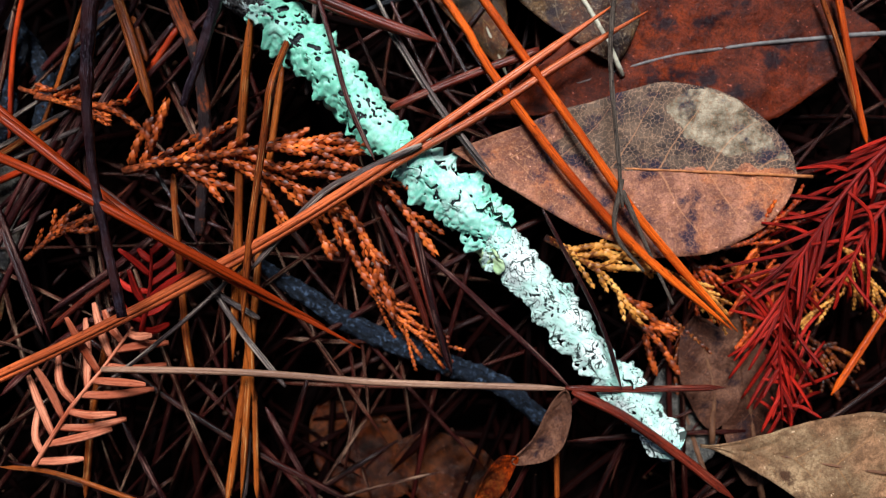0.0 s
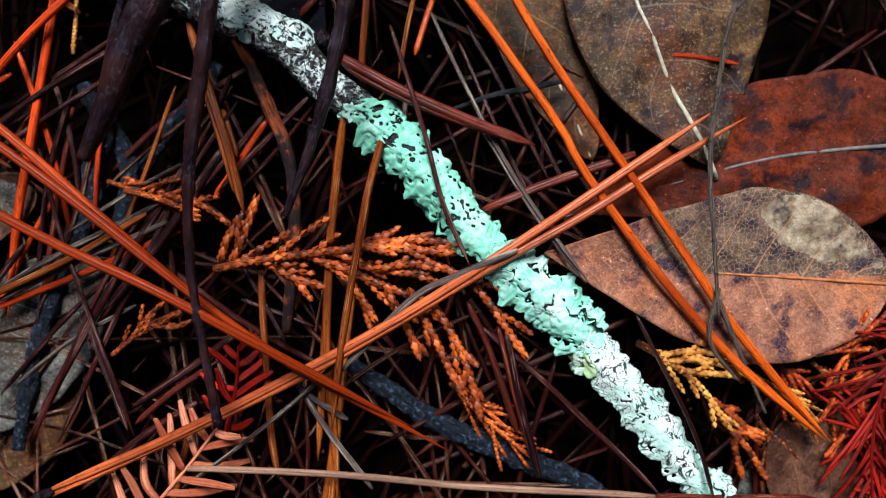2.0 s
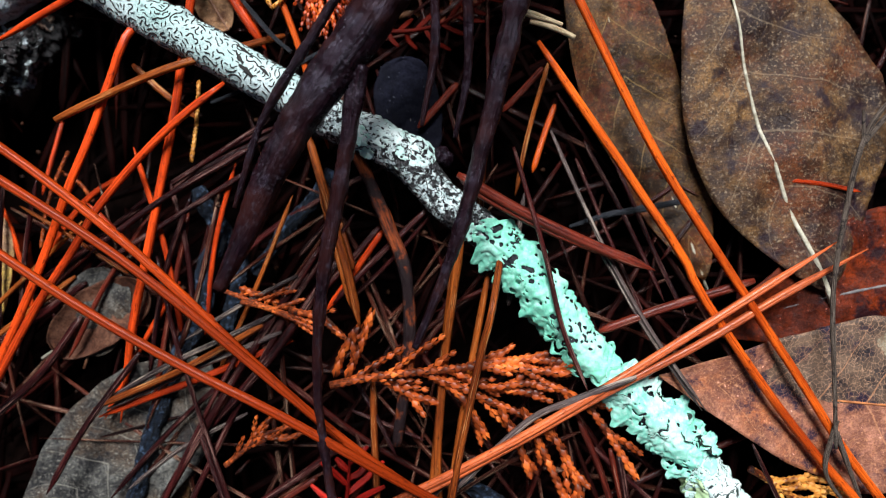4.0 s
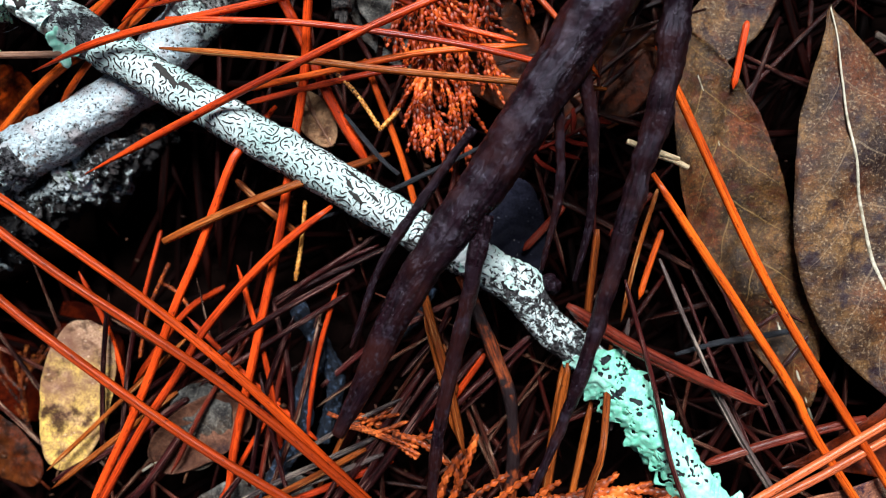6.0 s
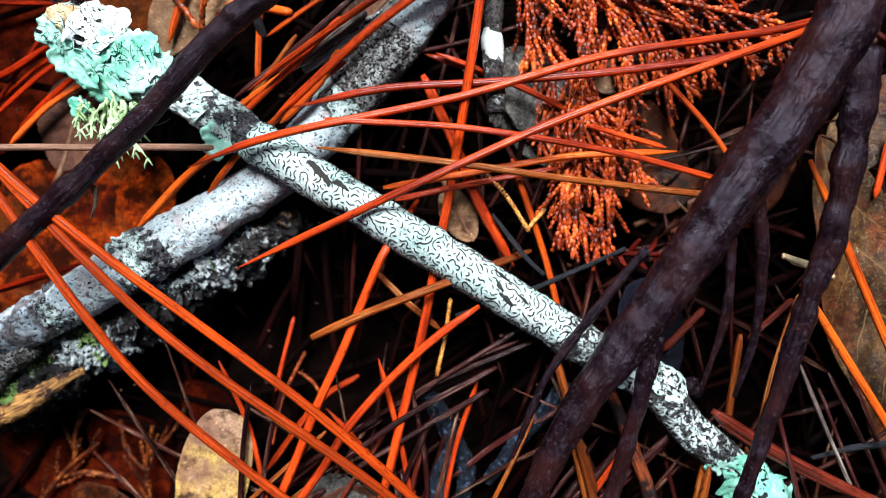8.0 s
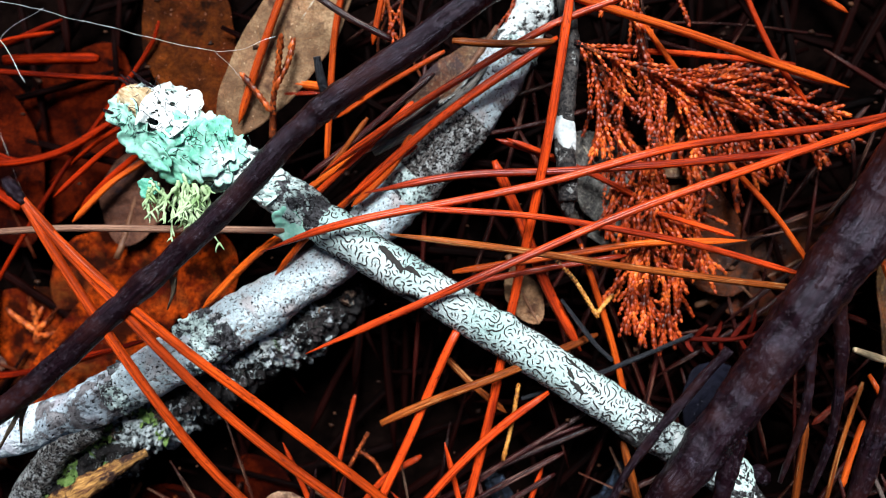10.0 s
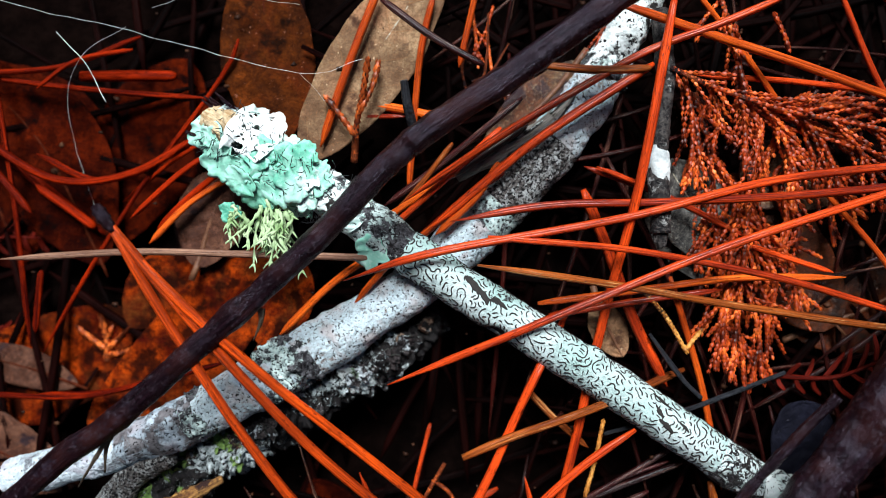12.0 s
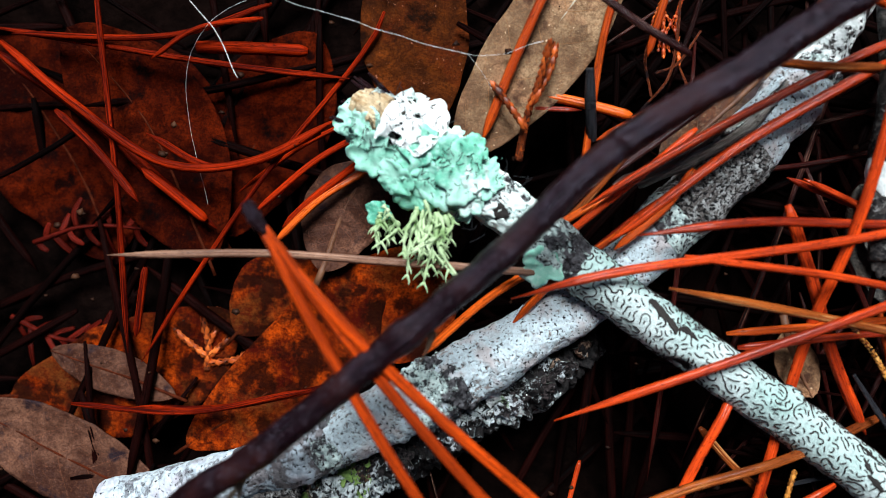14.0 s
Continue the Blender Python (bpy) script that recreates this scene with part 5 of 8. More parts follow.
def tuft(base, tips, label, size=1.0):
    """A shrubby lichen: forking strands hanging from base (mm)."""
    top = thing("tuft_lichen", label, "lichen")
    rng = random.Random(9)
    for i in range(tips):
        a = rng.uniform(-1.95, -0.95)
        ln = rng.uniform(3.4, 8.2) * size
        p0 = Vector(base) + Vector((rng.uniform(-2.2, 2.2) * size, rng.uniform(-0.8, 1.2), rng.uniform(-1.2, 1.0)))
        d = Vector((math.cos(a), math.sin(a), rng.uniform(-0.3, 0.45)))
        sway = rng.uniform(-1.4, 1.4)
        p1 = p0 + d * ln * 0.5 + Vector((sway, 0, rng.uniform(-0.4, 0.6)))
        p2 = p0 + d * ln + Vector((-sway * 0.7, rng.uniform(-1.0, 0.6), rng.uniform(-1.2, 1)))
        bm = bmesh.new()
        sweep(bm, spline(mm([p0, p1, p2]), 14), lambda s: 0.30 * MM * (1 - 0.55 * s) * (1 + 0.4 * math.sin(s * 23 + ln)), ROUND6, 0.5, 0, i, 900)
        for q, sg in ((p0.lerp(p1, 0.6), -1), (p1, 1), (p1.lerp(p2, 0.35), -1), (p1.lerp(p2, 0.7), 1), (p2, 1), (p2, -1)):
            e = q + (d + Vector((-d.y, d.x, 0.1)) * sg * rng.uniform(0.3, 0.9)).normalized() * rng.uniform(0.7, 1.7)
            sweep(bm, spline(mm([q, q.lerp(e, 0.5) + Vector((sg * 0.16, -0.1, 0.1)), e]), 6), lambda s: 0.19 * MM * (1 - 0.7 * s), ROUND6, 0.4, 0, i, 900)
        part("strand", bm, TUFT, top)
    return top


tuft((-114.9, 77.0, 0.6), 20, "pale green tufted shrubby lichen growing on the twig")
tuft((-120.2, 75.6, -0.4), 7, "small bright green tuft of lichen under the twig end", 0.4)


# ---- the pale limb, the rotten log and the stubs ----
def pale_limb():
    top = thing("fallen_limb", "pale grey speckled fallen limb lying under the lichen twig", "branch")
    line = spline(mm(LIMB_AXIS), 100)
    pieces = [("crusted_bark", 0, 13, [2.6, 2.9, 3.1, 3.2], CURL_BARK, "white crust curling off black bark", ((0.5, 0.07, 0.06),)),
              ("bark", 13, 22, [3.4, 3.7, 3.8, 4.0], LIMB, "white bark with fine dark specks", ((0.3, 0.03, 0.03),)),
              ("peppered_bark", 22, 32, [4.15, 4.2, 4.3, 4.2], PEPPER, "grey bark peppered with black dots", ((0.5, 0.02, 0.08),)),
              ("dark_bark", 31, 35, [4.1, 4.05, 4.0], NODE_BARK, "dark slaty patch of bark", ()),
              ("bark", 34, 63, [3.9, 3.7, 3.55, 3.6, 3.75], LIMB, "smooth white bark with brown specks", ((0.35, 0.04, 0.03), (0.78, 0.05, 0.03))),
              ("bark", 64, 75, [3.6, 3.7, 3.5, 3.4], LIMB, "white flaking bark", ((0.35, 0.07, 0.06),)),
              ("bluish_bark", 74, 85, [3.45, 3.4, 3.3, 3.1], LIMB_BLUE, "dull bluish-grey mottled bark", ((0.3, 0.06, 0.06),)),
              ("bark", 84, 100, [3.15, 3.1, 2.9, 2.6], LIMB_PALE, "smooth pale bluish bark", ((0.3, 0.06, 0.05),))]
    for name, k0, k1, radii, mat, words, knots in pieces:
        part(name, tube([q / MM for q in line[k0:k1 + 1]], radii, 0.16, 170, ROUND80, 1.0, 220.0, knots, 0.06), mat, top, words)
    for k0, k1, r in ((11, 14, 3.4), (60, 66, 4.05), (73, 76, 3.5)):
        part("collar", tube([q / MM for q in line[k0:k1 + 1]], [r * 0.92, r, r * 1.02, r, r * 0.9], 0.24, 60, ROUND80, k0 * 1.0, 420.0, (), 0.16), COLLAR_BARK if k0 == 61 else NODE_BARK, top, "dark rough collar of crusted bark")
    return top


def rotten_log():
    top = thing("rotten_branch", "dark rotten branch with flaking bark, moss and a broken orange end", "branch")
    bark = part("bark", tube(LOG_AXIS, [2.6, 3.9, 3.9, 4.2, 4.6, 4.4], 0.5, 300, ROUND80, 8.0, 240.0, (), 0.34), LOG, top)
    rng = random.Random(41)
    line = spline(mm(LOG_AXIS), 60)
    for i in range(44):
        k = rng.randrange(4, 58)
        c = line[k] / MM
        a = rng.uniform(-1.2, 1.2)
        at = c + Vector((math.sin(a) * 2.6, math.sin(a) * 2.6, 3.6 * math.cos(a) + 0.2))
        lobe(bark, at, (math.sin(a) + rng.uniform(-0.4, 0.4), rng.uniform(-0.4, 0.4), 1), rng.uniform(0.5, 1.7), rng.choice((LOG_FLAKE, FLAKE_GREEN, FLAKE_BROWN, LOG, LOG)), 500 + i, 0.5, 0.5, "bark_flake", rng.uniform(0.7, 1.4), 0.2)
    for i in range(18):
        c = line[rng.randrange(2, 34)] / MM
        a = rng.uniform(-0.9, 0.9)
        at = c + Vector((math.sin(a) * 2.9, math.sin(a) * 2.2 - 0.8, 3.7 * math.cos(a) + 0.4))
        lobe(bark, at, (math.sin(a) + rng.uniform(-0.5, 0.5), rng.uniform(-0.6, 0.2), 1), rng.uniform(0.9, 2.0), rng.choice((CURL_BARK, LOG_FLAKE, LOG_FLAKE)), 560 + i, 0.3, 0.25, "bark_plate", rng.uniform(0.7, 1.5), 0.25)
    for i in range(44):
        k = rng.randrange(38, 60)
        c = line[k] / MM
        at = c + Vector((rng.uniform(-3, 3), rng.uniform(-3, 3), rng.uniform(2.6, 4.3)))
        lobe(bark, at, (rng.uniform(-0.6, 0.6), rng.uniform(-0.6, 0.6), 1), rng.uniform(0.6, 1.3), MOSS, 600 + i, 0.6, 0.9, "moss_patch", 1.0, 0.1)
    bm = tube(LOG_END, [0.7, 1.5, 1.7, 1.1, 0.5], 0.4, 60, ROUND20, 2.0, 500.0, (), 0.2)
    part("broken_end", bm, ROT_WOOD, top, "orange rotten wood at the break")
    return top


def hanging_stick():
    top = thing("broken_stick", "short dark broken stick with a white band of crust", "stick")
    bark = part("bark", tube(HANG_AXIS, [1.2, 1.3, 1.3, 1.4, 1.35], 0.14, 90, ROUND40, 5.0, 400.0, (), 0.06), HANG_BARK, top)
    a, b = Vector(HANG_AXIS[2]), Vector(HANG_AXIS[3])
    part("white_crust", tube([a.lerp(b, -0.12), a.lerp(b, 0.1), a.lerp(b, 0.36)], [1.28, 1.46, 1.50, 1.46, 1.28], 0.14, 60, ROUND40, 6.0, 420.0, (), 0.07), WHITE_CRUST, bark, "white lichen crust")
    for k, q in enumerate(((0.4, 0.6), (-0.5, 0.2), (0.0, 0.9))):
        part("split_fibre", tube([b + Vector((q[0], 0, 0)), b + Vector((q[0] * 1.4, -1.2 - q[1], 0))], [0.7, 0.25], 0.3, 8, ROUND6, k), HANG_BARK, top)
    return top


def wood_sliver(points, radii, label):
    """A thin torn strip of weathered wood, flat, with a ridge along it."""
    top = thing("wood_sliver", label, "wood")
    flat = [(1.0, 0.0), (0.55, 0.28), (0.12, 0.42), (-0.5, 0.22), (-1.0, 0.0), (-0.4, -0.2), (0.4, -0.2)]
    strip = part("strip", tube(points, radii, 0.25, 60, flat, 4.0, 420.0, (), 0.05), GREY_WOOD, top)
    line = [Vector(q) for q in points]
    for k in range(len(line) - 1):
        a, b = line[k].lerp(line[k + 1], 0.15), line[k].lerp(line[k + 1], 0.95)
        part("fibre", tube([a + Vector((-0.3, 0.4, 0.45)), a.lerp(b, 0.5) + Vector((-0.2, 0.3, 0.6)), b + Vector((-0.3, 0.4, 0.4))], [0.16, 0.22, 0.1], 0.2, 14, ROUND6, k), STUB, strip)
    return top


pale_limb()
wood_sliver([(-90.6, 84.4, -3.6), (-84.7, 89.0, -2.9), (-79.1, 93.6, -2.6), (-75.0, 99.6, -2.8)], [0.5, 1.3, 1.2, 1.0, 0.4], "grey weathered sliver of wood lying along the limb")
rotten_log()
tagged(mesh_object("branch_stub", tube(STUB_AXIS, [1.6, 2.2, 2.3, 2.3, 2.2], 0.14, 80, ROUND40, 3.0, 300.0, (), 0.08), PEPPER), "grey fissured stub of a branch", "branch")
hanging_stick()


def fore_branch():
    top = thing("dead_branch", "dark purple-brown forked dead branch standing over the litter", "branch")
    part("stem", tube(FORE_MAIN, [3.7, 3.6, 3.4, 3.0, 2.5, 1.9, 0.9], 0.15, 160, ROUND40, 2.0, 200.0, (), 0.08), DARK_TWIG, top)
    for pts, radii in ((FORE_SIDE_A, [2.0, 1.8, 1.4, 1.1, 0.8, 0.4]), (FORE_SIDE_B, [1.3, 1.0, 0.8, 0.65, 0.6, 0.6]), (FORE_SIDE_C, [1.0, 0.8, 0.6, 0.3]), (FORE_SIDE_D, [0.6, 0.6, 0.5, 0.3]), (FORE_SIDE_E, [0.7, 0.6, 0.3])):
        part("side_branch", tube(pts, radii, 0.35, 100, ROUND20, pts[0][1], 300.0, (), 0.14), DARK_TWIG, top)
    return top


fore_branch()
def dead_twig():
    top = thing("dead_twig", "long purple-brown smooth twig lying above the litter", "twig")
    part("stem", tube(FORE_TWIG, [1.7, 1.65, 1.6, 1.55, 1.5, 1.5, 1.5], 0.14, 200, ROUND40, 6.0, 260.0, ((0.33, 0.14, 0.008), (0.62, 0.10, 0.012), (0.80, 0.10, 0.012)), 0.06), DARK_TWIG, top)
    for pts in STRIPS:
        bm = bmesh.new()
        sweep(bm, spline(mm(pts), 16), lambda s: 0.42 * MM * (1 - 0.6 * s), FLAT, 0.5, 1.5, pts[0][0], 600)
        part("bark_strip", bm, BARK_STRIP, top, "pale peeling strip of bark")
    return top


dead_twig()


def crumbs(count, seed):
    """Specks of bark, leaf and crust scattered on the litter."""
    rng = random.Random(seed)
    bm = bmesh.new()
    for _ in range(count):
        c = Vector((rng.uniform(-175, 70), rng.uniform(-45, 125), rng.uniform(-12, -2.5)))
        r = rng.uniform(0.15, 0.8)
        vs = [bm.verts.new((c + Vector((math.cos(a) * r * rng.uniform(0.5, 1.2), math.sin(a) * r * rng.uniform(0.3, 1.0), rng.uniform(-0.2, 0.2)))) * MM) for a in (0, 1.3, 2.5, 3.8, 5.0)]
        tp = bm.verts.new((c + Vector((0, 0, r * 0.35))) * MM)
        bt = bm.verts.new((c - Vector((0, 0, r * 0.35))) * MM)
        for i in range(5):
            bm.faces.new((vs[i], vs[(i + 1) % 5], tp))
            bm.faces.new((vs[(i + 1) % 5], vs[i], bt))
    return tagged(mesh_object("crumbs", bm, CRUMB), "specks of bark and leaf caught in the litter", "litter", "", "stuff")


crumbs(420, 51)

# ---- needles, twigs, leaves, sprays ----
fascicle([[(-11.8, -14.2, -0.6), (-23.4, -7.5, 1.6), (-34.7, -0.9, 3.6), (-46.5, 7.6, 4.9), (-58.4, 17.8, 5.8), (-70.2, 28.2, 6.6), (-83.2, 37.9, 7.3), (-97.4, 47.2, 8.5), (-110.7, 56.0, 10.5), (-121.5, 63.9, 11.7), (-129.7, 70.9, 12.0)], [(-16.8, -10.9, 0.0), (-35.2, 0.6, 7.5), (-49.8, 8.7, 9.9), (-62.0, 14.1, 9.7), (-76.3, 21.4, 9.5), (-92.4, 31.2, 9.4), (-103.5, 39.3, 10.0), (-112.4, 48.5, 10.9), (-123.2, 61.6, 11.6), (-132.3, 73.8, 12.4)], [(-42.2, 4.3, 5.5), (-53.1, 13.1, 6.1), (-63.7, 21.4, 6.8), (-73.0, 28.1, 7.4), (-83.1, 34.3, 7.9), (-94.6, 41.0, 8.4), (-104.3, 47.7, 9.3), (-113.5, 55.6, 10.5), (-123.8, 65.1, 11.5), (-132.3, 73.9, 12.4)]], 1.3, "f", [(-133.1, 74.7, 12.6), (-130.7, 71.8, 12.3)], "three long orange pine needles joined in one dark sheath")
fascicle([[(23.9, 34.1, 2.0), (9.1, 23.7, 2.1), (-6.6, 12.9, 2.3), (-20.7, 3.8, 2.4), (-35.5, -4.5, 2.5), (-49.5, -11.8, 2.7), (-65.8, -19.3, 2.8)], [(28.7, 33.4, 1.2), (17.1, 26.4, 1.4), (6.0, 19.2, 1.6), (-6.6, 11.9, 1.8), (-20.8, 3.1, 2.0), (-35.6, -5.3, 2.2), (-66.1, -20.3, 2.4)]], 1.25, "m", [(-65.8, -19.6, 2.6), (-69.9, -22.0, 2.6)], "pair of brown-orange pine needles lying over the lichen twig")
fascicle([[(-96.7, 55.0, 0.8), (-81.1, 63.9, 2.4), (-68.9, 70.9, 2.8), (-53.9, 79.2, 2.8), (-33.3, 88.9, 3.0), (-17.9, 95.7, 3.2)], [(-104.2, 68.5, 2.0), (-92.2, 73.8, 3.0), (-67.6, 81.4, 2.4), (-48.3, 88.7, 2.2), (-26.6, 93.8, 2.6), (-18.1, 96.6, 3.2)], [(-90.9, 78.1, 1.0), (-77.6, 81.9, 1.4), (-62.3, 84.1, 1.6), (-43.4, 87.4, 2.0), (-28.7, 90.9, 2.6), (-17.9, 96.2, 3.2)]], 1.15, "r", [(-18.5, 96.1, 3.2), (-15.2, 98.0, 3.4)], "three red-brown pine needles fanning from one sheath")
needle([(41.6, -11.6, 0.6), (29.9, 1.5, 1.1), (17.9, 17.9, 1.5), (-1.8, 45.8, 2.0), (-19.1, 76.9, 2.5)], 1.30, "o")
needle([(40.8, -11.4, 0.8), (23.5, 3.9, 1.0), (6.8, 24.7, 1.2), (1.5, 33.5, 1.4), (-18.3, 59.9, 1.6)], 1.30, "o")
needle([(-0.6, 29.0, 1.2), (-9.4, 32.1, 1.1), (-18.9, 36.1, 1.1), (-28.5, 41.2, 1.0)], 1.59, "k", 0.1)
needle([(-2.9, 29.7, 0.9), (-14.1, 33.3, 0.8), (-23.7, 37.7, 0.7), (-28.1, 40.5, 0.6)], 1.08, "k", 0.1)
needle([(-9.3, 11.7, 2.6), (-13.0, 20.1, 2.3), (-16.1, 30.9, 1.9), (-21.0, 45.2, 1.6)], 0.72, "d")
needle([(7.1, 9.9, 1.8), (-0.1, 20.0, 0.5), (-8.3, 33.4, -0.7), (-15.5, 48.3, -2.0)], 0.65, "g")
needle([(6.7, 9.9, 1.4), (-0.4, 19.5, 0.2), (-8.6, 32.6, -1.0)], 0.58, "g")
needle([(5.0, 22.1, -1.0), (-0.6, 33.4, -2.5), (-7.4, 48.2, -4.0)], 0.72, "d")
needle([(-0.6, 21.2, -1.0), (-6.3, 33.2, -2.5), (-11.4, 44.8, -4.0)], 0.58, "d")
needle([(2.0, 24.5, -2.0), (-4.7, 37.4, -3.0), (-10.2, 47.3, -4.0)], 0.72, "d")
needle([(13.6, 28.3, 0.4), (3.1, 24.5, -0.0), (-7.5, 20.0, -0.5)], 1.37, "k", 0.6)
needle([(-27.3, -3.3, 1.2), (-17.7, 7.0, 1.7), (-11.3, 10.7, 2.3), (-3.0, 14.5, 2.8)], 1.01, "g")
needle([(-49.6, -20.1, -0.5), (-42.9, -15.2, -0.1), (-33.1, -7.1, 0.4), (-25.0, 0.9, 0.8)], 0.65, "g")
needle([(-48.4, -17.1, 0.2), (-29.2, -17.5, 0.3), (-6.7, -19.0, 0.3), (17.3, -19.8, 0.4)], 1.01, "w", 0.8)
needle([(40.2, -19.8, 0.2), (29.3, -19.8, 0.3), (17.3, -19.7, 0.4)], 0.95, "k")
needle([(40.7, -35.0, 2.0), (32.9, -28.8, 1.7), (25.1, -23.3, 1.3), (18.1, -20.0, 1.0)], 1.45, "k")
needle([(18.4, -20.1, -0.5), (11.9, -13.7, -1.0), (1.3, -4.0, -1.5), (-7.7, 3.4, -2.0)], 0.87, "d")
needle([(1.3, -17.9, -0.5), (-1.1, -9.6, -0.8), (-4.0, 2.5, -1.0)], 1.16, "d")
needle([(1.1, -17.3, -0.8), (-2.0, -8.1, -1.2), (-5.1, 3.3, -1.5)], 0.94, "k")
needle([(-95.5, 2.8, -0.5), (-93.0, 10.3, -0.6), (-89.4, 19.5, -0.6), (-86.2, 28.7, -0.7), (-84.1, 36.1, -0.8), (-82.7, 40.2, -0.8), (-80.6, 46.0, -0.9), (-78.2, 53.4, -0.9), (-76.0, 59.6, -1.0), (-72.4, 67.3, -6.0)], 1.30, "r")
needle([(-75.6, 3.4, -2.5), (-74.5, 17.6, -2.5), (-72.9, 27.6, -2.5), (-71.7, 35.9, -2.5), (-70.5, 44.2, -2.5), (-69.3, 53.3, -2.5), (-67.6, 70.8, -2.0), (-66.5, 85.1, 2.5), (-65.0, 112.4, 4.0)], 1.37, "r")
needle([(-94.2, 3.5, 1.0), (-90.7, 11.7, 0.8), (-86.3, 20.8, 0.6), (-82.0, 28.3, 0.4), (-79.1, 34.0, 0.1), (-73.9, 41.2, -0.1), (-68.6, 47.1, -0.3), (-62.1, 52.7, -0.5)], 1.23, "r")
needle([(-85.4, 46.3, 0.5), (-79.1, 49.7, 0.2), (-68.9, 54.8, 0.0), (-55.0, 61.1, -5.0)], 1.23, "b", 0.8)
needle([(-26.7, 72.5, 2.2), (-46.2, 75.7, 2.5), (-67.3, 77.2, 2.7), (-85.6, 76.6, 3.0)], 0.94, "r")
needle([(-86.6, 72.8, 2.4), (-66.6, 72.3, 2.4), (-49.6, 71.4, 2.4), (-25.5, 70.8, 2.4)], 1.01, "b", 0.3)
needle([(-36.1, 77.0, -0.5), (-52.6, 74.7, -1.0), (-67.3, 70.9, -1.5), (-77.4, 68.3, -2.0)], 1.01, "o")
needle([(-52.5, 73.4, -1.0), (-64.7, 70.0, -1.7), (-75.6, 66.7, -2.4)], 0.94, "r")
needle([(-57.4, 58.6, -4.0), (-63.5, 67.6, -3.2), (-68.2, 76.3, -2.3), (-73.1, 84.8, -1.5)], 1.59, "r")
needle([(-47.6, 44.7, -4.6), (-52.9, 60.0, -3.8), (-59.2, 74.2, -3.0)], 1.01, "o")
needle([(-24.8, 99.6, 1.2), (-37.8, 102.3, 1.5), (-54.7, 106.1, 1.7), (-71.8, 109.5, 2.0)], 1.30, "o")
needle([(-97.5, 80.2, -0.4), (-84.1, 91.6, 0.5), (-69.0, 102.9, 1.3), (-58.9, 108.0, 2.2), (-49.8, 113.1, 3.0)], 1.08, "r")
needle([(-93.6, 77.0, -0.8), (-80.1, 90.8, 0.2), (-66.2, 102.3, 1.2)], 1.30, "r")
needle([(-92.8, 76.2, -1.0), (-87.8, 81.9, -0.7), (-85.2, 87.1, -0.4)], 1.01, "o")
needle([(-103.1, 64.9, -3.0), (-98.8, 71.3, -2.5), (-93.0, 77.4, -2.0), (-88.6, 81.9, -1.5)], 1.01, "o")
needle([(-113.3, 59.1, -4.0), (-106.7, 67.3, -3.5), (-100.7, 72.9, -3.0)], 1.08, "o")
needle([(-111.4, 61.7, -5.0), (-105.0, 69.1, -4.0), (-97.6, 74.1, -3.0)], 0.94, "o")
needle([(-80.8, 100.6, 0.6), (-73.4, 100.7, 1.2), (-66.5, 101.5, 1.8)], 1.16, "b", 0.7)
needle([(-93.7, 83.8, -2.5), (-89.1, 86.7, -2.0), (-81.8, 93.1, -1.5)], 1.59, "g", 0.4)
needle([(-29.1, 97.2, -1.0), (-35.0, 103.2, -0.2), (-42.2, 114.8, 0.5)], 0.87, "r")
needle([(-25.9, 110.1, 1.0), (-31.7, 112.8, 1.0), (-37.4, 115.1, 1.0)], 0.94, "o")
needle([(-46.9, 99.0, -2.0), (-53.1, 105.9, -1.5), (-60.9, 113.3, -1.0)], 0.87, "o")
needle([(-26.1, 72.6, 0.5), (-32.8, 81.2, -0.5), (-39.9, 88.4, -1.5)], 0.87, "o")
needle([(-37.7, 77.4, -1.0), (-49.0, 79.8, -1.5)], 0.80, "r")
needle([(-36.5, 44.6, -6.0), (-54.5, 33.7, -7.0), (-63.6, 25.4, -8.0)], 0.94, "d")
needle([(-59.2, 102.6, -2.5), (-47.1, 103.2, -2.5), (-30.9, 103.3, -2.5)], 0.87, "r")
needle([(-71.5, 88.2, -2.0), (-61.4, 85.3, -2.5), (-49.3, 81.0, -3.0)], 0.87, "r")
needle([(-73.0, 88.2, -3.0), (-66.3, 86.6, -3.0), (-57.0, 84.2, -3.0)], 0.87, "r")
needle([(-152.3, 65.5, 0.4), (-133.0, 68.9, -0.1), (-114.4, 70.8, -0.5), (-97.1, 72.3, -1.0)], 1.01, "w", 0.1)
needle([(-103.5, 106.4, 2.5), (-96.1, 102.1, 3.0), (-88.9, 99.0, 3.5)], 1.01, "d", 0.7)
needle([(-110.3, 86.5, -3.0), (-107.8, 98.1, -2.5), (-104.6, 109.6, -2.0)], 1.23, "o")
needle([(-96.7, 110.7, -2.5), (-97.8, 100.2, -3.2), (-97.3, 82.3, -4.0)], 1.01, "o")
needle([(-92.2, 99.9, -3.0), (-91.0, 111.1, -2.0)], 0.94, "o")
needle([(-98.9, 92.5, -4.0), (-106.4, 91.8, -5.0), (-114.0, 90.6, -6.0)], 0.72, "r")
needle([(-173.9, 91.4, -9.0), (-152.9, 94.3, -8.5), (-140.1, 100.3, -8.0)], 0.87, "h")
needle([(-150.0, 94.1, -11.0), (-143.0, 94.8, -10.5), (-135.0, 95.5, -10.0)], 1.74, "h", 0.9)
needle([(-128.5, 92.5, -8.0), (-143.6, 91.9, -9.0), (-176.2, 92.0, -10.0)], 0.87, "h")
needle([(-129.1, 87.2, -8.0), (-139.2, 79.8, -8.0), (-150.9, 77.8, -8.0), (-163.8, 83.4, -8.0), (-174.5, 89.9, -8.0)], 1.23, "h")
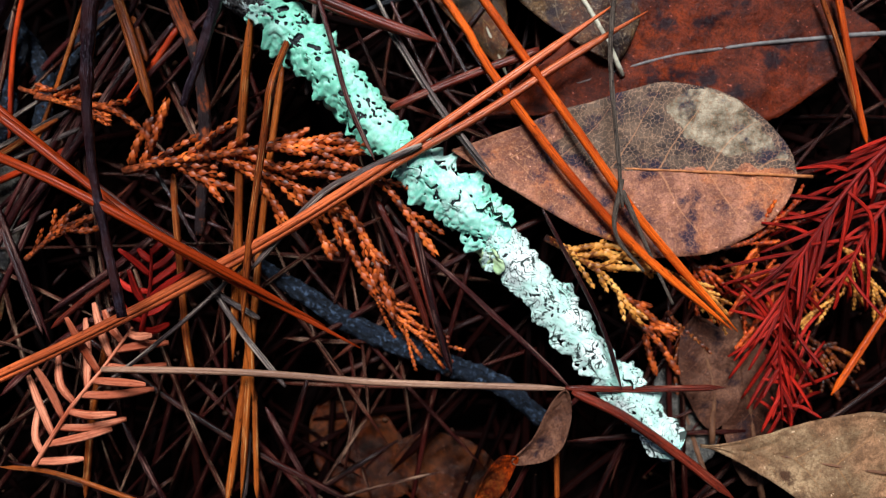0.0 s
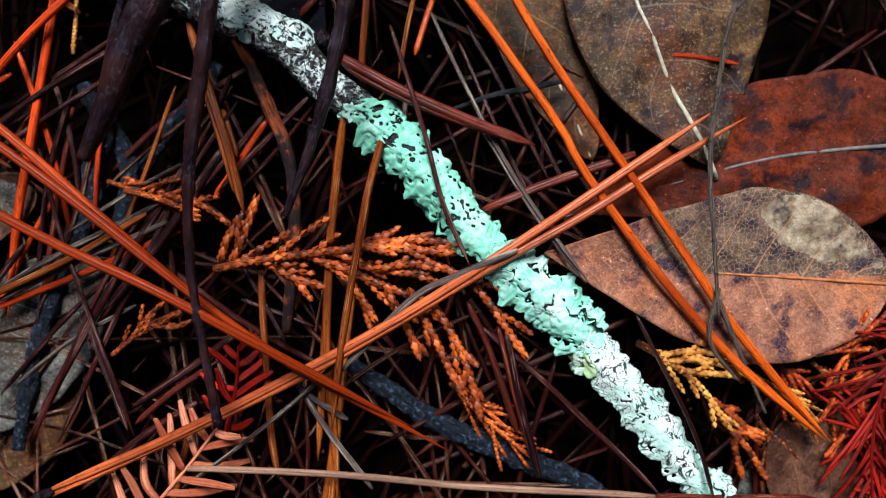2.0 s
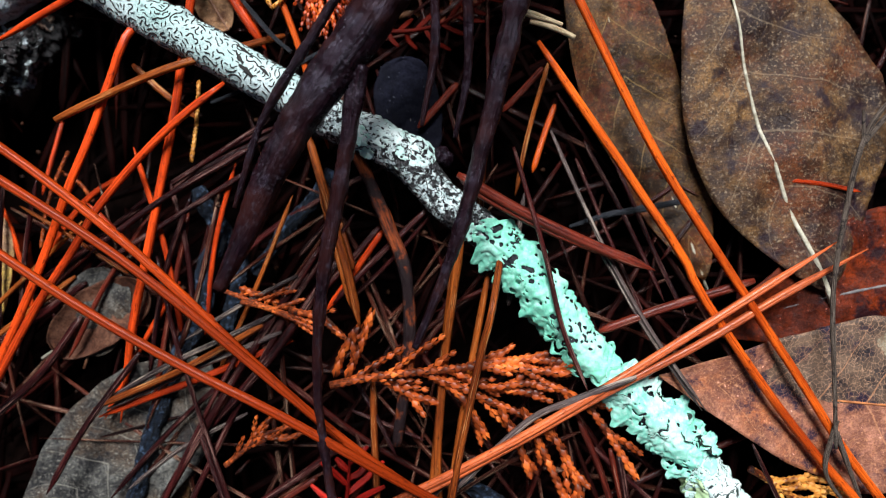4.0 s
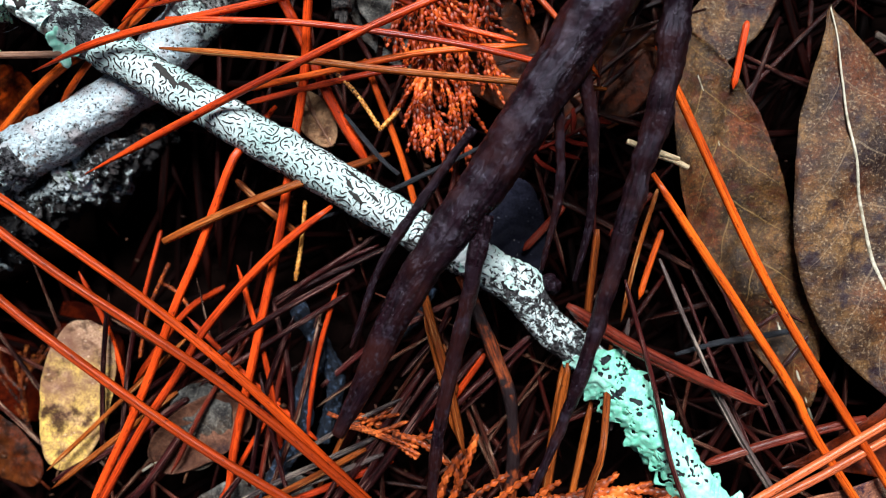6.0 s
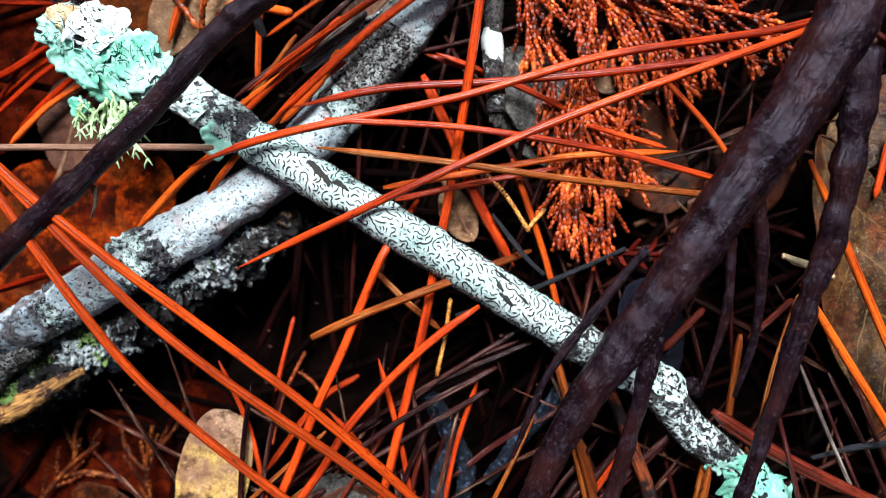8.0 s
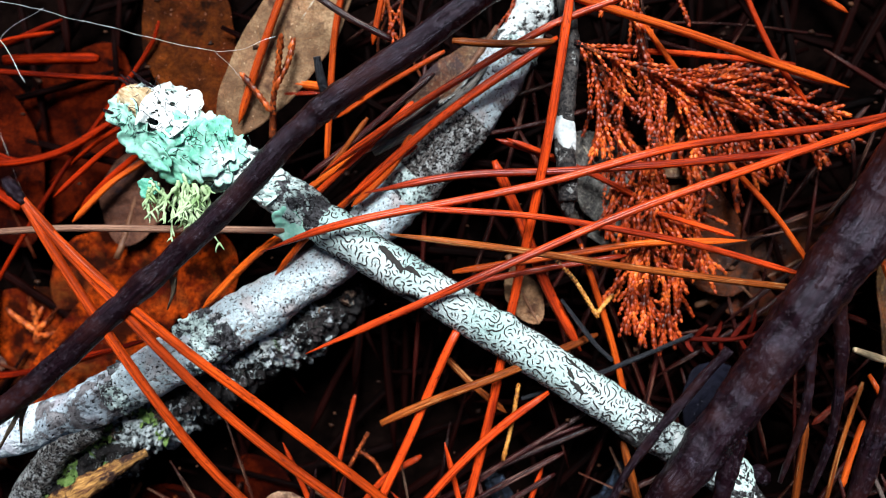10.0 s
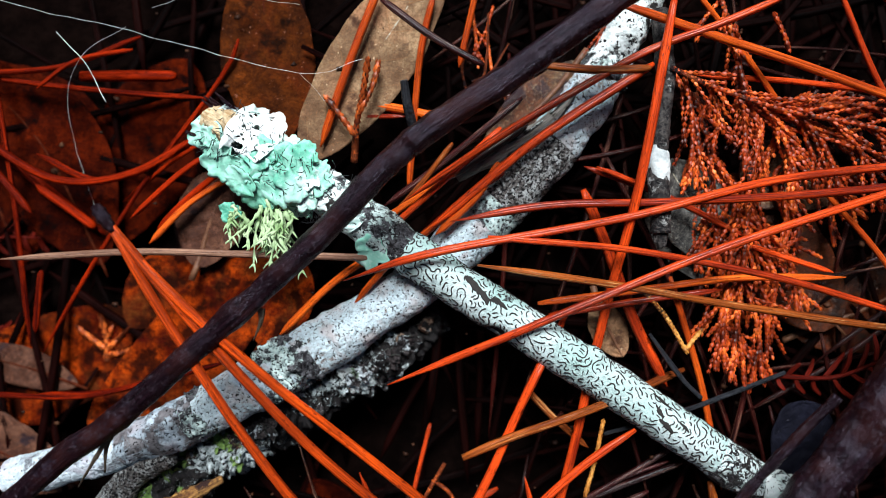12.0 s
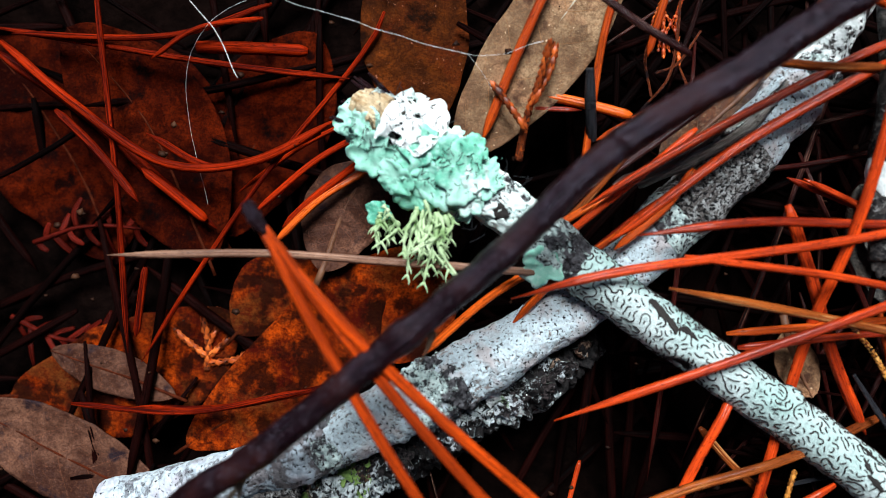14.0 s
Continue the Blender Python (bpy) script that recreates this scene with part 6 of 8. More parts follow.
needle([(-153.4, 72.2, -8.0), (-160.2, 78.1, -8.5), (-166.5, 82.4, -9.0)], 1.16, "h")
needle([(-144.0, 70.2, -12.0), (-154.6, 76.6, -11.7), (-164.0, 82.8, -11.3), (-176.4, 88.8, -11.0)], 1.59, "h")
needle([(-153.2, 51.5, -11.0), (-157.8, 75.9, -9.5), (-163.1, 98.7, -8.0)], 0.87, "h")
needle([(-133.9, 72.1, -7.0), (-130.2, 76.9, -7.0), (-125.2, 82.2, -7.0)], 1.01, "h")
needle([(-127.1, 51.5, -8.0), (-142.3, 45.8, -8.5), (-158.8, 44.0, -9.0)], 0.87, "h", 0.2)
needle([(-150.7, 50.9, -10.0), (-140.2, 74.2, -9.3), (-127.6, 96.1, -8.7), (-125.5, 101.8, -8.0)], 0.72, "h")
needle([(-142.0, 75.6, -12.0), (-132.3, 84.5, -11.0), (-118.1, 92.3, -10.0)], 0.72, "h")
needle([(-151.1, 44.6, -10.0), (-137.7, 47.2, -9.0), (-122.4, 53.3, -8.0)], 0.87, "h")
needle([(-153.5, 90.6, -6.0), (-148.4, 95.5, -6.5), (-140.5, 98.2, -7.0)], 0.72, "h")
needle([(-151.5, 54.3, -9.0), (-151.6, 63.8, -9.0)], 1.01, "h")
needle([(-41.3, 19.0, -0.5), (-43.8, 27.4, -1.0), (-46.2, 34.2, -1.5), (-48.1, 39.9, -2.0), (-50.4, 46.4, -2.5)], 1.30, "b")
needle([(-27.6, -22.3, -2.5), (-28.4, -12.5, -2.5), (-29.1, -5.8, -2.1), (-29.6, 2.4, -1.7), (-29.3, 13.8, -1.3), (-28.4, 23.5, -0.9), (-27.5, 33.1, -0.5)], 1.30, "b")
needle([(-29.7, -36.8, -3.0), (-27.2, -3.2, -3.0), (-23.5, 27.4, -3.0)], 1.08, "b")
needle([(-30.5, -16.3, -2.0), (-29.2, 16.5, -2.0), (-27.6, 34.5, -2.0)], 1.23, "b")
needle([(-36.0, -19.0, -2.0), (-37.3, -12.6, -2.2), (-38.4, -1.3, -2.3), (-39.3, 10.9, -2.5)], 1.08, "b", 0.5)
needle([(-31.8, -38.0, -3.0), (-29.3, -21.5, -3.0), (-28.1, -9.9, -3.0)], 1.16, "b")
needle([(-27.3, -36.8, -3.0), (-27.9, -20.8, -4.0)], 0.87, "b")
needle([(-29.6, -37.2, -4.0), (-28.8, -26.7, -4.0)], 1.01, "g")
needle([(-42.6, 21.1, -1.6), (-45.0, 28.4, -2.0), (-48.1, 37.9, -2.5)], 1.01, "b")
needle([(-53.0, -37.2, -4.0), (-52.0, -23.5, -4.5), (-50.2, -13.4, -5.0)], 1.16, "b")
needle([(-22.5, -19.7, -0.3), (-28.6, -12.1, -0.7), (-33.6, -4.8, -1.0)], 0.87, "g", 0.5)
needle([(-26.1, -10.0, -0.2), (-31.0, -7.2, -0.6), (-34.4, -4.4, -1.0)], 0.87, "g", 0.5)
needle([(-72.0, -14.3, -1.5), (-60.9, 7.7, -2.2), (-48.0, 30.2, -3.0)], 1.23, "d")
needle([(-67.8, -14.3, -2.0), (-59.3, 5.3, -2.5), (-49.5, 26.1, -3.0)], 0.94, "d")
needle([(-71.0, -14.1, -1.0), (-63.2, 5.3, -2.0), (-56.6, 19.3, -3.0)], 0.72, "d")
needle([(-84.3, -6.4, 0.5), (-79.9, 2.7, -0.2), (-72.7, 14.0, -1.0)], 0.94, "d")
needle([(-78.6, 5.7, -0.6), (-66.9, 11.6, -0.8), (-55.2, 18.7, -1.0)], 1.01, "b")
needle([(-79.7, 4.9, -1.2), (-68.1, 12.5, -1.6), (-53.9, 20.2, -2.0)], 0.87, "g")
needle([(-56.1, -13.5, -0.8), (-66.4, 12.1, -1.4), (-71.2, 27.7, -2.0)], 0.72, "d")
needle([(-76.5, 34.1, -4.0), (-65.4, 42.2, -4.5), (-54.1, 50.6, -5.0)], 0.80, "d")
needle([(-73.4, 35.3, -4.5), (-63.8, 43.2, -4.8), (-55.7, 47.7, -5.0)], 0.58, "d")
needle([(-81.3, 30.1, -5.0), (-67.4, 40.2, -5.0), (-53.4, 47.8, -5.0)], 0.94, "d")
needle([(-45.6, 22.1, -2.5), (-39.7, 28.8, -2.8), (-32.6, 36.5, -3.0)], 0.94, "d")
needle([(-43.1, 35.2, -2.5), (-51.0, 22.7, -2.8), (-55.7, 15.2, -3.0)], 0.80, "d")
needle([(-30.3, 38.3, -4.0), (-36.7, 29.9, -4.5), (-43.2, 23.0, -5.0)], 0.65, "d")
needle([(-34.7, 48.1, -4.0), (-29.2, 54.9, -4.0)], 1.16, "k")
needle([(-22.4, 51.0, -4.0), (-16.9, 57.5, -3.0)], 1.01, "k")
needle([(-20.0, 38.9, -3.0), (-18.6, 47.6, -3.0), (-16.1, 58.3, -3.0)], 0.72, "b")
needle([(-28.0, -10.8, 2.0), (-27.1, -1.3, 2.6), (-25.8, 8.2, 3.2), (-24.2, 17.5, 3.9), (-23.1, 22.9, 4.5), (-21.0, 35.3, -4.0)], 1.08, "b")
needle([(-18.7, 39.5, -4.0), (-20.2, 22.9, -4.0)], 0.80, "g")
needle([(-35.4, 0.5, -2.0), (-39.0, 6.8, -2.5), (-43.3, 13.1, -3.0)], 0.72, "d")
needle([(-31.5, 2.8, -3.0), (-42.3, 6.6, -3.0)], 0.58, "d")
needle([(-1.9, -11.9, -1.0), (-6.2, -0.1, -1.5), (-9.6, 7.0, -2.0)], 1.01, "k")
needle([(-56.9, -11.6, -2.0), (-52.3, -7.5, -2.5), (-46.9, -3.4, -3.0)], 0.94, "k")
needle([(-90.0, 23.1, -5.0), (-82.9, 28.4, -5.5), (-74.9, 33.8, -6.0)], 0.80, "d")
needle([(-57.2, -12.2, -0.5), (-60.9, -4.0, -1.2), (-64.2, 3.4, -2.0)], 0.87, "d")
needle([(-57.9, -9.4, -3.0), (-50.3, -4.1, -3.5), (-43.0, 1.7, -4.0)], 1.16, "d")
needle([(-64.9, -21.5, -3.0), (-56.9, -14.1, -3.5), (-48.8, -8.7, -4.0)], 1.16, "d")
needle([(-63.2, 2.6, -3.0), (-57.7, 10.1, -3.5), (-53.0, 15.1, -4.0)], 1.01, "d")
needle([(-49.2, 21.6, -3.0), (-43.6, 28.4, -3.5), (-39.6, 33.5, -4.0)], 1.01, "d")
needle([(-51.3, 28.5, -4.0), (-46.3, 35.2, -4.0), (-44.6, 39.4, -4.0)], 0.87, "d")
needle([(-64.0, -31.4, -1.5), (-55.7, -32.3, -1.2), (-43.4, -36.3, -1.0)], 0.72, "b")
needle([(-47.6, -25.4, -4.0), (-43.0, -34.2, -4.0), (-40.5, -38.4, -4.0)], 0.87, "d")
needle([(-26.5, -23.6, -5.0), (-18.9, -37.5, -5.0)], 1.01, "d")
needle([(24.8, -19.5, 2.4), (21.7, -9.4, 2.0), (13.9, 5.6, 1.5)], 0.65, "d")
needle([(59.1, 19.5, -0.6), (57.2, 27.6, -0.8), (54.1, 37.4, -1.0)], 0.80, "b")
needle([(61.0, 14.7, -1.0), (59.0, 24.4, -1.0), (56.5, 37.4, -1.0)], 1.01, "o")
needle([(56.0, -21.2, -1.5), (61.1, -13.8, -1.8), (67.0, -4.8, -2.0)], 1.08, "o")
needle([(16.7, -37.2, -3.0), (16.7, -28.1, -3.0)], 0.87, "b")
needle([(45.3, 8.5, -5.0), (33.8, 17.1, -6.0)], 0.87, "r")
needle([(28.7, 41.5, -1.2), (23.0, 42.5, -1.3), (17.4, 42.8, -1.4)], 0.72, "r")
needle([(14.5, 69.2, -3.0), (25.9, 75.4, -3.0)], 1.01, "r")
needle([(-6.6, 73.0, -3.0), (-5.2, 82.7, -3.0)], 1.01, "r")
needle([(-17.7, 42.3, -3.0), (-16.6, 46.5, -3.5), (-14.8, 52.4, -4.0)], 0.94, "o")
needle([(-24.9, 29.0, -1.5), (-25.1, 39.6, -1.5), (-24.6, 51.9, -1.5)], 1.16, "b")
needle([(-42.9, 27.1, -2.0), (-45.4, 34.0, -3.0)], 1.01, "b")
needle([(-67.3, 48.3, -5.0), (-72.7, 52.1, -5.0), (-77.3, 55.9, -5.0)], 1.01, "b")
needle([(-91.9, 24.2, -7.0), (-85.2, 35.1, -7.5), (-79.2, 39.9, -8.0)], 1.01, "r")
needle([(-91.8, 36.1, -8.0), (-90.3, 47.6, -10.0)], 0.72, "r")
needle([(-95.2, 2.2, -2.0), (-87.8, 9.9, -3.0), (-82.8, 18.4, -4.0)], 1.30, "d")
needle([(-101.3, 9.9, -3.0), (-91.7, 16.2, -3.5), (-82.2, 23.4, -4.0)], 1.30, "d")
needle([(-100.6, 9.4, -2.0), (-93.1, 16.3, -3.0), (-83.9, 24.2, -4.0)], 0.87, "b")
needle([(-78.6, 3.4, -4.0), (-74.3, 13.7, -4.5), (-69.0, 24.1, -5.0)], 0.87, "r")
needle([(-61.1, 4.7, -1.5), (-53.6, 14.9, -2.2), (-45.4, 28.4, -3.0)], 1.45, "d")
needle([(-46.6, 20.9, -3.0), (-39.1, 32.8, -4.0)], 1.01, "r")
needle([(-78.8, 4.0, -2.5), (-65.9, 9.7, -3.0), (-51.4, 16.3, -3.5)], 1.08, "r")
needle([(-77.6, 5.2, -1.6), (-65.7, 11.6, -2.0), (-52.9, 17.7, -2.5)], 0.87, "g")
needle([(-137.6, 73.2, -6.0), (-131.2, 81.0, -7.0), (-125.2, 86.0, -8.0)], 0.87, "h")
needle([(-134.4, 70.0, -6.0), (-129.7, 76.5, -7.0), (-124.2, 81.4, -8.0)], 1.01, "o")
needle([(-153.7, 81.2, -8.0), (-143.4, 78.5, -8.5), (-131.5, 85.1, -9.0)], 1.01, "h")
needle([(-154.5, 76.6, -10.0), (-150.2, 74.0, -10.5), (-145.3, 71.0, -11.0)], 1.45, "h")
needle([(-99.1, 76.1, -1.8), (-92.7, 83.5, -1.5), (-85.5, 91.9, -1.2)], 1.01, "r")
needle([(-100.5, 77.3, -2.6), (-93.5, 83.1, -2.1), (-86.4, 88.7, -1.6)], 0.94, "o")
needle([(-95.8, 74.6, -2.2), (-90.0, 80.9, -2.0), (-84.2, 85.9, -1.8)], 0.87, "r")
needle([(-101.9, 74.3, -3.2), (-96.6, 81.4, -2.9), (-91.8, 89.2, -2.6)], 0.87, "b")
needle([(-100.5, 79.4, -3.4), (-91.6, 87.7, -3.0), (-82.9, 96.7, -2.6)], 1.01, "d")
needle([(-96.7, 88.9, -4.0), (-89.9, 94.4, -3.5), (-81.7, 100.1, -3.0)], 0.80, "o")
needle([(-76.0, 43.4, -3.5), (-71.2, 29.5, -4.2), (-68.1, 16.0, -5.0)], 0.87, "r")
needle([(-83.2, 35.4, -4.0), (-74.6, 27.5, -4.5), (-63.2, 18.1, -5.0)], 0.80, "r")
needle([(-67.2, 36.6, -3.0), (-70.9, 24.5, -4.0), (-72.9, 10.6, -5.0)], 0.87, "d")
needle([(-61.1, 41.8, -4.0), (-63.8, 29.9, -4.5), (-64.8, 16.3, -5.0)], 0.80, "r")
needle([(-52.5, 37.5, -3.5), (-56.8, 25.4, -4.2), (-62.7, 10.5, -5.0)], 0.72, "b")
needle([(-99.5, 41.0, -4.0), (-94.2, 31.2, -4.5), (-90.3, 17.9, -5.0)], 0.80, "r")
needle([(-94.2, 38.1, -2.5), (-94.5, 27.3, -2.8), (-94.2, 15.7, -3.0)], 0.80, "d")
needle([(-101.8, 11.6, -2.4), (-91.1, 23.3, -2.7), (-82.7, 32.3, -3.0)], 0.72, "b")
needle([(-91.5, 34.1, -2.0), (-83.9, 30.0, -2.2), (-75.5, 25.1, -2.5)], 0.58, "b")
needle([(-89.7, 38.4, -3.0), (-91.3, 26.6, -3.5), (-91.8, 12.1, -4.0)], 0.80, "d")
needle([(-81.1, 27.4, -1.5), (-70.4, 36.2, -2.0), (-58.7, 44.0, -2.5)], 0.94, "d")
needle([(-80.4, 25.6, -2.5), (-69.5, 33.3, -3.0), (-59.4, 40.5, -3.5)], 0.87, "d")
needle([(-83.9, 12.3, -3.0), (-79.7, 22.4, -3.5), (-73.9, 32.8, -4.0)], 0.80, "k")
needle([(-71.0, 39.6, -4.0), (-67.8, 28.1, -4.5), (-66.1, 14.6, -5.0)], 0.87, "d")
needle([(-66.5, 15.9, -1.5), (-58.7, 21.3, -1.8), (-50.9, 25.9, -2.0)], 0.65, "g")
needle([(-72.7, -3.2, -4.0), (-70.8, 14.2, -4.5), (-68.1, 34.3, -5.0)], 0.87, "k")
needle([(-76.9, -8.0, -3.0), (-67.6, 3.6, -3.5), (-56.5, 14.5, -4.0)], 0.80, "d")
needle([(-73.9, -6.1, -2.0), (-66.2, 0.5, -2.5), (-57.5, 5.5, -3.0)], 0.65, "g")
stick("red_twig", [(-43.4, 44.2, -2.5), (-40.8, 39.3, -2.0), (-38.1, 33.6, -1.5), (-35.4, 27.3, -1.0), (-34.3, 16.8, -1.4), (-35.5, 2.0, -2.4)], [0.8, 1.05, 0.85, 0.95, 0.75], RED_TWIG, "dark red twig with peeling bark, forking off the lichen twig")
stick("slate_twig", [(-27.6, -2.5, -6.0), (-15.7, -10.2, -6.2), (-2.1, -16.4, -6.5), (8.3, -20.6, -6.8), (15.2, -25.8, -7.0)], [1.0, 1.6, 1.7, 1.6, 1.3], SLATE_TWIG, "blue-grey rough twig lying deep in the litter")
stick("slate_twig", [(-74.8, -16.1, -4.0), (-73.0, -3.0, -4.5), (-69.5, 10.4, -5.0), (-65.8, 18.9, -5.5), (-65.4, 26.5, -6.0), (-64.1, 31.6, -6.5), (-67.5, 38.0, -7.0)], [1.0, 1.3, 1.4, 1.2], SLATE_TWIG, "blue-black crooked twig half under the needles")
stick("slate_twig", [(-68.5, 37.4, -9.0), (-61.7, 26.4, -9.0), (-63.0, 16.7, -9.0)], [1.3, 1.6, 1.3, 1.0], SLATE_TWIG, "blue-black twig deep under the needles")
stick("slate_twig", [(-58.4, 25.5, -7.0), (-53.8, 32.8, -7.3), (-49.9, 37.4, -7.7), (-47.6, 41.8, -8.0)], [0.9, 1.2, 1.0], SLATE_TWIG, "thin blue-black twig deep in the litter")
stick("black_twig", [(-12.0, 34.7, -3.0), (-6.4, 36.7, -3.0), (-2.3, 37.6, -3.0), (4.3, 39.2, -3.0)], [0.3, 0.45, 0.5, 0.45], BLACK_TWIG, "thin black twig lying under the needles")
stick("black_twig", [(-99.4, 96.5, 0.5), (-98.5, 93.1, -1.0), (-97.0, 89.0, -4.0)], [0.55, 0.7, 0.6], BLACK_TWIG, "short black twig standing out of the litter")
stick("black_twig", [(-65.3, 50.6, -4.6), (-55.2, 55.2, -3.8), (-41.6, 62.7, -3.0)], [0.25, 0.36, 0.32], BLACK_TWIG, "thin grey-black twig under the cedar spray")
stick("black_twig", [(-53.2, 57.9, -2.0), (-56.3, 60.4, -2.0), (-61.4, 65.9, -2.0)], [0.3, 0.42, 0.25], BLACK_TWIG, "short black twig over orange needles")
stick("grey_stalk", [(24.9, 5.8, 2.4), (24.2, 12.8, 2.8), (23.0, 26.7, 3.3), (23.8, 37.4, 3.7), (25.5, 47.4, 4.1), (28.9, 53.5, 4.6), (35.3, 57.3, 5.0)], [0.25, 0.34, 0.38, 0.34], GREY_STALK, "thin grey dry stalk forking at its end", side=[([(25.6, 47.4, 4.0), (29.9, 52.5, 4.2), (36.5, 55.7, 4.4)], [0.42, 0.3]), ([(25.7, 47.8, 4.0), (25.3, 51.9, 4.3)], [0.32, 0.2]), ([(24.8, 9.7, 2.4), (24.1, 2.4, 1.6), (28.4, -3.2, 0.6)], [0.4, 0.35, 0.2]), ([(24.9, 8.1, 2.3), (28.7, 0.1, 1.2), (32.5, -7.8, 0.6)], [0.4, 0.3, 0.2])])
stick("wood_splinter", [(-22.8, 63.5, 5.0), (-19.7, 62.8, 4.0), (-15.3, 61.9, 3.0)], [0.45, 0.55, 0.3], CUT_WOOD, "small pale splinter of wood with a frayed end", "splinter")
stick("wood_splinter", [(-19.5, 62.8, 1.0), (-16.3, 62.3, 0.5), (-13.0, 61.2, 0.0)], [0.3, 0.45, 0.4], CUT_WOOD, "small pale twisted splinter of wood", "splinter")
stick("grey_stalk", [(11.8, 81.2, -1.0), (16.7, 78.7, -1.0), (24.6, 75.6, -1.0)], [0.5, 0.8, 0.6], GREY_STALK, "grey woody stalk with a papery crust")
leaf([(6.0, 85.5, -2.6), (8.1, 74.3, -2.5), (10.8, 61.5, -2.4), (15.9, 45.2, -2.3), (25.2, 27.0, -2.2)], 10.6, "brown", "large brown mottled leaf with a white midrib", vein=VEIN_PALE, vein_w=0.4, seed=2.0, wavy=1.3, sharp=1.35, cup=-0.12, lop=1.95, quilt=0.4, skew=0.35)
leaf([(-15.0, 81.6, -3.5), (-9.3, 70.7, -4.1), (-4.1, 56.3, -4.8), (2.7, 41.8, -5.4), (8.9, 27.9, -6.0)], 7.7, "olive", "olive-brown curled leaf under orange needles", vein=VEIN_PALE, vein_w=0.22, seed=5.0, curl=1.0, wavy=1.2)
leaf([(4.5, 19.4, -2.6), (17.8, 23.8, -2.5), (34.3, 28.4, -2.4), (49.0, 30.3, -2.3), (63.8, 31.3, -2.2)], 12.6, "rust", "rust-red glossy leaf with a grey midrib", vein=VEIN_GREY, vein_w=0.4, seed=8.0, sharp=1.5, skew=0.45, wavy=1.0)
leaf([(1.3, 14.1, -0.2), (13.4, 12.7, -0.5), (25.6, 11.7, -0.7), (38.6, 11.1, -1.0), (51.1, 10.5, -1.2)], 13.3, "pink", "pinkish-brown leaf with dark blotches and a decayed patch", vein=VEIN_ORANGE, vein_w=0.26, seed=11.0, skew=0.7)
leaf([(36.8, -28.1, -0.2), (49.6, -29.9, -0.1), (63.0, -32.1, 0.1), (81.6, -34.5, 0.2)], 9.0, "tan", "dry tan leaf with a reddish midrib", vein=VEIN_BROWN, vein_w=0.4, seed=13.0, sharp=1.9, skew=0.3, wavy=1.2, quilt=0.35)
leaf([(17.3, -19.8, 0.2), (16.2, -24.1, -0.2), (14.2, -28.2, -0.6), (9.8, -30.6, -1.0)], 2.1, "umber", "small pink curled leaf on a twig", vein=VEIN_BROWN, vein_w=0.25, seed=14.0, curl=1.4)
leaf([(10.6, -29.5, -0.6), (7.8, -32.4, -1.0), (4.6, -39.1, -1.5)], 1.8, "amber", "curled orange leaf remnant", vein=VEIN_BROWN, vein_w=0.3, seed=15.0, curl=1.4)
leaf([(-63.9, 12.2, -5.5), (-71.5, 3.6, -5.2), (-79.8, -4.9, -4.8), (-90.1, -13.5, -4.5)], 10.4, "grey", "grey weathered leaf partly under needles", vein=VEIN_PALE, vein_w=0.22, seed=17.0)
leaf([(-67.4, -3.4, -7.0), (-77.2, -13.9, -6.8), (-86.9, -24.3, -6.5)], 7.2, "olive", "brown leaf beneath a grey leaf", seed=18.0)
leaf([(-79.8, 25.5, -4.5), (-80.6, 20.1, -4.8), (-82.1, 12.5, -5.0)], 5.0, "grey", "small grey leaf fragment in the litter", vein=VEIN_BROWN, vein_w=0.2, seed=19.0, sharp=0.6)
leaf([(-97.6, 33.8, -4.2), (-98.6, 26.7, -4.3), (-99.6, 19.0, -4.5), (-101.3, 11.2, -4.6)], 5.6, "yellow", "yellowish blotched leaf deep in the litter", vein_w=0.15, seed=21.0, sharp=0.6)
leaf([(-73.3, 22.6, -4.5), (-79.8, 18.7, -4.8), (-87.2, 13.0, -5.0)], 4.7, "umber", "grey-brown shrivelled leaf among needles", vein=VEIN_PALE, vein_w=0.2, seed=22.0, sharp=0.6, curl=1.2)
leaf([(-37.3, 58.7, -5.0), (-36.5, 52.1, -5.2), (-33.9, 43.0, -5.5)], 5.0, "slate", "dark slate-coloured leaf behind the twig", vein=VEIN_GREY, vein_w=0.2, seed=23.0, sharp=0.55)
leaf([(-113.0, 84.3, -4.2), (-106.8, 96.2, -4.3), (-101.3, 106.8, -4.5), (-95.9, 117.3, -4.6)], 6.3, "tan", "dry tan leaf lying over the litter", vein=VEIN_PALE, vein_w=0.3, seed=25.0)
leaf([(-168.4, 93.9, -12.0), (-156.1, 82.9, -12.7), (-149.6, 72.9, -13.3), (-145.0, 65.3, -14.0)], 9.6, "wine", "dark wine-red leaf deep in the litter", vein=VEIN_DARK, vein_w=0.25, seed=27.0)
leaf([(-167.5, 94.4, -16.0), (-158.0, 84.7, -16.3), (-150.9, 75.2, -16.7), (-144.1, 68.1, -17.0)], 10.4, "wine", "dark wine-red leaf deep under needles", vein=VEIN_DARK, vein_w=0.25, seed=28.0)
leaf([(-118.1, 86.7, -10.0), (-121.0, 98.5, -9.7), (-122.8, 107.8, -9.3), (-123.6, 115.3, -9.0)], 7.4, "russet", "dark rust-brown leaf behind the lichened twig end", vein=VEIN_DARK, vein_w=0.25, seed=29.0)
leaf([(-116.4, 72.0, -12.0), (-124.1, 61.3, -12.3), (-133.4, 49.4, -12.7), (-143.9, 39.4, -13.0)], 7.2, "amber", "bright amber leaf lying deep in the hollow", vein=VEIN_DARK, vein_w=0.25, seed=30.0)
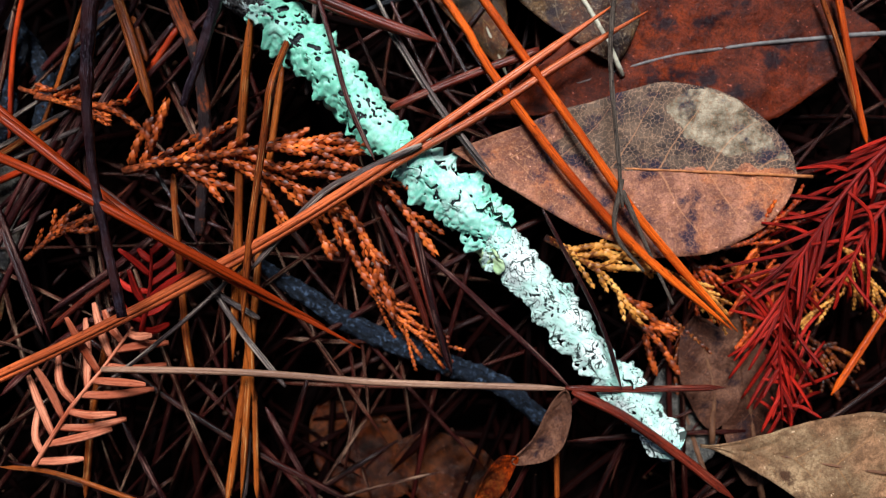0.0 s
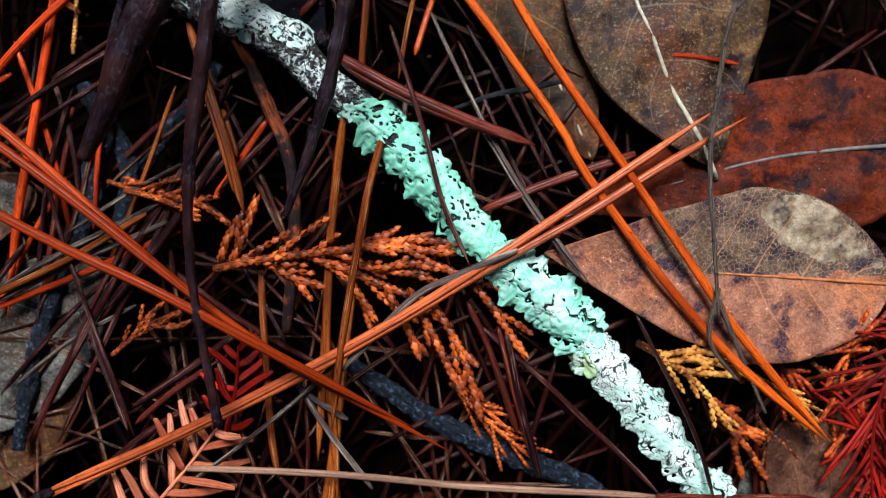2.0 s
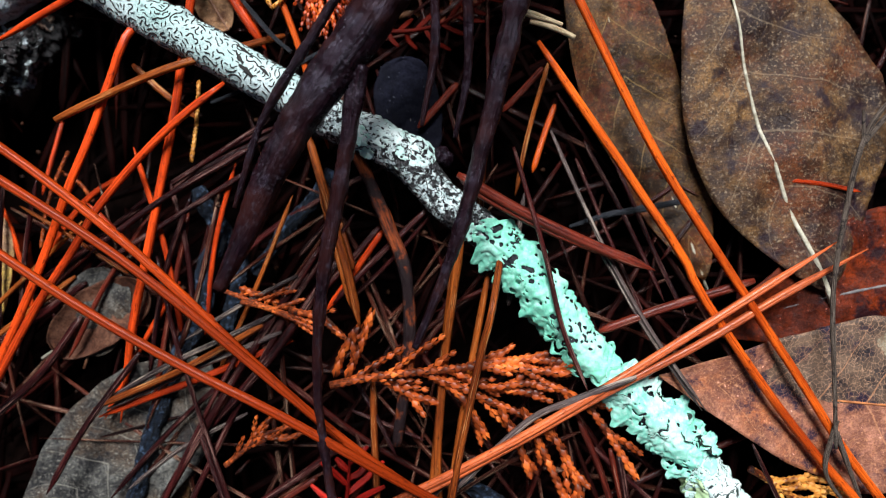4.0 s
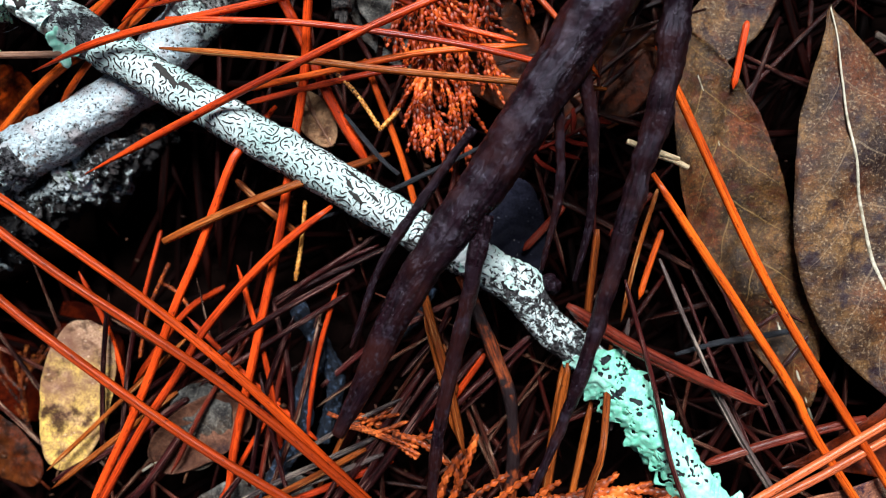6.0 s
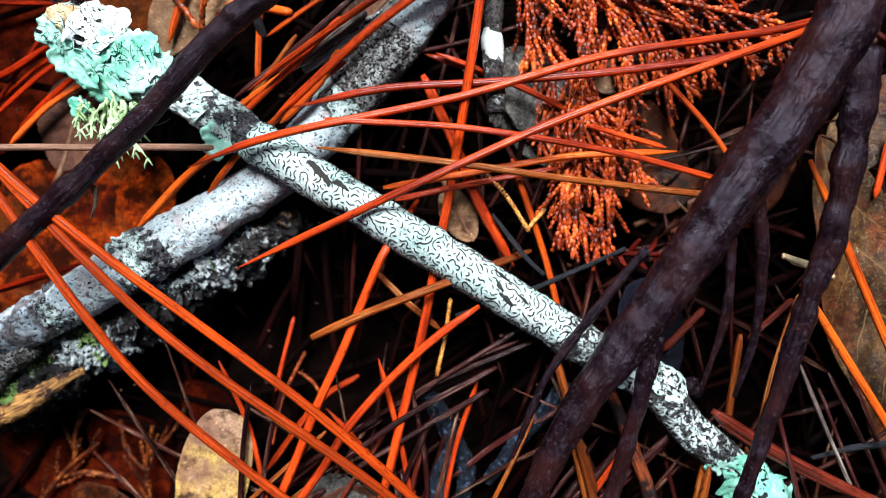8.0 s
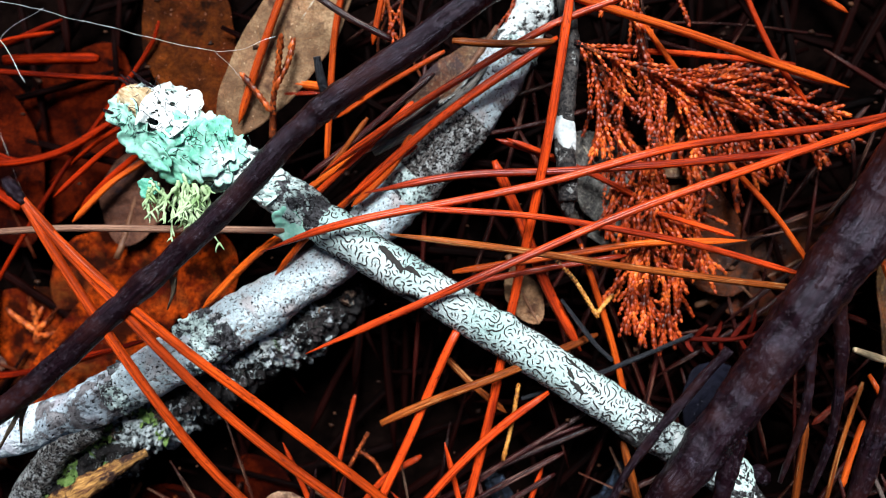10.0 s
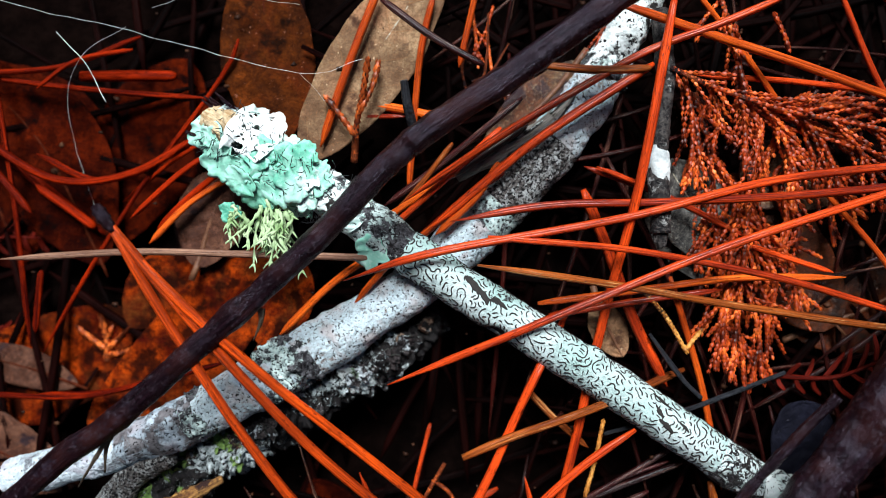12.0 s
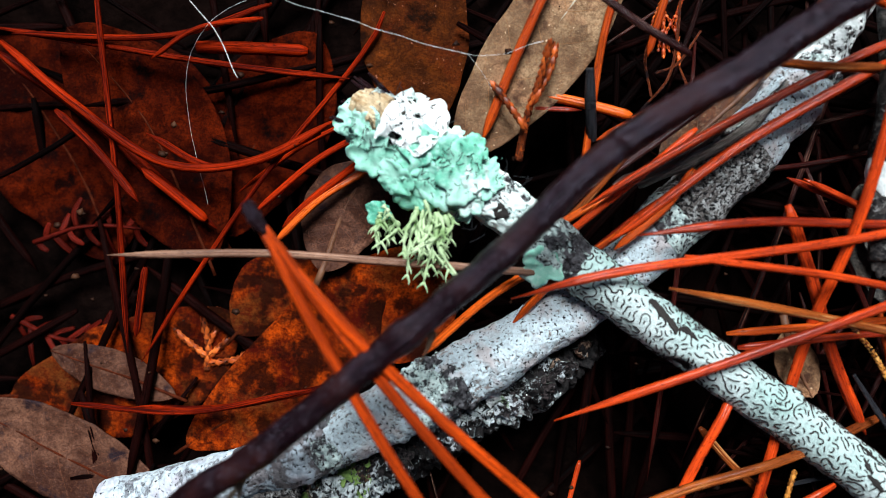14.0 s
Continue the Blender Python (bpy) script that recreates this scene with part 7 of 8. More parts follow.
leaf([(-123.9, 82.2, -9.0), (-126.8, 75.7, -9.5), (-128.5, 67.0, -10.0)], 5.6, "umber", "grey-tan leaf behind the tuft of lichen", seed=31.0)
leaf([(-176.1, 39.3, -14.0), (-161.5, 34.5, -14.0), (-145.3, 29.9, -14.0)], 6.4, "umber", "dull brown leaf in the hollow", vein=VEIN_DARK, vein_w=0.25, seed=33.0)
leaf([(-165.9, 49.0, -15.0), (-156.6, 47.3, -15.0), (-147.3, 45.6, -15.0)], 3.2, "umber", "brown curled leaf fragment in the hollow", vein=VEIN_DARK, vein_w=0.25, seed=34.0)
leaf([(-87.0, 87.6, -7.5), (-82.3, 93.6, -7.0), (-78.1, 99.0, -6.6), (-75.2, 103.7, -6.4)], 4.2, "brown", "reddish-brown leaf behind the pale limb", seed=35.0)
leaf([(-61.3, 90.6, -5.0), (-55.4, 83.7, -5.5), (-50.1, 75.9, -6.0)], 5.6, "grey", "grey leaf under the cedar spray", vein=VEIN_PALE, vein_w=0.2, seed=36.0)
leaf([(-15.2, 82.3, -10.0), (-24.6, 74.2, -10.5), (-36.8, 67.5, -11.0)], 7.2, "wet", "wet glossy brown leaf under pine needles", seed=37.0)
leaf([(-63.7, 61.8, -6.0), (-66.8, 66.5, -6.0), (-68.4, 69.7, -6.0)], 2.7, "tan", "small tan leaf fragment under needles", seed=39.0)
leaf([(37.3, -10.0, -4.0), (40.0, -20.1, -4.2), (40.1, -26.9, -4.5)], 4.8, "umber", "pale brown decayed leaf under the frond", seed=40.0)
leaf([(-20.4, -25.5, -13.0), (-13.2, -32.9, -13.5), (-5.9, -39.5, -14.0)], 7.2, "wet", "brown wet leaf by the twig, its shade put into the colour", vein=VEIN_DARK, vein_w=0.25, seed=41.0)
leaf([(-7.6, -31.8, -13.0), (1.5, -36.6, -13.5), (10.7, -42.3, -14.0)], 6.4, "wet", "brown wet leaf deep in the litter, coloured dark for shade", vein=VEIN_DARK, vein_w=0.25, seed=42.0)
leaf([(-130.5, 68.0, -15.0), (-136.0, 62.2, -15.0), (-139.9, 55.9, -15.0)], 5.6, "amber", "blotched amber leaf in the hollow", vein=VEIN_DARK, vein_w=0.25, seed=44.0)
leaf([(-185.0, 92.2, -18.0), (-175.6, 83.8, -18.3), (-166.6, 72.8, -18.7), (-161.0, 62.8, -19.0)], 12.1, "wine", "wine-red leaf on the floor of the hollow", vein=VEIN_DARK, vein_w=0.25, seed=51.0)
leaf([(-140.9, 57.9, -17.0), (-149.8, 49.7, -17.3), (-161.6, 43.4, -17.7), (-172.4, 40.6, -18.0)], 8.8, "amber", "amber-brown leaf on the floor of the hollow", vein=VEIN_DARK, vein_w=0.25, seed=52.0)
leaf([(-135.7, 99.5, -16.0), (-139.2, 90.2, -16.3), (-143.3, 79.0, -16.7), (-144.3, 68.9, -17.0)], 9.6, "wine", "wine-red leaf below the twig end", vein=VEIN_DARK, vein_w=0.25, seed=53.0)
leaf([(-112.9, 70.4, -9.0), (-114.8, 63.2, -9.5), (-117.6, 56.5, -10.0)], 4.8, "amber", "deep orange leaf behind the twig", vein=VEIN_DARK, vein_w=0.25, seed=54.0)
leaf([(46.0, -8.3, -4.6), (44.4, -16.8, -4.7), (46.1, -25.3, -4.9), (47.5, -35.5, -5.0)], 5.0, "umber", "pale brown decayed leaf crumbling under the frond", seed=61.0, sharp=0.5)
leaf([(35.7, -17.1, -6.5), (36.5, -23.9, -6.2), (39.0, -32.4, -6.0)], 4.8, "grey", "grey-brown leaf scrap by the lichen twig", seed=62.0, sharp=0.6)
leaf([(-49.0, 87.9, -7.0), (-43.0, 91.1, -7.0), (-35.1, 89.5, -7.0)], 5.6, "brown", "dark brown leaf under the cedar spray", seed=63.0, sharp=0.6)
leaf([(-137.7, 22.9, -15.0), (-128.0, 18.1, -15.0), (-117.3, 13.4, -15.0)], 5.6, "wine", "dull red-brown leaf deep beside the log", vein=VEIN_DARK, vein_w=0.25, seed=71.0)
leaf([(-123.6, 27.6, -16.0), (-115.6, 21.7, -16.0), (-105.8, 16.9, -16.0)], 6.4, "wine", "wine-red leaf deep beside the log, darkened for shade", vein=VEIN_DARK, vein_w=0.25, seed=72.0)
leaf([(-108.1, 34.6, -16.0), (-102.9, 27.5, -16.0), (-98.5, 20.4, -16.0)], 4.8, "wine", "wine-red leaf deep in the gap, darkened for shade", vein=VEIN_DARK, vein_w=0.25, seed=73.0)
leaf([(-62.1, 89.3, -7.0), (-56.1, 82.3, -7.2), (-50.3, 73.9, -7.5)], 6.0, "grey", "grey wet leaf behind the cedar tips", vein=VEIN_GREY, vein_w=0.2, seed=81.0)
leaf([(-53.6, 88.6, -8.0), (-42.5, 79.3, -8.2), (-32.3, 69.9, -8.5)], 7.6, "wet", "wet glossy brown leaf behind the cedar tips", vein=VEIN_BROWN, vein_w=0.2, seed=82.0, sharp=0.7)
leaf([(-12.0, 77.6, -5.0), (-7.2, 83.7, -5.0), (-1.8, 91.5, -5.0)], 5.0, "brown", "brown pitted leaf seen between the dead branches", vein=VEIN_BROWN, vein_w=0.2, seed=83.0, sharp=0.6)
leaf([(-122.0, 17.5, -9.0), (-114.5, 14.0, -8.5), (-106.0, 8.0, -8.0)], 4.4, "wet", "dark grey mottled leaf lying deep beside the log", vein=VEIN_DARK, vein_w=0.2, seed=91.0, sharp=0.6, wavy=1.2)
needle([(-104.6, 93.8, -5.0), (-99.0, 93.4, -4.0), (-92.8, 92.6, -3.0)], 1.3, "o", 0.5)
stick("rootlet", [(-89.0, 108.7, -5.0), (-88.5, 103.2, -5.0), (-88.8, 98.2, -5.0), (-91.4, 93.9, -5.0)], [0.14, 0.2, 0.16], RED_TWIG, "hair-thin red rootlet standing in the litter", "rootlet")
stick("rootlet", [(-90.9, 105.2, -6.0), (-91.8, 100.8, -6.0), (-90.2, 95.9, -6.0)], [0.14, 0.2, 0.16], RED_TWIG, "hair-thin red rootlet standing in the litter", "rootlet")
stick("rootlet", [(-85.5, 105.0, -6.0), (-87.6, 100.6, -6.0), (-90.2, 98.9, -6.0)], [0.14, 0.2, 0.16], RED_TWIG, "hair-thin red rootlet standing in the litter", "rootlet")
stick("rootlet", [(-88.3, 102.3, -7.0), (-85.8, 98.4, -7.0), (-84.2, 95.7, -7.0)], [0.14, 0.2, 0.16], RED_TWIG, "hair-thin red rootlet standing in the litter", "rootlet")
cedar_spray([(-45.0, 10.9, 1.0), (-38.6, 12.4, 0.6), (-30.8, 13.5, 0.2), (-22.8, 14.4, -0.1), (-11.6, 13.8, -0.5)], [[(-38.9, 12.5, -0.2), (-34.3, 10.0, -0.8), (-29.7, 8.6, -1.4)], [(-32.5, 13.4, -0.2), (-27.0, 10.2, -0.8), (-22.7, 4.2, -1.4)], [(-28.5, 13.8, -0.2), (-23.0, 11.4, -0.8), (-15.0, 10.7, -1.4)], [(-25.3, 14.4, -0.2), (-18.1, 15.5, -0.8), (-10.1, 15.2, -1.4)], [(-21.2, 8.9, -0.2), (-18.1, 3.3, -0.8), (-16.2, -1.1, -1.4)], [(-18.0, 8.9, -0.2), (-14.1, 1.7, -0.8), (-10.1, -6.4, -1.4)], [(-14.8, 7.3, -0.2), (-10.0, -0.7, -0.8), (-7.3, -9.7, -1.4)], [(-11.6, 11.3, -0.2), (-7.6, 8.2, -0.8), (-1.1, -0.7, -1.4)], [(-43.0, 11.7, -0.2), (-41.2, 16.3, -0.8), (-39.8, 21.3, -1.4)], [(-44.6, 11.7, -0.2), (-43.6, 15.5, -0.8), (-41.5, 19.2, -1.4)], [(-22.9, 11.3, -0.2), (-14.9, 12.2, -0.8), (-7.7, 9.0, -1.4)], [(-29.3, 12.2, -0.2), (-21.4, 9.0, -0.8), (-15.0, 6.6, -1.4)]], CEDAR, "rust-orange dry cedar spray lying against the twig", 0.92)
cedar_spray([(-11.8, -4.8, -2.0), (-6.9, -9.8, -2.5), (1.3, -16.5, -3.0)], [[(-10.2, -6.5, -2.2), (-5.3, -9.8, -2.8), (-2.0, -13.2, -3.4)]], CEDAR, "thin orange cedar tip among needles", 0.50)
cedar_spray([(-59.6, -1.5, -0.5), (-54.5, 2.9, -0.8), (-50.2, 4.5, -1.0)], [[(-56.9, 0.9, -0.6), (-55.2, 3.7, -1.2), (-52.7, 6.2, -1.8)], [(-54.5, 2.9, -0.6), (-51.5, 2.5, -1.2), (-49.0, 3.4, -1.8)]], CEDAR, "short orange cedar tip", 0.60)
cedar_spray([(-51.7, 20.9, -1.5), (-47.5, 20.0, -1.2), (-43.7, 17.5, -1.0)], [[(-59.2, 23.8, -1.8), (-56.3, 22.7, -2.4), (-52.5, 21.2, -3.0)]], CEDAR, "thin orange cedar sprig", 0.80)
cedar_spray([(-61.2, 23.2, -1.6), (-55.5, 21.4, -1.6), (-48.1, 19.2, -1.6)], [[(-55.5, 21.4, -1.8), (-53.3, 23.5, -2.4), (-51.1, 24.4, -3.0)]], CEDAR, "thin orange cedar sprig among needles", 0.50)
cedar_spray([(14.6, 1.7, -0.6), (19.9, -1.5, -0.7), (24.0, -4.8, -0.7), (28.5, -10.9, -0.8)], [[(19.1, -1.1, -0.5), (24.1, -0.7, -1.1), (29.9, -2.4, -1.7)], [(20.7, -2.3, -0.5), (27.3, -2.8, -1.1), (32.4, -3.2, -1.7)], [(17.5, -0.3, -0.5), (22.4, 0.5, -1.1), (26.7, 0.1, -1.7)]], CEDAR_YELLOW, "golden yellow cedar tip beside the lichen", 0.75)
cedar_spray([(29.7, -3.2, -1.0), (33.8, -4.0, -1.0), (41.1, -10.5, -1.0)], [[(32.2, -4.0, -1.0), (37.3, -5.6, -1.6), (41.6, -9.8, -2.2)]], CEDAR_YELLOW, "golden cedar tip under orange needles", 0.50)
cedar_spray([(27.0, -9.9, -3.0), (31.2, -13.2, -3.2), (34.7, -18.3, -3.5)], [[(29.6, -12.4, -3.2), (30.6, -15.8, -3.8), (31.6, -18.4, -4.4)], [(26.2, -6.6, -3.2), (30.6, -9.9, -3.8), (34.1, -13.4, -4.4)]], CEDAR, "brown cedar sprig on the ground", 0.80)
cedar_spray([(40.5, 0.1, -1.5), (45.4, 1.7, -1.5), (51.9, 7.4, -1.5)], [[(34.1, 0.1, -2.0), (39.3, 2.6, -2.6), (45.3, 5.9, -3.2)], [(42.3, -4.8, -2.0), (45.1, -0.7, -2.6), (47.8, 1.7, -3.2)], [(41.5, -9.8, -2.0), (45.1, -4.9, -2.6), (49.5, -2.4, -3.2)], [(42.4, -14.7, -2.0), (46.7, -9.8, -2.6), (48.7, -6.6, -3.2)]], CEDAR_RED, "dark red-brown cedar litter by the leaf", 0.56, dense=1)
for k in range(9):
    rng = random.Random(400 + k)
    x, y, a = 36 + 5.2 * (k % 5) + rng.uniform(-3, 3), 2 - 9 * (k // 5) - 2.5 * (k % 3) + rng.uniform(-3, 3), rng.uniform(-2.6, -0.6)
    z = rng.uniform(-6.5, -3.5)

    def way(s, o):
        return (x + math.cos(a) * s - math.sin(a) * o, y + math.sin(a) * s + math.cos(a) * o, z - 0.06 * s)
    cedar_spray([way(0, 0), way(6, 0.8), way(13, -0.4)], [[way(3, 0), way(7, 2.2), way(11, 3.0)], [way(5, 0), way(8, -2.2), way(12, -3.4)]], CEDAR_DARK if k % 3 else CEDAR_RED, "red-brown crumbled cedar litter under the red frond", 0.55)
cedar_spray([(57.1, 0.9, -2.0), (61.4, -3.2, -2.2), (64.6, -9.8, -2.4)], [[(59.0, 0.1, -2.4), (60.2, -4.9, -3.0), (62.2, -8.3, -3.6)], [(58.2, -6.5, -2.4), (53.6, -9.9, -3.0), (53.1, -12.4, -3.6)]], CEDAR_YELLOW, "golden cedar tips under the red frond", 0.50)
cedar_spray([(-63.6, 102.4, 0.2), (-57.4, 100.6, -0.1), (-47.5, 98.6, -0.4), (-36.9, 97.9, -0.7), (-23.0, 96.3, -1.0)], [[(-61.2, 102.1, -1.2), (-59.0, 95.2, -1.8), (-58.4, 87.3, -2.4)], [(-57.9, 101.2, -1.2), (-55.6, 97.2, -1.8), (-55.7, 92.5, -2.4)], [(-55.2, 109.9, -1.2), (-52.8, 100.7, -1.8), (-50.6, 90.6, -2.4)], [(-52.2, 100.3, -1.2), (-49.8, 95.4, -1.8), (-50.2, 86.6, -2.4)], [(-49.6, 99.4, -1.2), (-45.5, 93.5, -1.8), (-43.0, 87.4, -2.4)], [(-45.6, 99.0, -1.2), (-40.8, 94.8, -1.8), (-37.4, 88.8, -2.4)], [(-40.7, 98.3, -1.2), (-35.1, 93.8, -1.8), (-31.6, 87.8, -2.4)], [(-35.9, 98.1, -1.2), (-30.3, 94.4, -1.8), (-24.5, 89.4, -2.4)], [(-31.0, 97.8, -1.2), (-26.5, 96.4, -1.8), (-21.4, 91.4, -2.4)], [(-47.2, 98.8, -1.2), (-39.1, 100.7, -1.8), (-30.6, 100.5, -2.4)], [(-48.8, 99.0, -1.2), (-43.9, 100.5, -1.8), (-37.2, 101.8, -2.4)]], CEDAR_RED, "rust-red hanging cedar spray, dense with scale leaves", 0.56, dense=1)
cedar_spray([(-50.6, 90.5, -1.4), (-49.9, 81.7, -1.8), (-49.5, 72.1, -2.1), (-49.3, 60.7, -2.5)], [[(-50.2, 86.6, -2.2), (-46.9, 80.4, -2.8), (-44.3, 74.2, -3.4)], [(-50.1, 81.7, -2.2), (-47.2, 75.5, -2.8), (-42.9, 68.6, -3.4)], [(-50.2, 78.5, -2.2), (-51.5, 70.2, -2.8), (-51.2, 61.9, -3.4)], [(-49.4, 75.3, -2.2), (-46.4, 69.1, -2.8), (-44.6, 61.8, -3.4)], [(-49.5, 68.8, -2.2), (-48.0, 64.8, -2.8), (-46.8, 60.0, -3.4)], [(-50.0, 84.2, -2.2), (-43.5, 79.2, -2.8), (-40.7, 71.3, -3.4)], [(-51.9, 87.2, -2.2), (-51.3, 80.0, -2.8), (-50.8, 73.5, -3.4)], [(-45.5, 87.9, -2.2), (-43.8, 82.4, -2.8), (-44.7, 77.4, -3.4)]], CEDAR_RED, "rust-red cedar tips hanging below the needles", 0.56, dense=1)
cedar_spray([(-58.9, 100.3, -3.0), (-56.2, 94.1, -3.3), (-54.2, 86.2, -3.7), (-52.4, 76.5, -4.0)], [[(-57.2, 95.8, -3.6), (-57.9, 91.8, -4.2), (-58.4, 88.6, -4.8)], [(-55.6, 92.6, -3.6), (-51.8, 88.2, -4.2), (-49.6, 83.5, -4.8)], [(-54.3, 87.0, -3.6), (-54.9, 81.3, -4.2), (-55.1, 75.5, -4.8)], [(-53.3, 81.3, -3.6), (-49.8, 75.9, -4.2), (-47.4, 69.5, -4.8)], [(-52.6, 78.1, -3.6), (-51.2, 72.4, -4.2), (-49.5, 65.1, -4.8)]], CEDAR_RED, "rust-red drooping cedar tip behind the needles", 0.56, dense=1)
cedar_spray([(-49.1, 101.2, -3.0), (-44.4, 95.2, -3.3), (-38.9, 90.0, -3.7), (-32.5, 85.7, -4.0)], [[(-46.2, 97.6, -3.6), (-47.2, 92.7, -4.2), (-47.1, 87.9, -4.8)], [(-43.4, 94.5, -3.6), (-43.6, 88.9, -4.2), (-42.1, 84.2, -4.8)], [(-40.7, 91.5, -3.6), (-37.2, 91.9, -4.2), (-32.7, 90.8, -4.8)], [(-38.0, 89.3, -3.6), (-37.4, 85.3, -4.2), (-36.0, 81.4, -4.8)], [(-45.3, 96.8, -3.6), (-40.1, 96.6, -4.2), (-34.8, 95.6, -4.8)]], CEDAR_RED, "rust-red cedar spray under crossing needles", 0.56, dense=1)
cedar_spray([(-58.3, 114.1, -0.5), (-55.7, 108.1, -0.5), (-52.8, 100.4, -0.5)], [[(-57.6, 112.8, -1.0), (-59.5, 109.6, -1.6), (-59.8, 107.3, -2.2)], [(-50.3, 112.0, -1.0), (-48.2, 109.3, -1.6), (-46.9, 107.2, -2.2)]], CEDAR_RED, "red-brown cedar sprig at the limb", 0.56)
cedar_spray([(-105.5, 85.1, -4.0), (-105.5, 90.2, -2.3), (-104.9, 94.3, -0.7), (-104.5, 98.7, 1.0)], [[(-105.3, 88.4, -1.0), (-108.1, 91.4, -1.6), (-110.3, 93.5, -2.2)], [(-105.2, 91.6, -1.0), (-103.8, 95.9, -1.6), (-103.5, 99.3, -2.2)]], CEDAR, "orange upright cedar tip against a tan leaf", 0.72, False)
cedar_spray([(-144.0, 49.5, -17.0), (-144.2, 53.2, -16.5), (-145.4, 56.9, -16.0)], [[(-144.0, 51.4, -16.5), (-148.3, 53.6, -17.1), (-150.1, 54.8, -17.7)], [(-144.0, 51.4, -16.5), (-141.8, 54.3, -17.1), (-141.5, 57.1, -17.7)], [(-143.9, 50.5, -16.5), (-139.7, 51.8, -17.1), (-138.3, 53.7, -17.7)], [(-144.4, 53.2, -16.5), (-143.4, 56.0, -17.1), (-144.0, 58.3, -17.7)]], CEDAR, "golden-orange cedar tip deep in the hollow", 0.80, False)
cedar_spray([(-63.0, 71.7, -1.5), (-59.6, 68.6, -1.5), (-56.1, 64.0, -1.5)], [[(-56.2, 64.1, -2.0), (-55.2, 65.5, -2.6), (-53.8, 67.3, -3.2)], [(-66.3, 53.4, -2.0), (-66.6, 47.7, -2.6), (-67.3, 41.9, -3.2)]], CEDAR_YELLOW, "golden cedar sprig between needles", 0.50, False)
cedar_spray([(-58.6, 21.8, -1.0), (-54.4, 20.9, -1.0), (-47.8, 18.4, -1.0)], [[(-54.5, 20.8, -1.2), (-52.2, 21.6, -1.8), (-49.9, 22.5, -2.4)]], CEDAR, "orange cedar sprig on the needles", 0.50, False)
cedar_spray([(-87.5, 42.8, -7.0), (-90.4, 35.5, -7.5), (-91.6, 28.2, -8.0)], [[(-89.2, 39.8, -8.0), (-86.5, 38.2, -8.6), (-84.6, 35.6, -9.2)]], CEDAR, "brown cedar sprig deep in the litter", 0.45, False)
cedar_spray([(-71.9, 111.0, -5.0), (-73.0, 105.9, -5.0), (-74.2, 101.6, -5.0)], [[(-91.9, 111.3, -5.0), (-90.5, 105.8, -5.6), (-89.5, 101.1, -6.2)], [(-88.4, 110.0, -5.0), (-88.8, 106.0, -5.6), (-87.4, 100.5, -6.2)]], CEDAR_RED, "red-brown fine cedar litter", 0.40)
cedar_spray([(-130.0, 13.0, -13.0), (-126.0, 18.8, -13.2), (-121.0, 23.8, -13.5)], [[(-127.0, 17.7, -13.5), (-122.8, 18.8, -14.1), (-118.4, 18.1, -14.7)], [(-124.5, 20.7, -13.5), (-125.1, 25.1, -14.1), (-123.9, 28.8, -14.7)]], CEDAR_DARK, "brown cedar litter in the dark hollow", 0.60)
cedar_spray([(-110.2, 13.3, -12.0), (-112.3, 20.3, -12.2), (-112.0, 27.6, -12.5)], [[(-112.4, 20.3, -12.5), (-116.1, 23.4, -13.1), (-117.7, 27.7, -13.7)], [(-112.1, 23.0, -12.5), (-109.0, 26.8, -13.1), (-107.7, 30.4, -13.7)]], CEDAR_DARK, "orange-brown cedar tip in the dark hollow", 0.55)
frond([(-58.3, -30.9, -0.2), (-53.1, -22.7, -0.3), (-48.8, -17.3, -0.5), (-44.4, -11.2, -0.6)], 9.0, 1.35, FROND_PINK, "pink-orange flat needled frond", lean=0.5, width=1.3, seed=3, stray=0.3)
frond([(-43.6, -12.2, -1.5), (-42.3, -5.6, -1.5), (-42.1, 0.1, -1.5)], 6.0, 1.13, FROND_RED, "small red-orange flat needled frond", lean=0.8, seed=4)
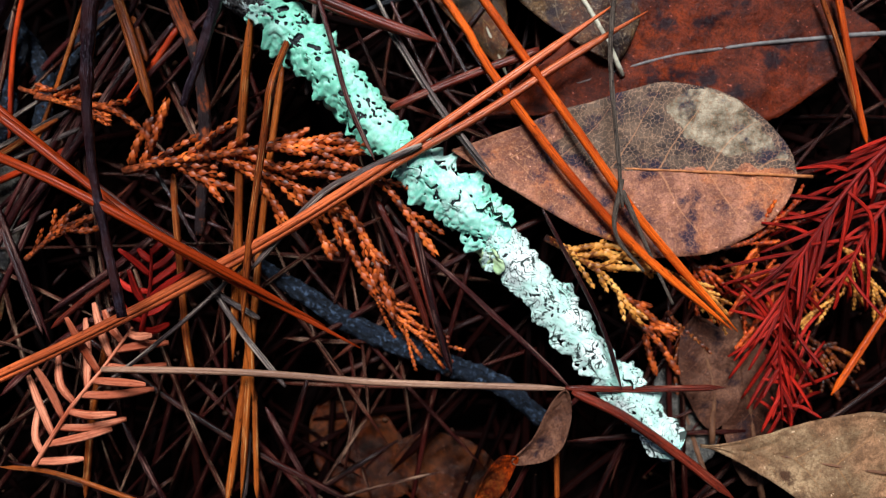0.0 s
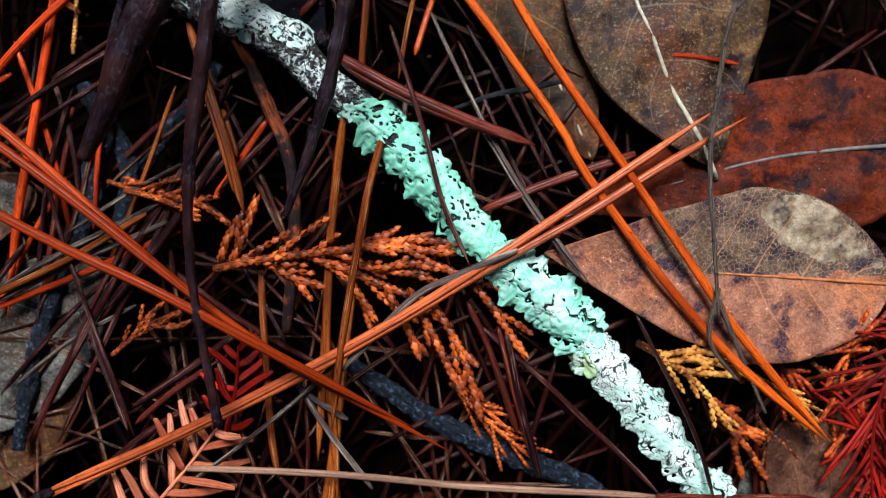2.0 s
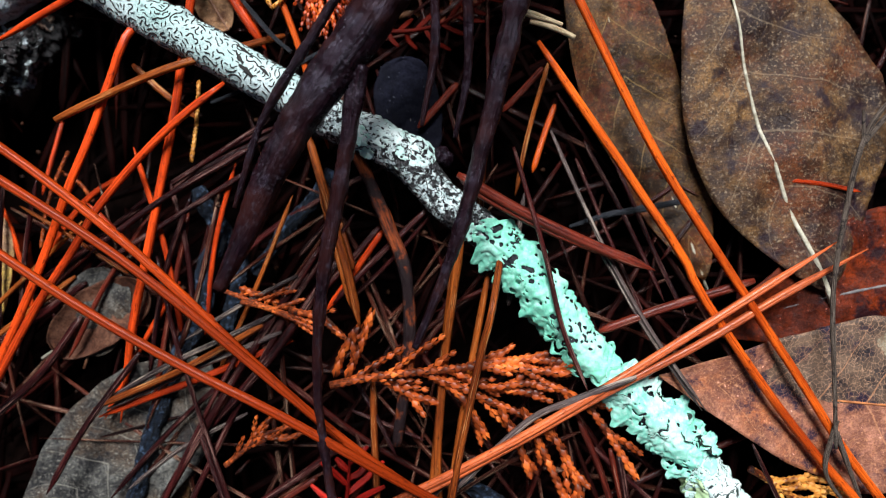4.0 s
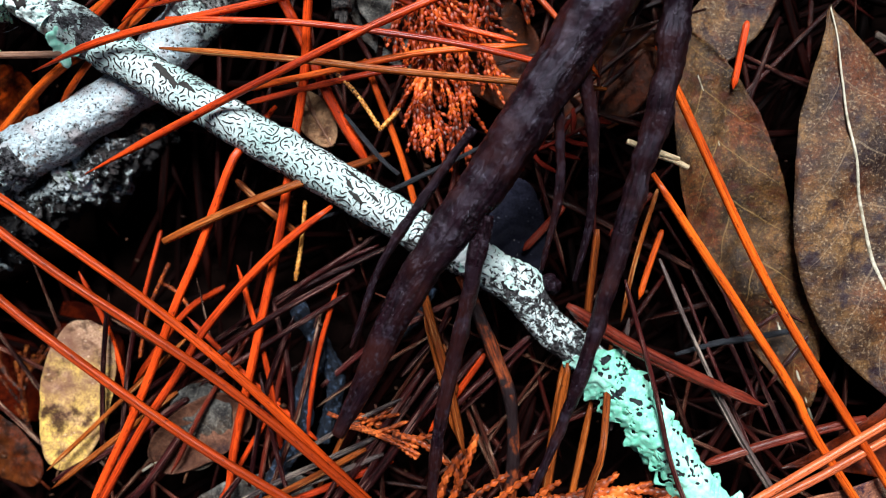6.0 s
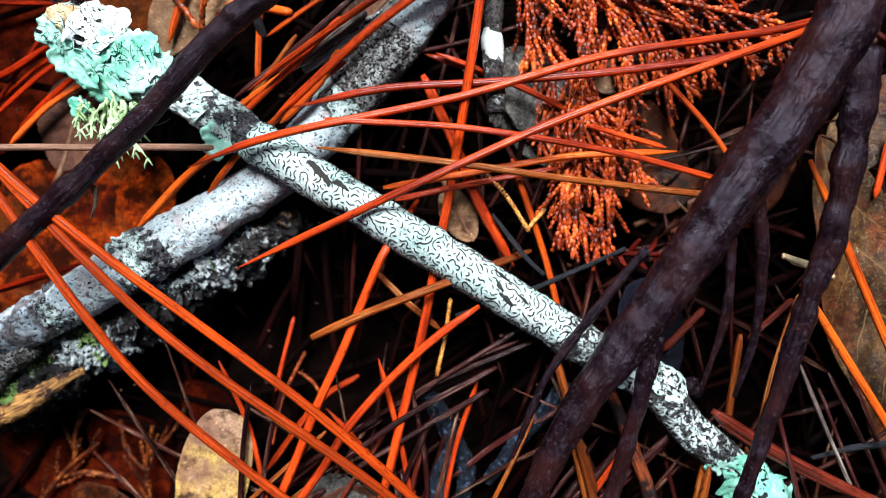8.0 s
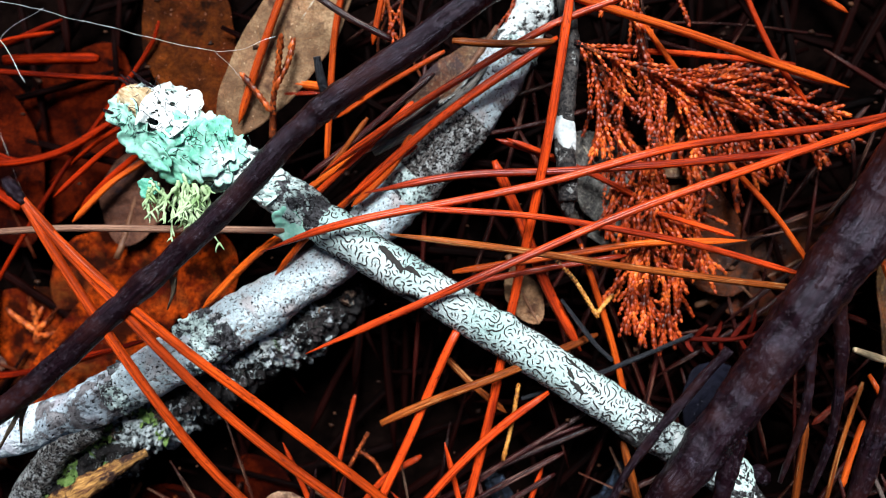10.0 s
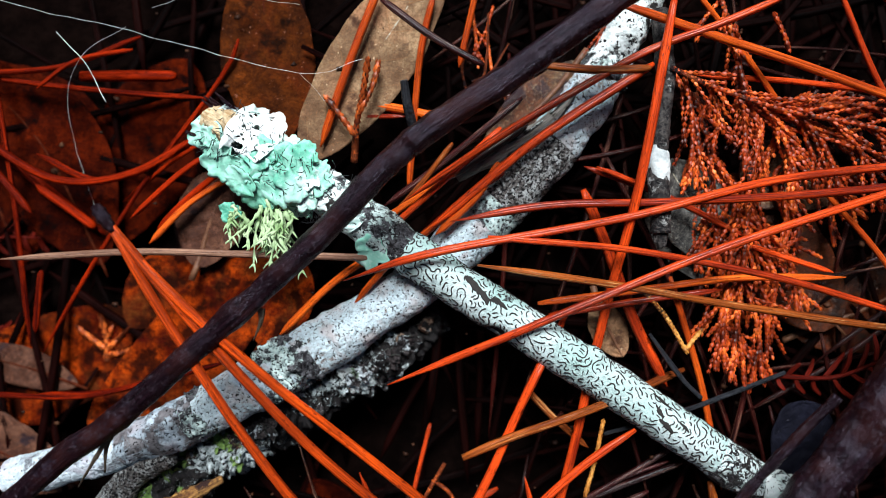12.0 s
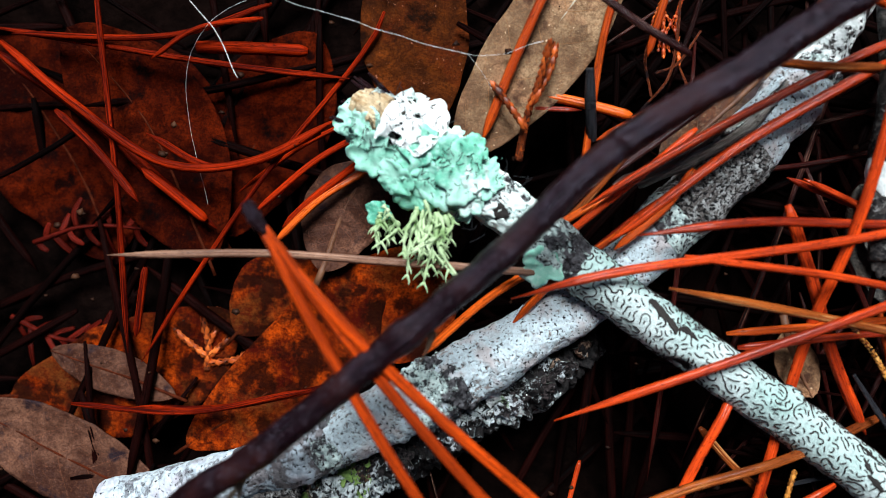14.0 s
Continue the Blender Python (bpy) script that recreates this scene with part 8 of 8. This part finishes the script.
frond([(65.9, 17.0, -0.4), (59.4, 10.6, -0.3), (54.5, 4.1, -0.2), (49.6, -3.9, -0.2), (48.0, -12.8, -0.1), (48.3, -24.1, 0.0)], 10.8, 0.62, FROND_RED, "deep red flat needled frond", lean=1.3, width=0.62, seed=5)
frond([(48.6, -9.7, -1.4), (50.3, -17.1, -1.4), (50.3, -26.0, -1.4)], 11.3, 0.7, FROND_RED, "deep red frond tip", lean=-1.1, width=0.6, seed=6)
frond([(66.7, 9.1, -1.6), (61.9, 3.4, -1.7), (57.0, -6.5, -1.8)], 8.8, 0.66, FROND_RED, "deep red frond crossing another", lean=1.4, width=0.58, seed=7)
frond([(-42.7, 61.9, -4.0), (-33.7, 62.9, -4.0), (-24.4, 68.1, -4.0)], 4.8, 1.29, FROND_DARK, "dark red wet frond under needles", lean=0.7, width=0.8, seed=8)
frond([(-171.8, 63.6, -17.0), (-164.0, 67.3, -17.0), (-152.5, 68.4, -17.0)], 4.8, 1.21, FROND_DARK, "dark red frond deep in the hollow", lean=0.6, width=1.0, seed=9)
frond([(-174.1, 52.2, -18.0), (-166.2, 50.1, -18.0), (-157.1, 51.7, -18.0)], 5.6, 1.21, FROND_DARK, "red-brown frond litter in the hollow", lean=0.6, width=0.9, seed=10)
web_thread([(-166.6, 102.7, 0.0), (-150.3, 100.3, 0.5), (-132.7, 98.3, 0.6), (-113.6, 95.8, 0.7), (-105.3, 98.8, 0.8)], 0.07)
web_thread([(-138.8, 99.8, -1.0), (-145.5, 95.7, -3.0), (-148.8, 90.3, -6.0), (-148.6, 83.2, -9.0), (-145.7, 73.3, -12.0)], 0.05)
web_thread([(-135.1, 102.4, 0.0), (-127.5, 105.5, 0.0), (-114.8, 105.2, 0.0)], 0.05)
web_thread([(-148.6, 97.9, -1.0), (-144.5, 94.5, -1.4), (-140.8, 89.2, -1.8)], 0.12)
web_thread([(-113.6, 95.8, 0.7), (-111.5, 94.1, -1.0), (-108.5, 91.6, -3.0)], 0.04)
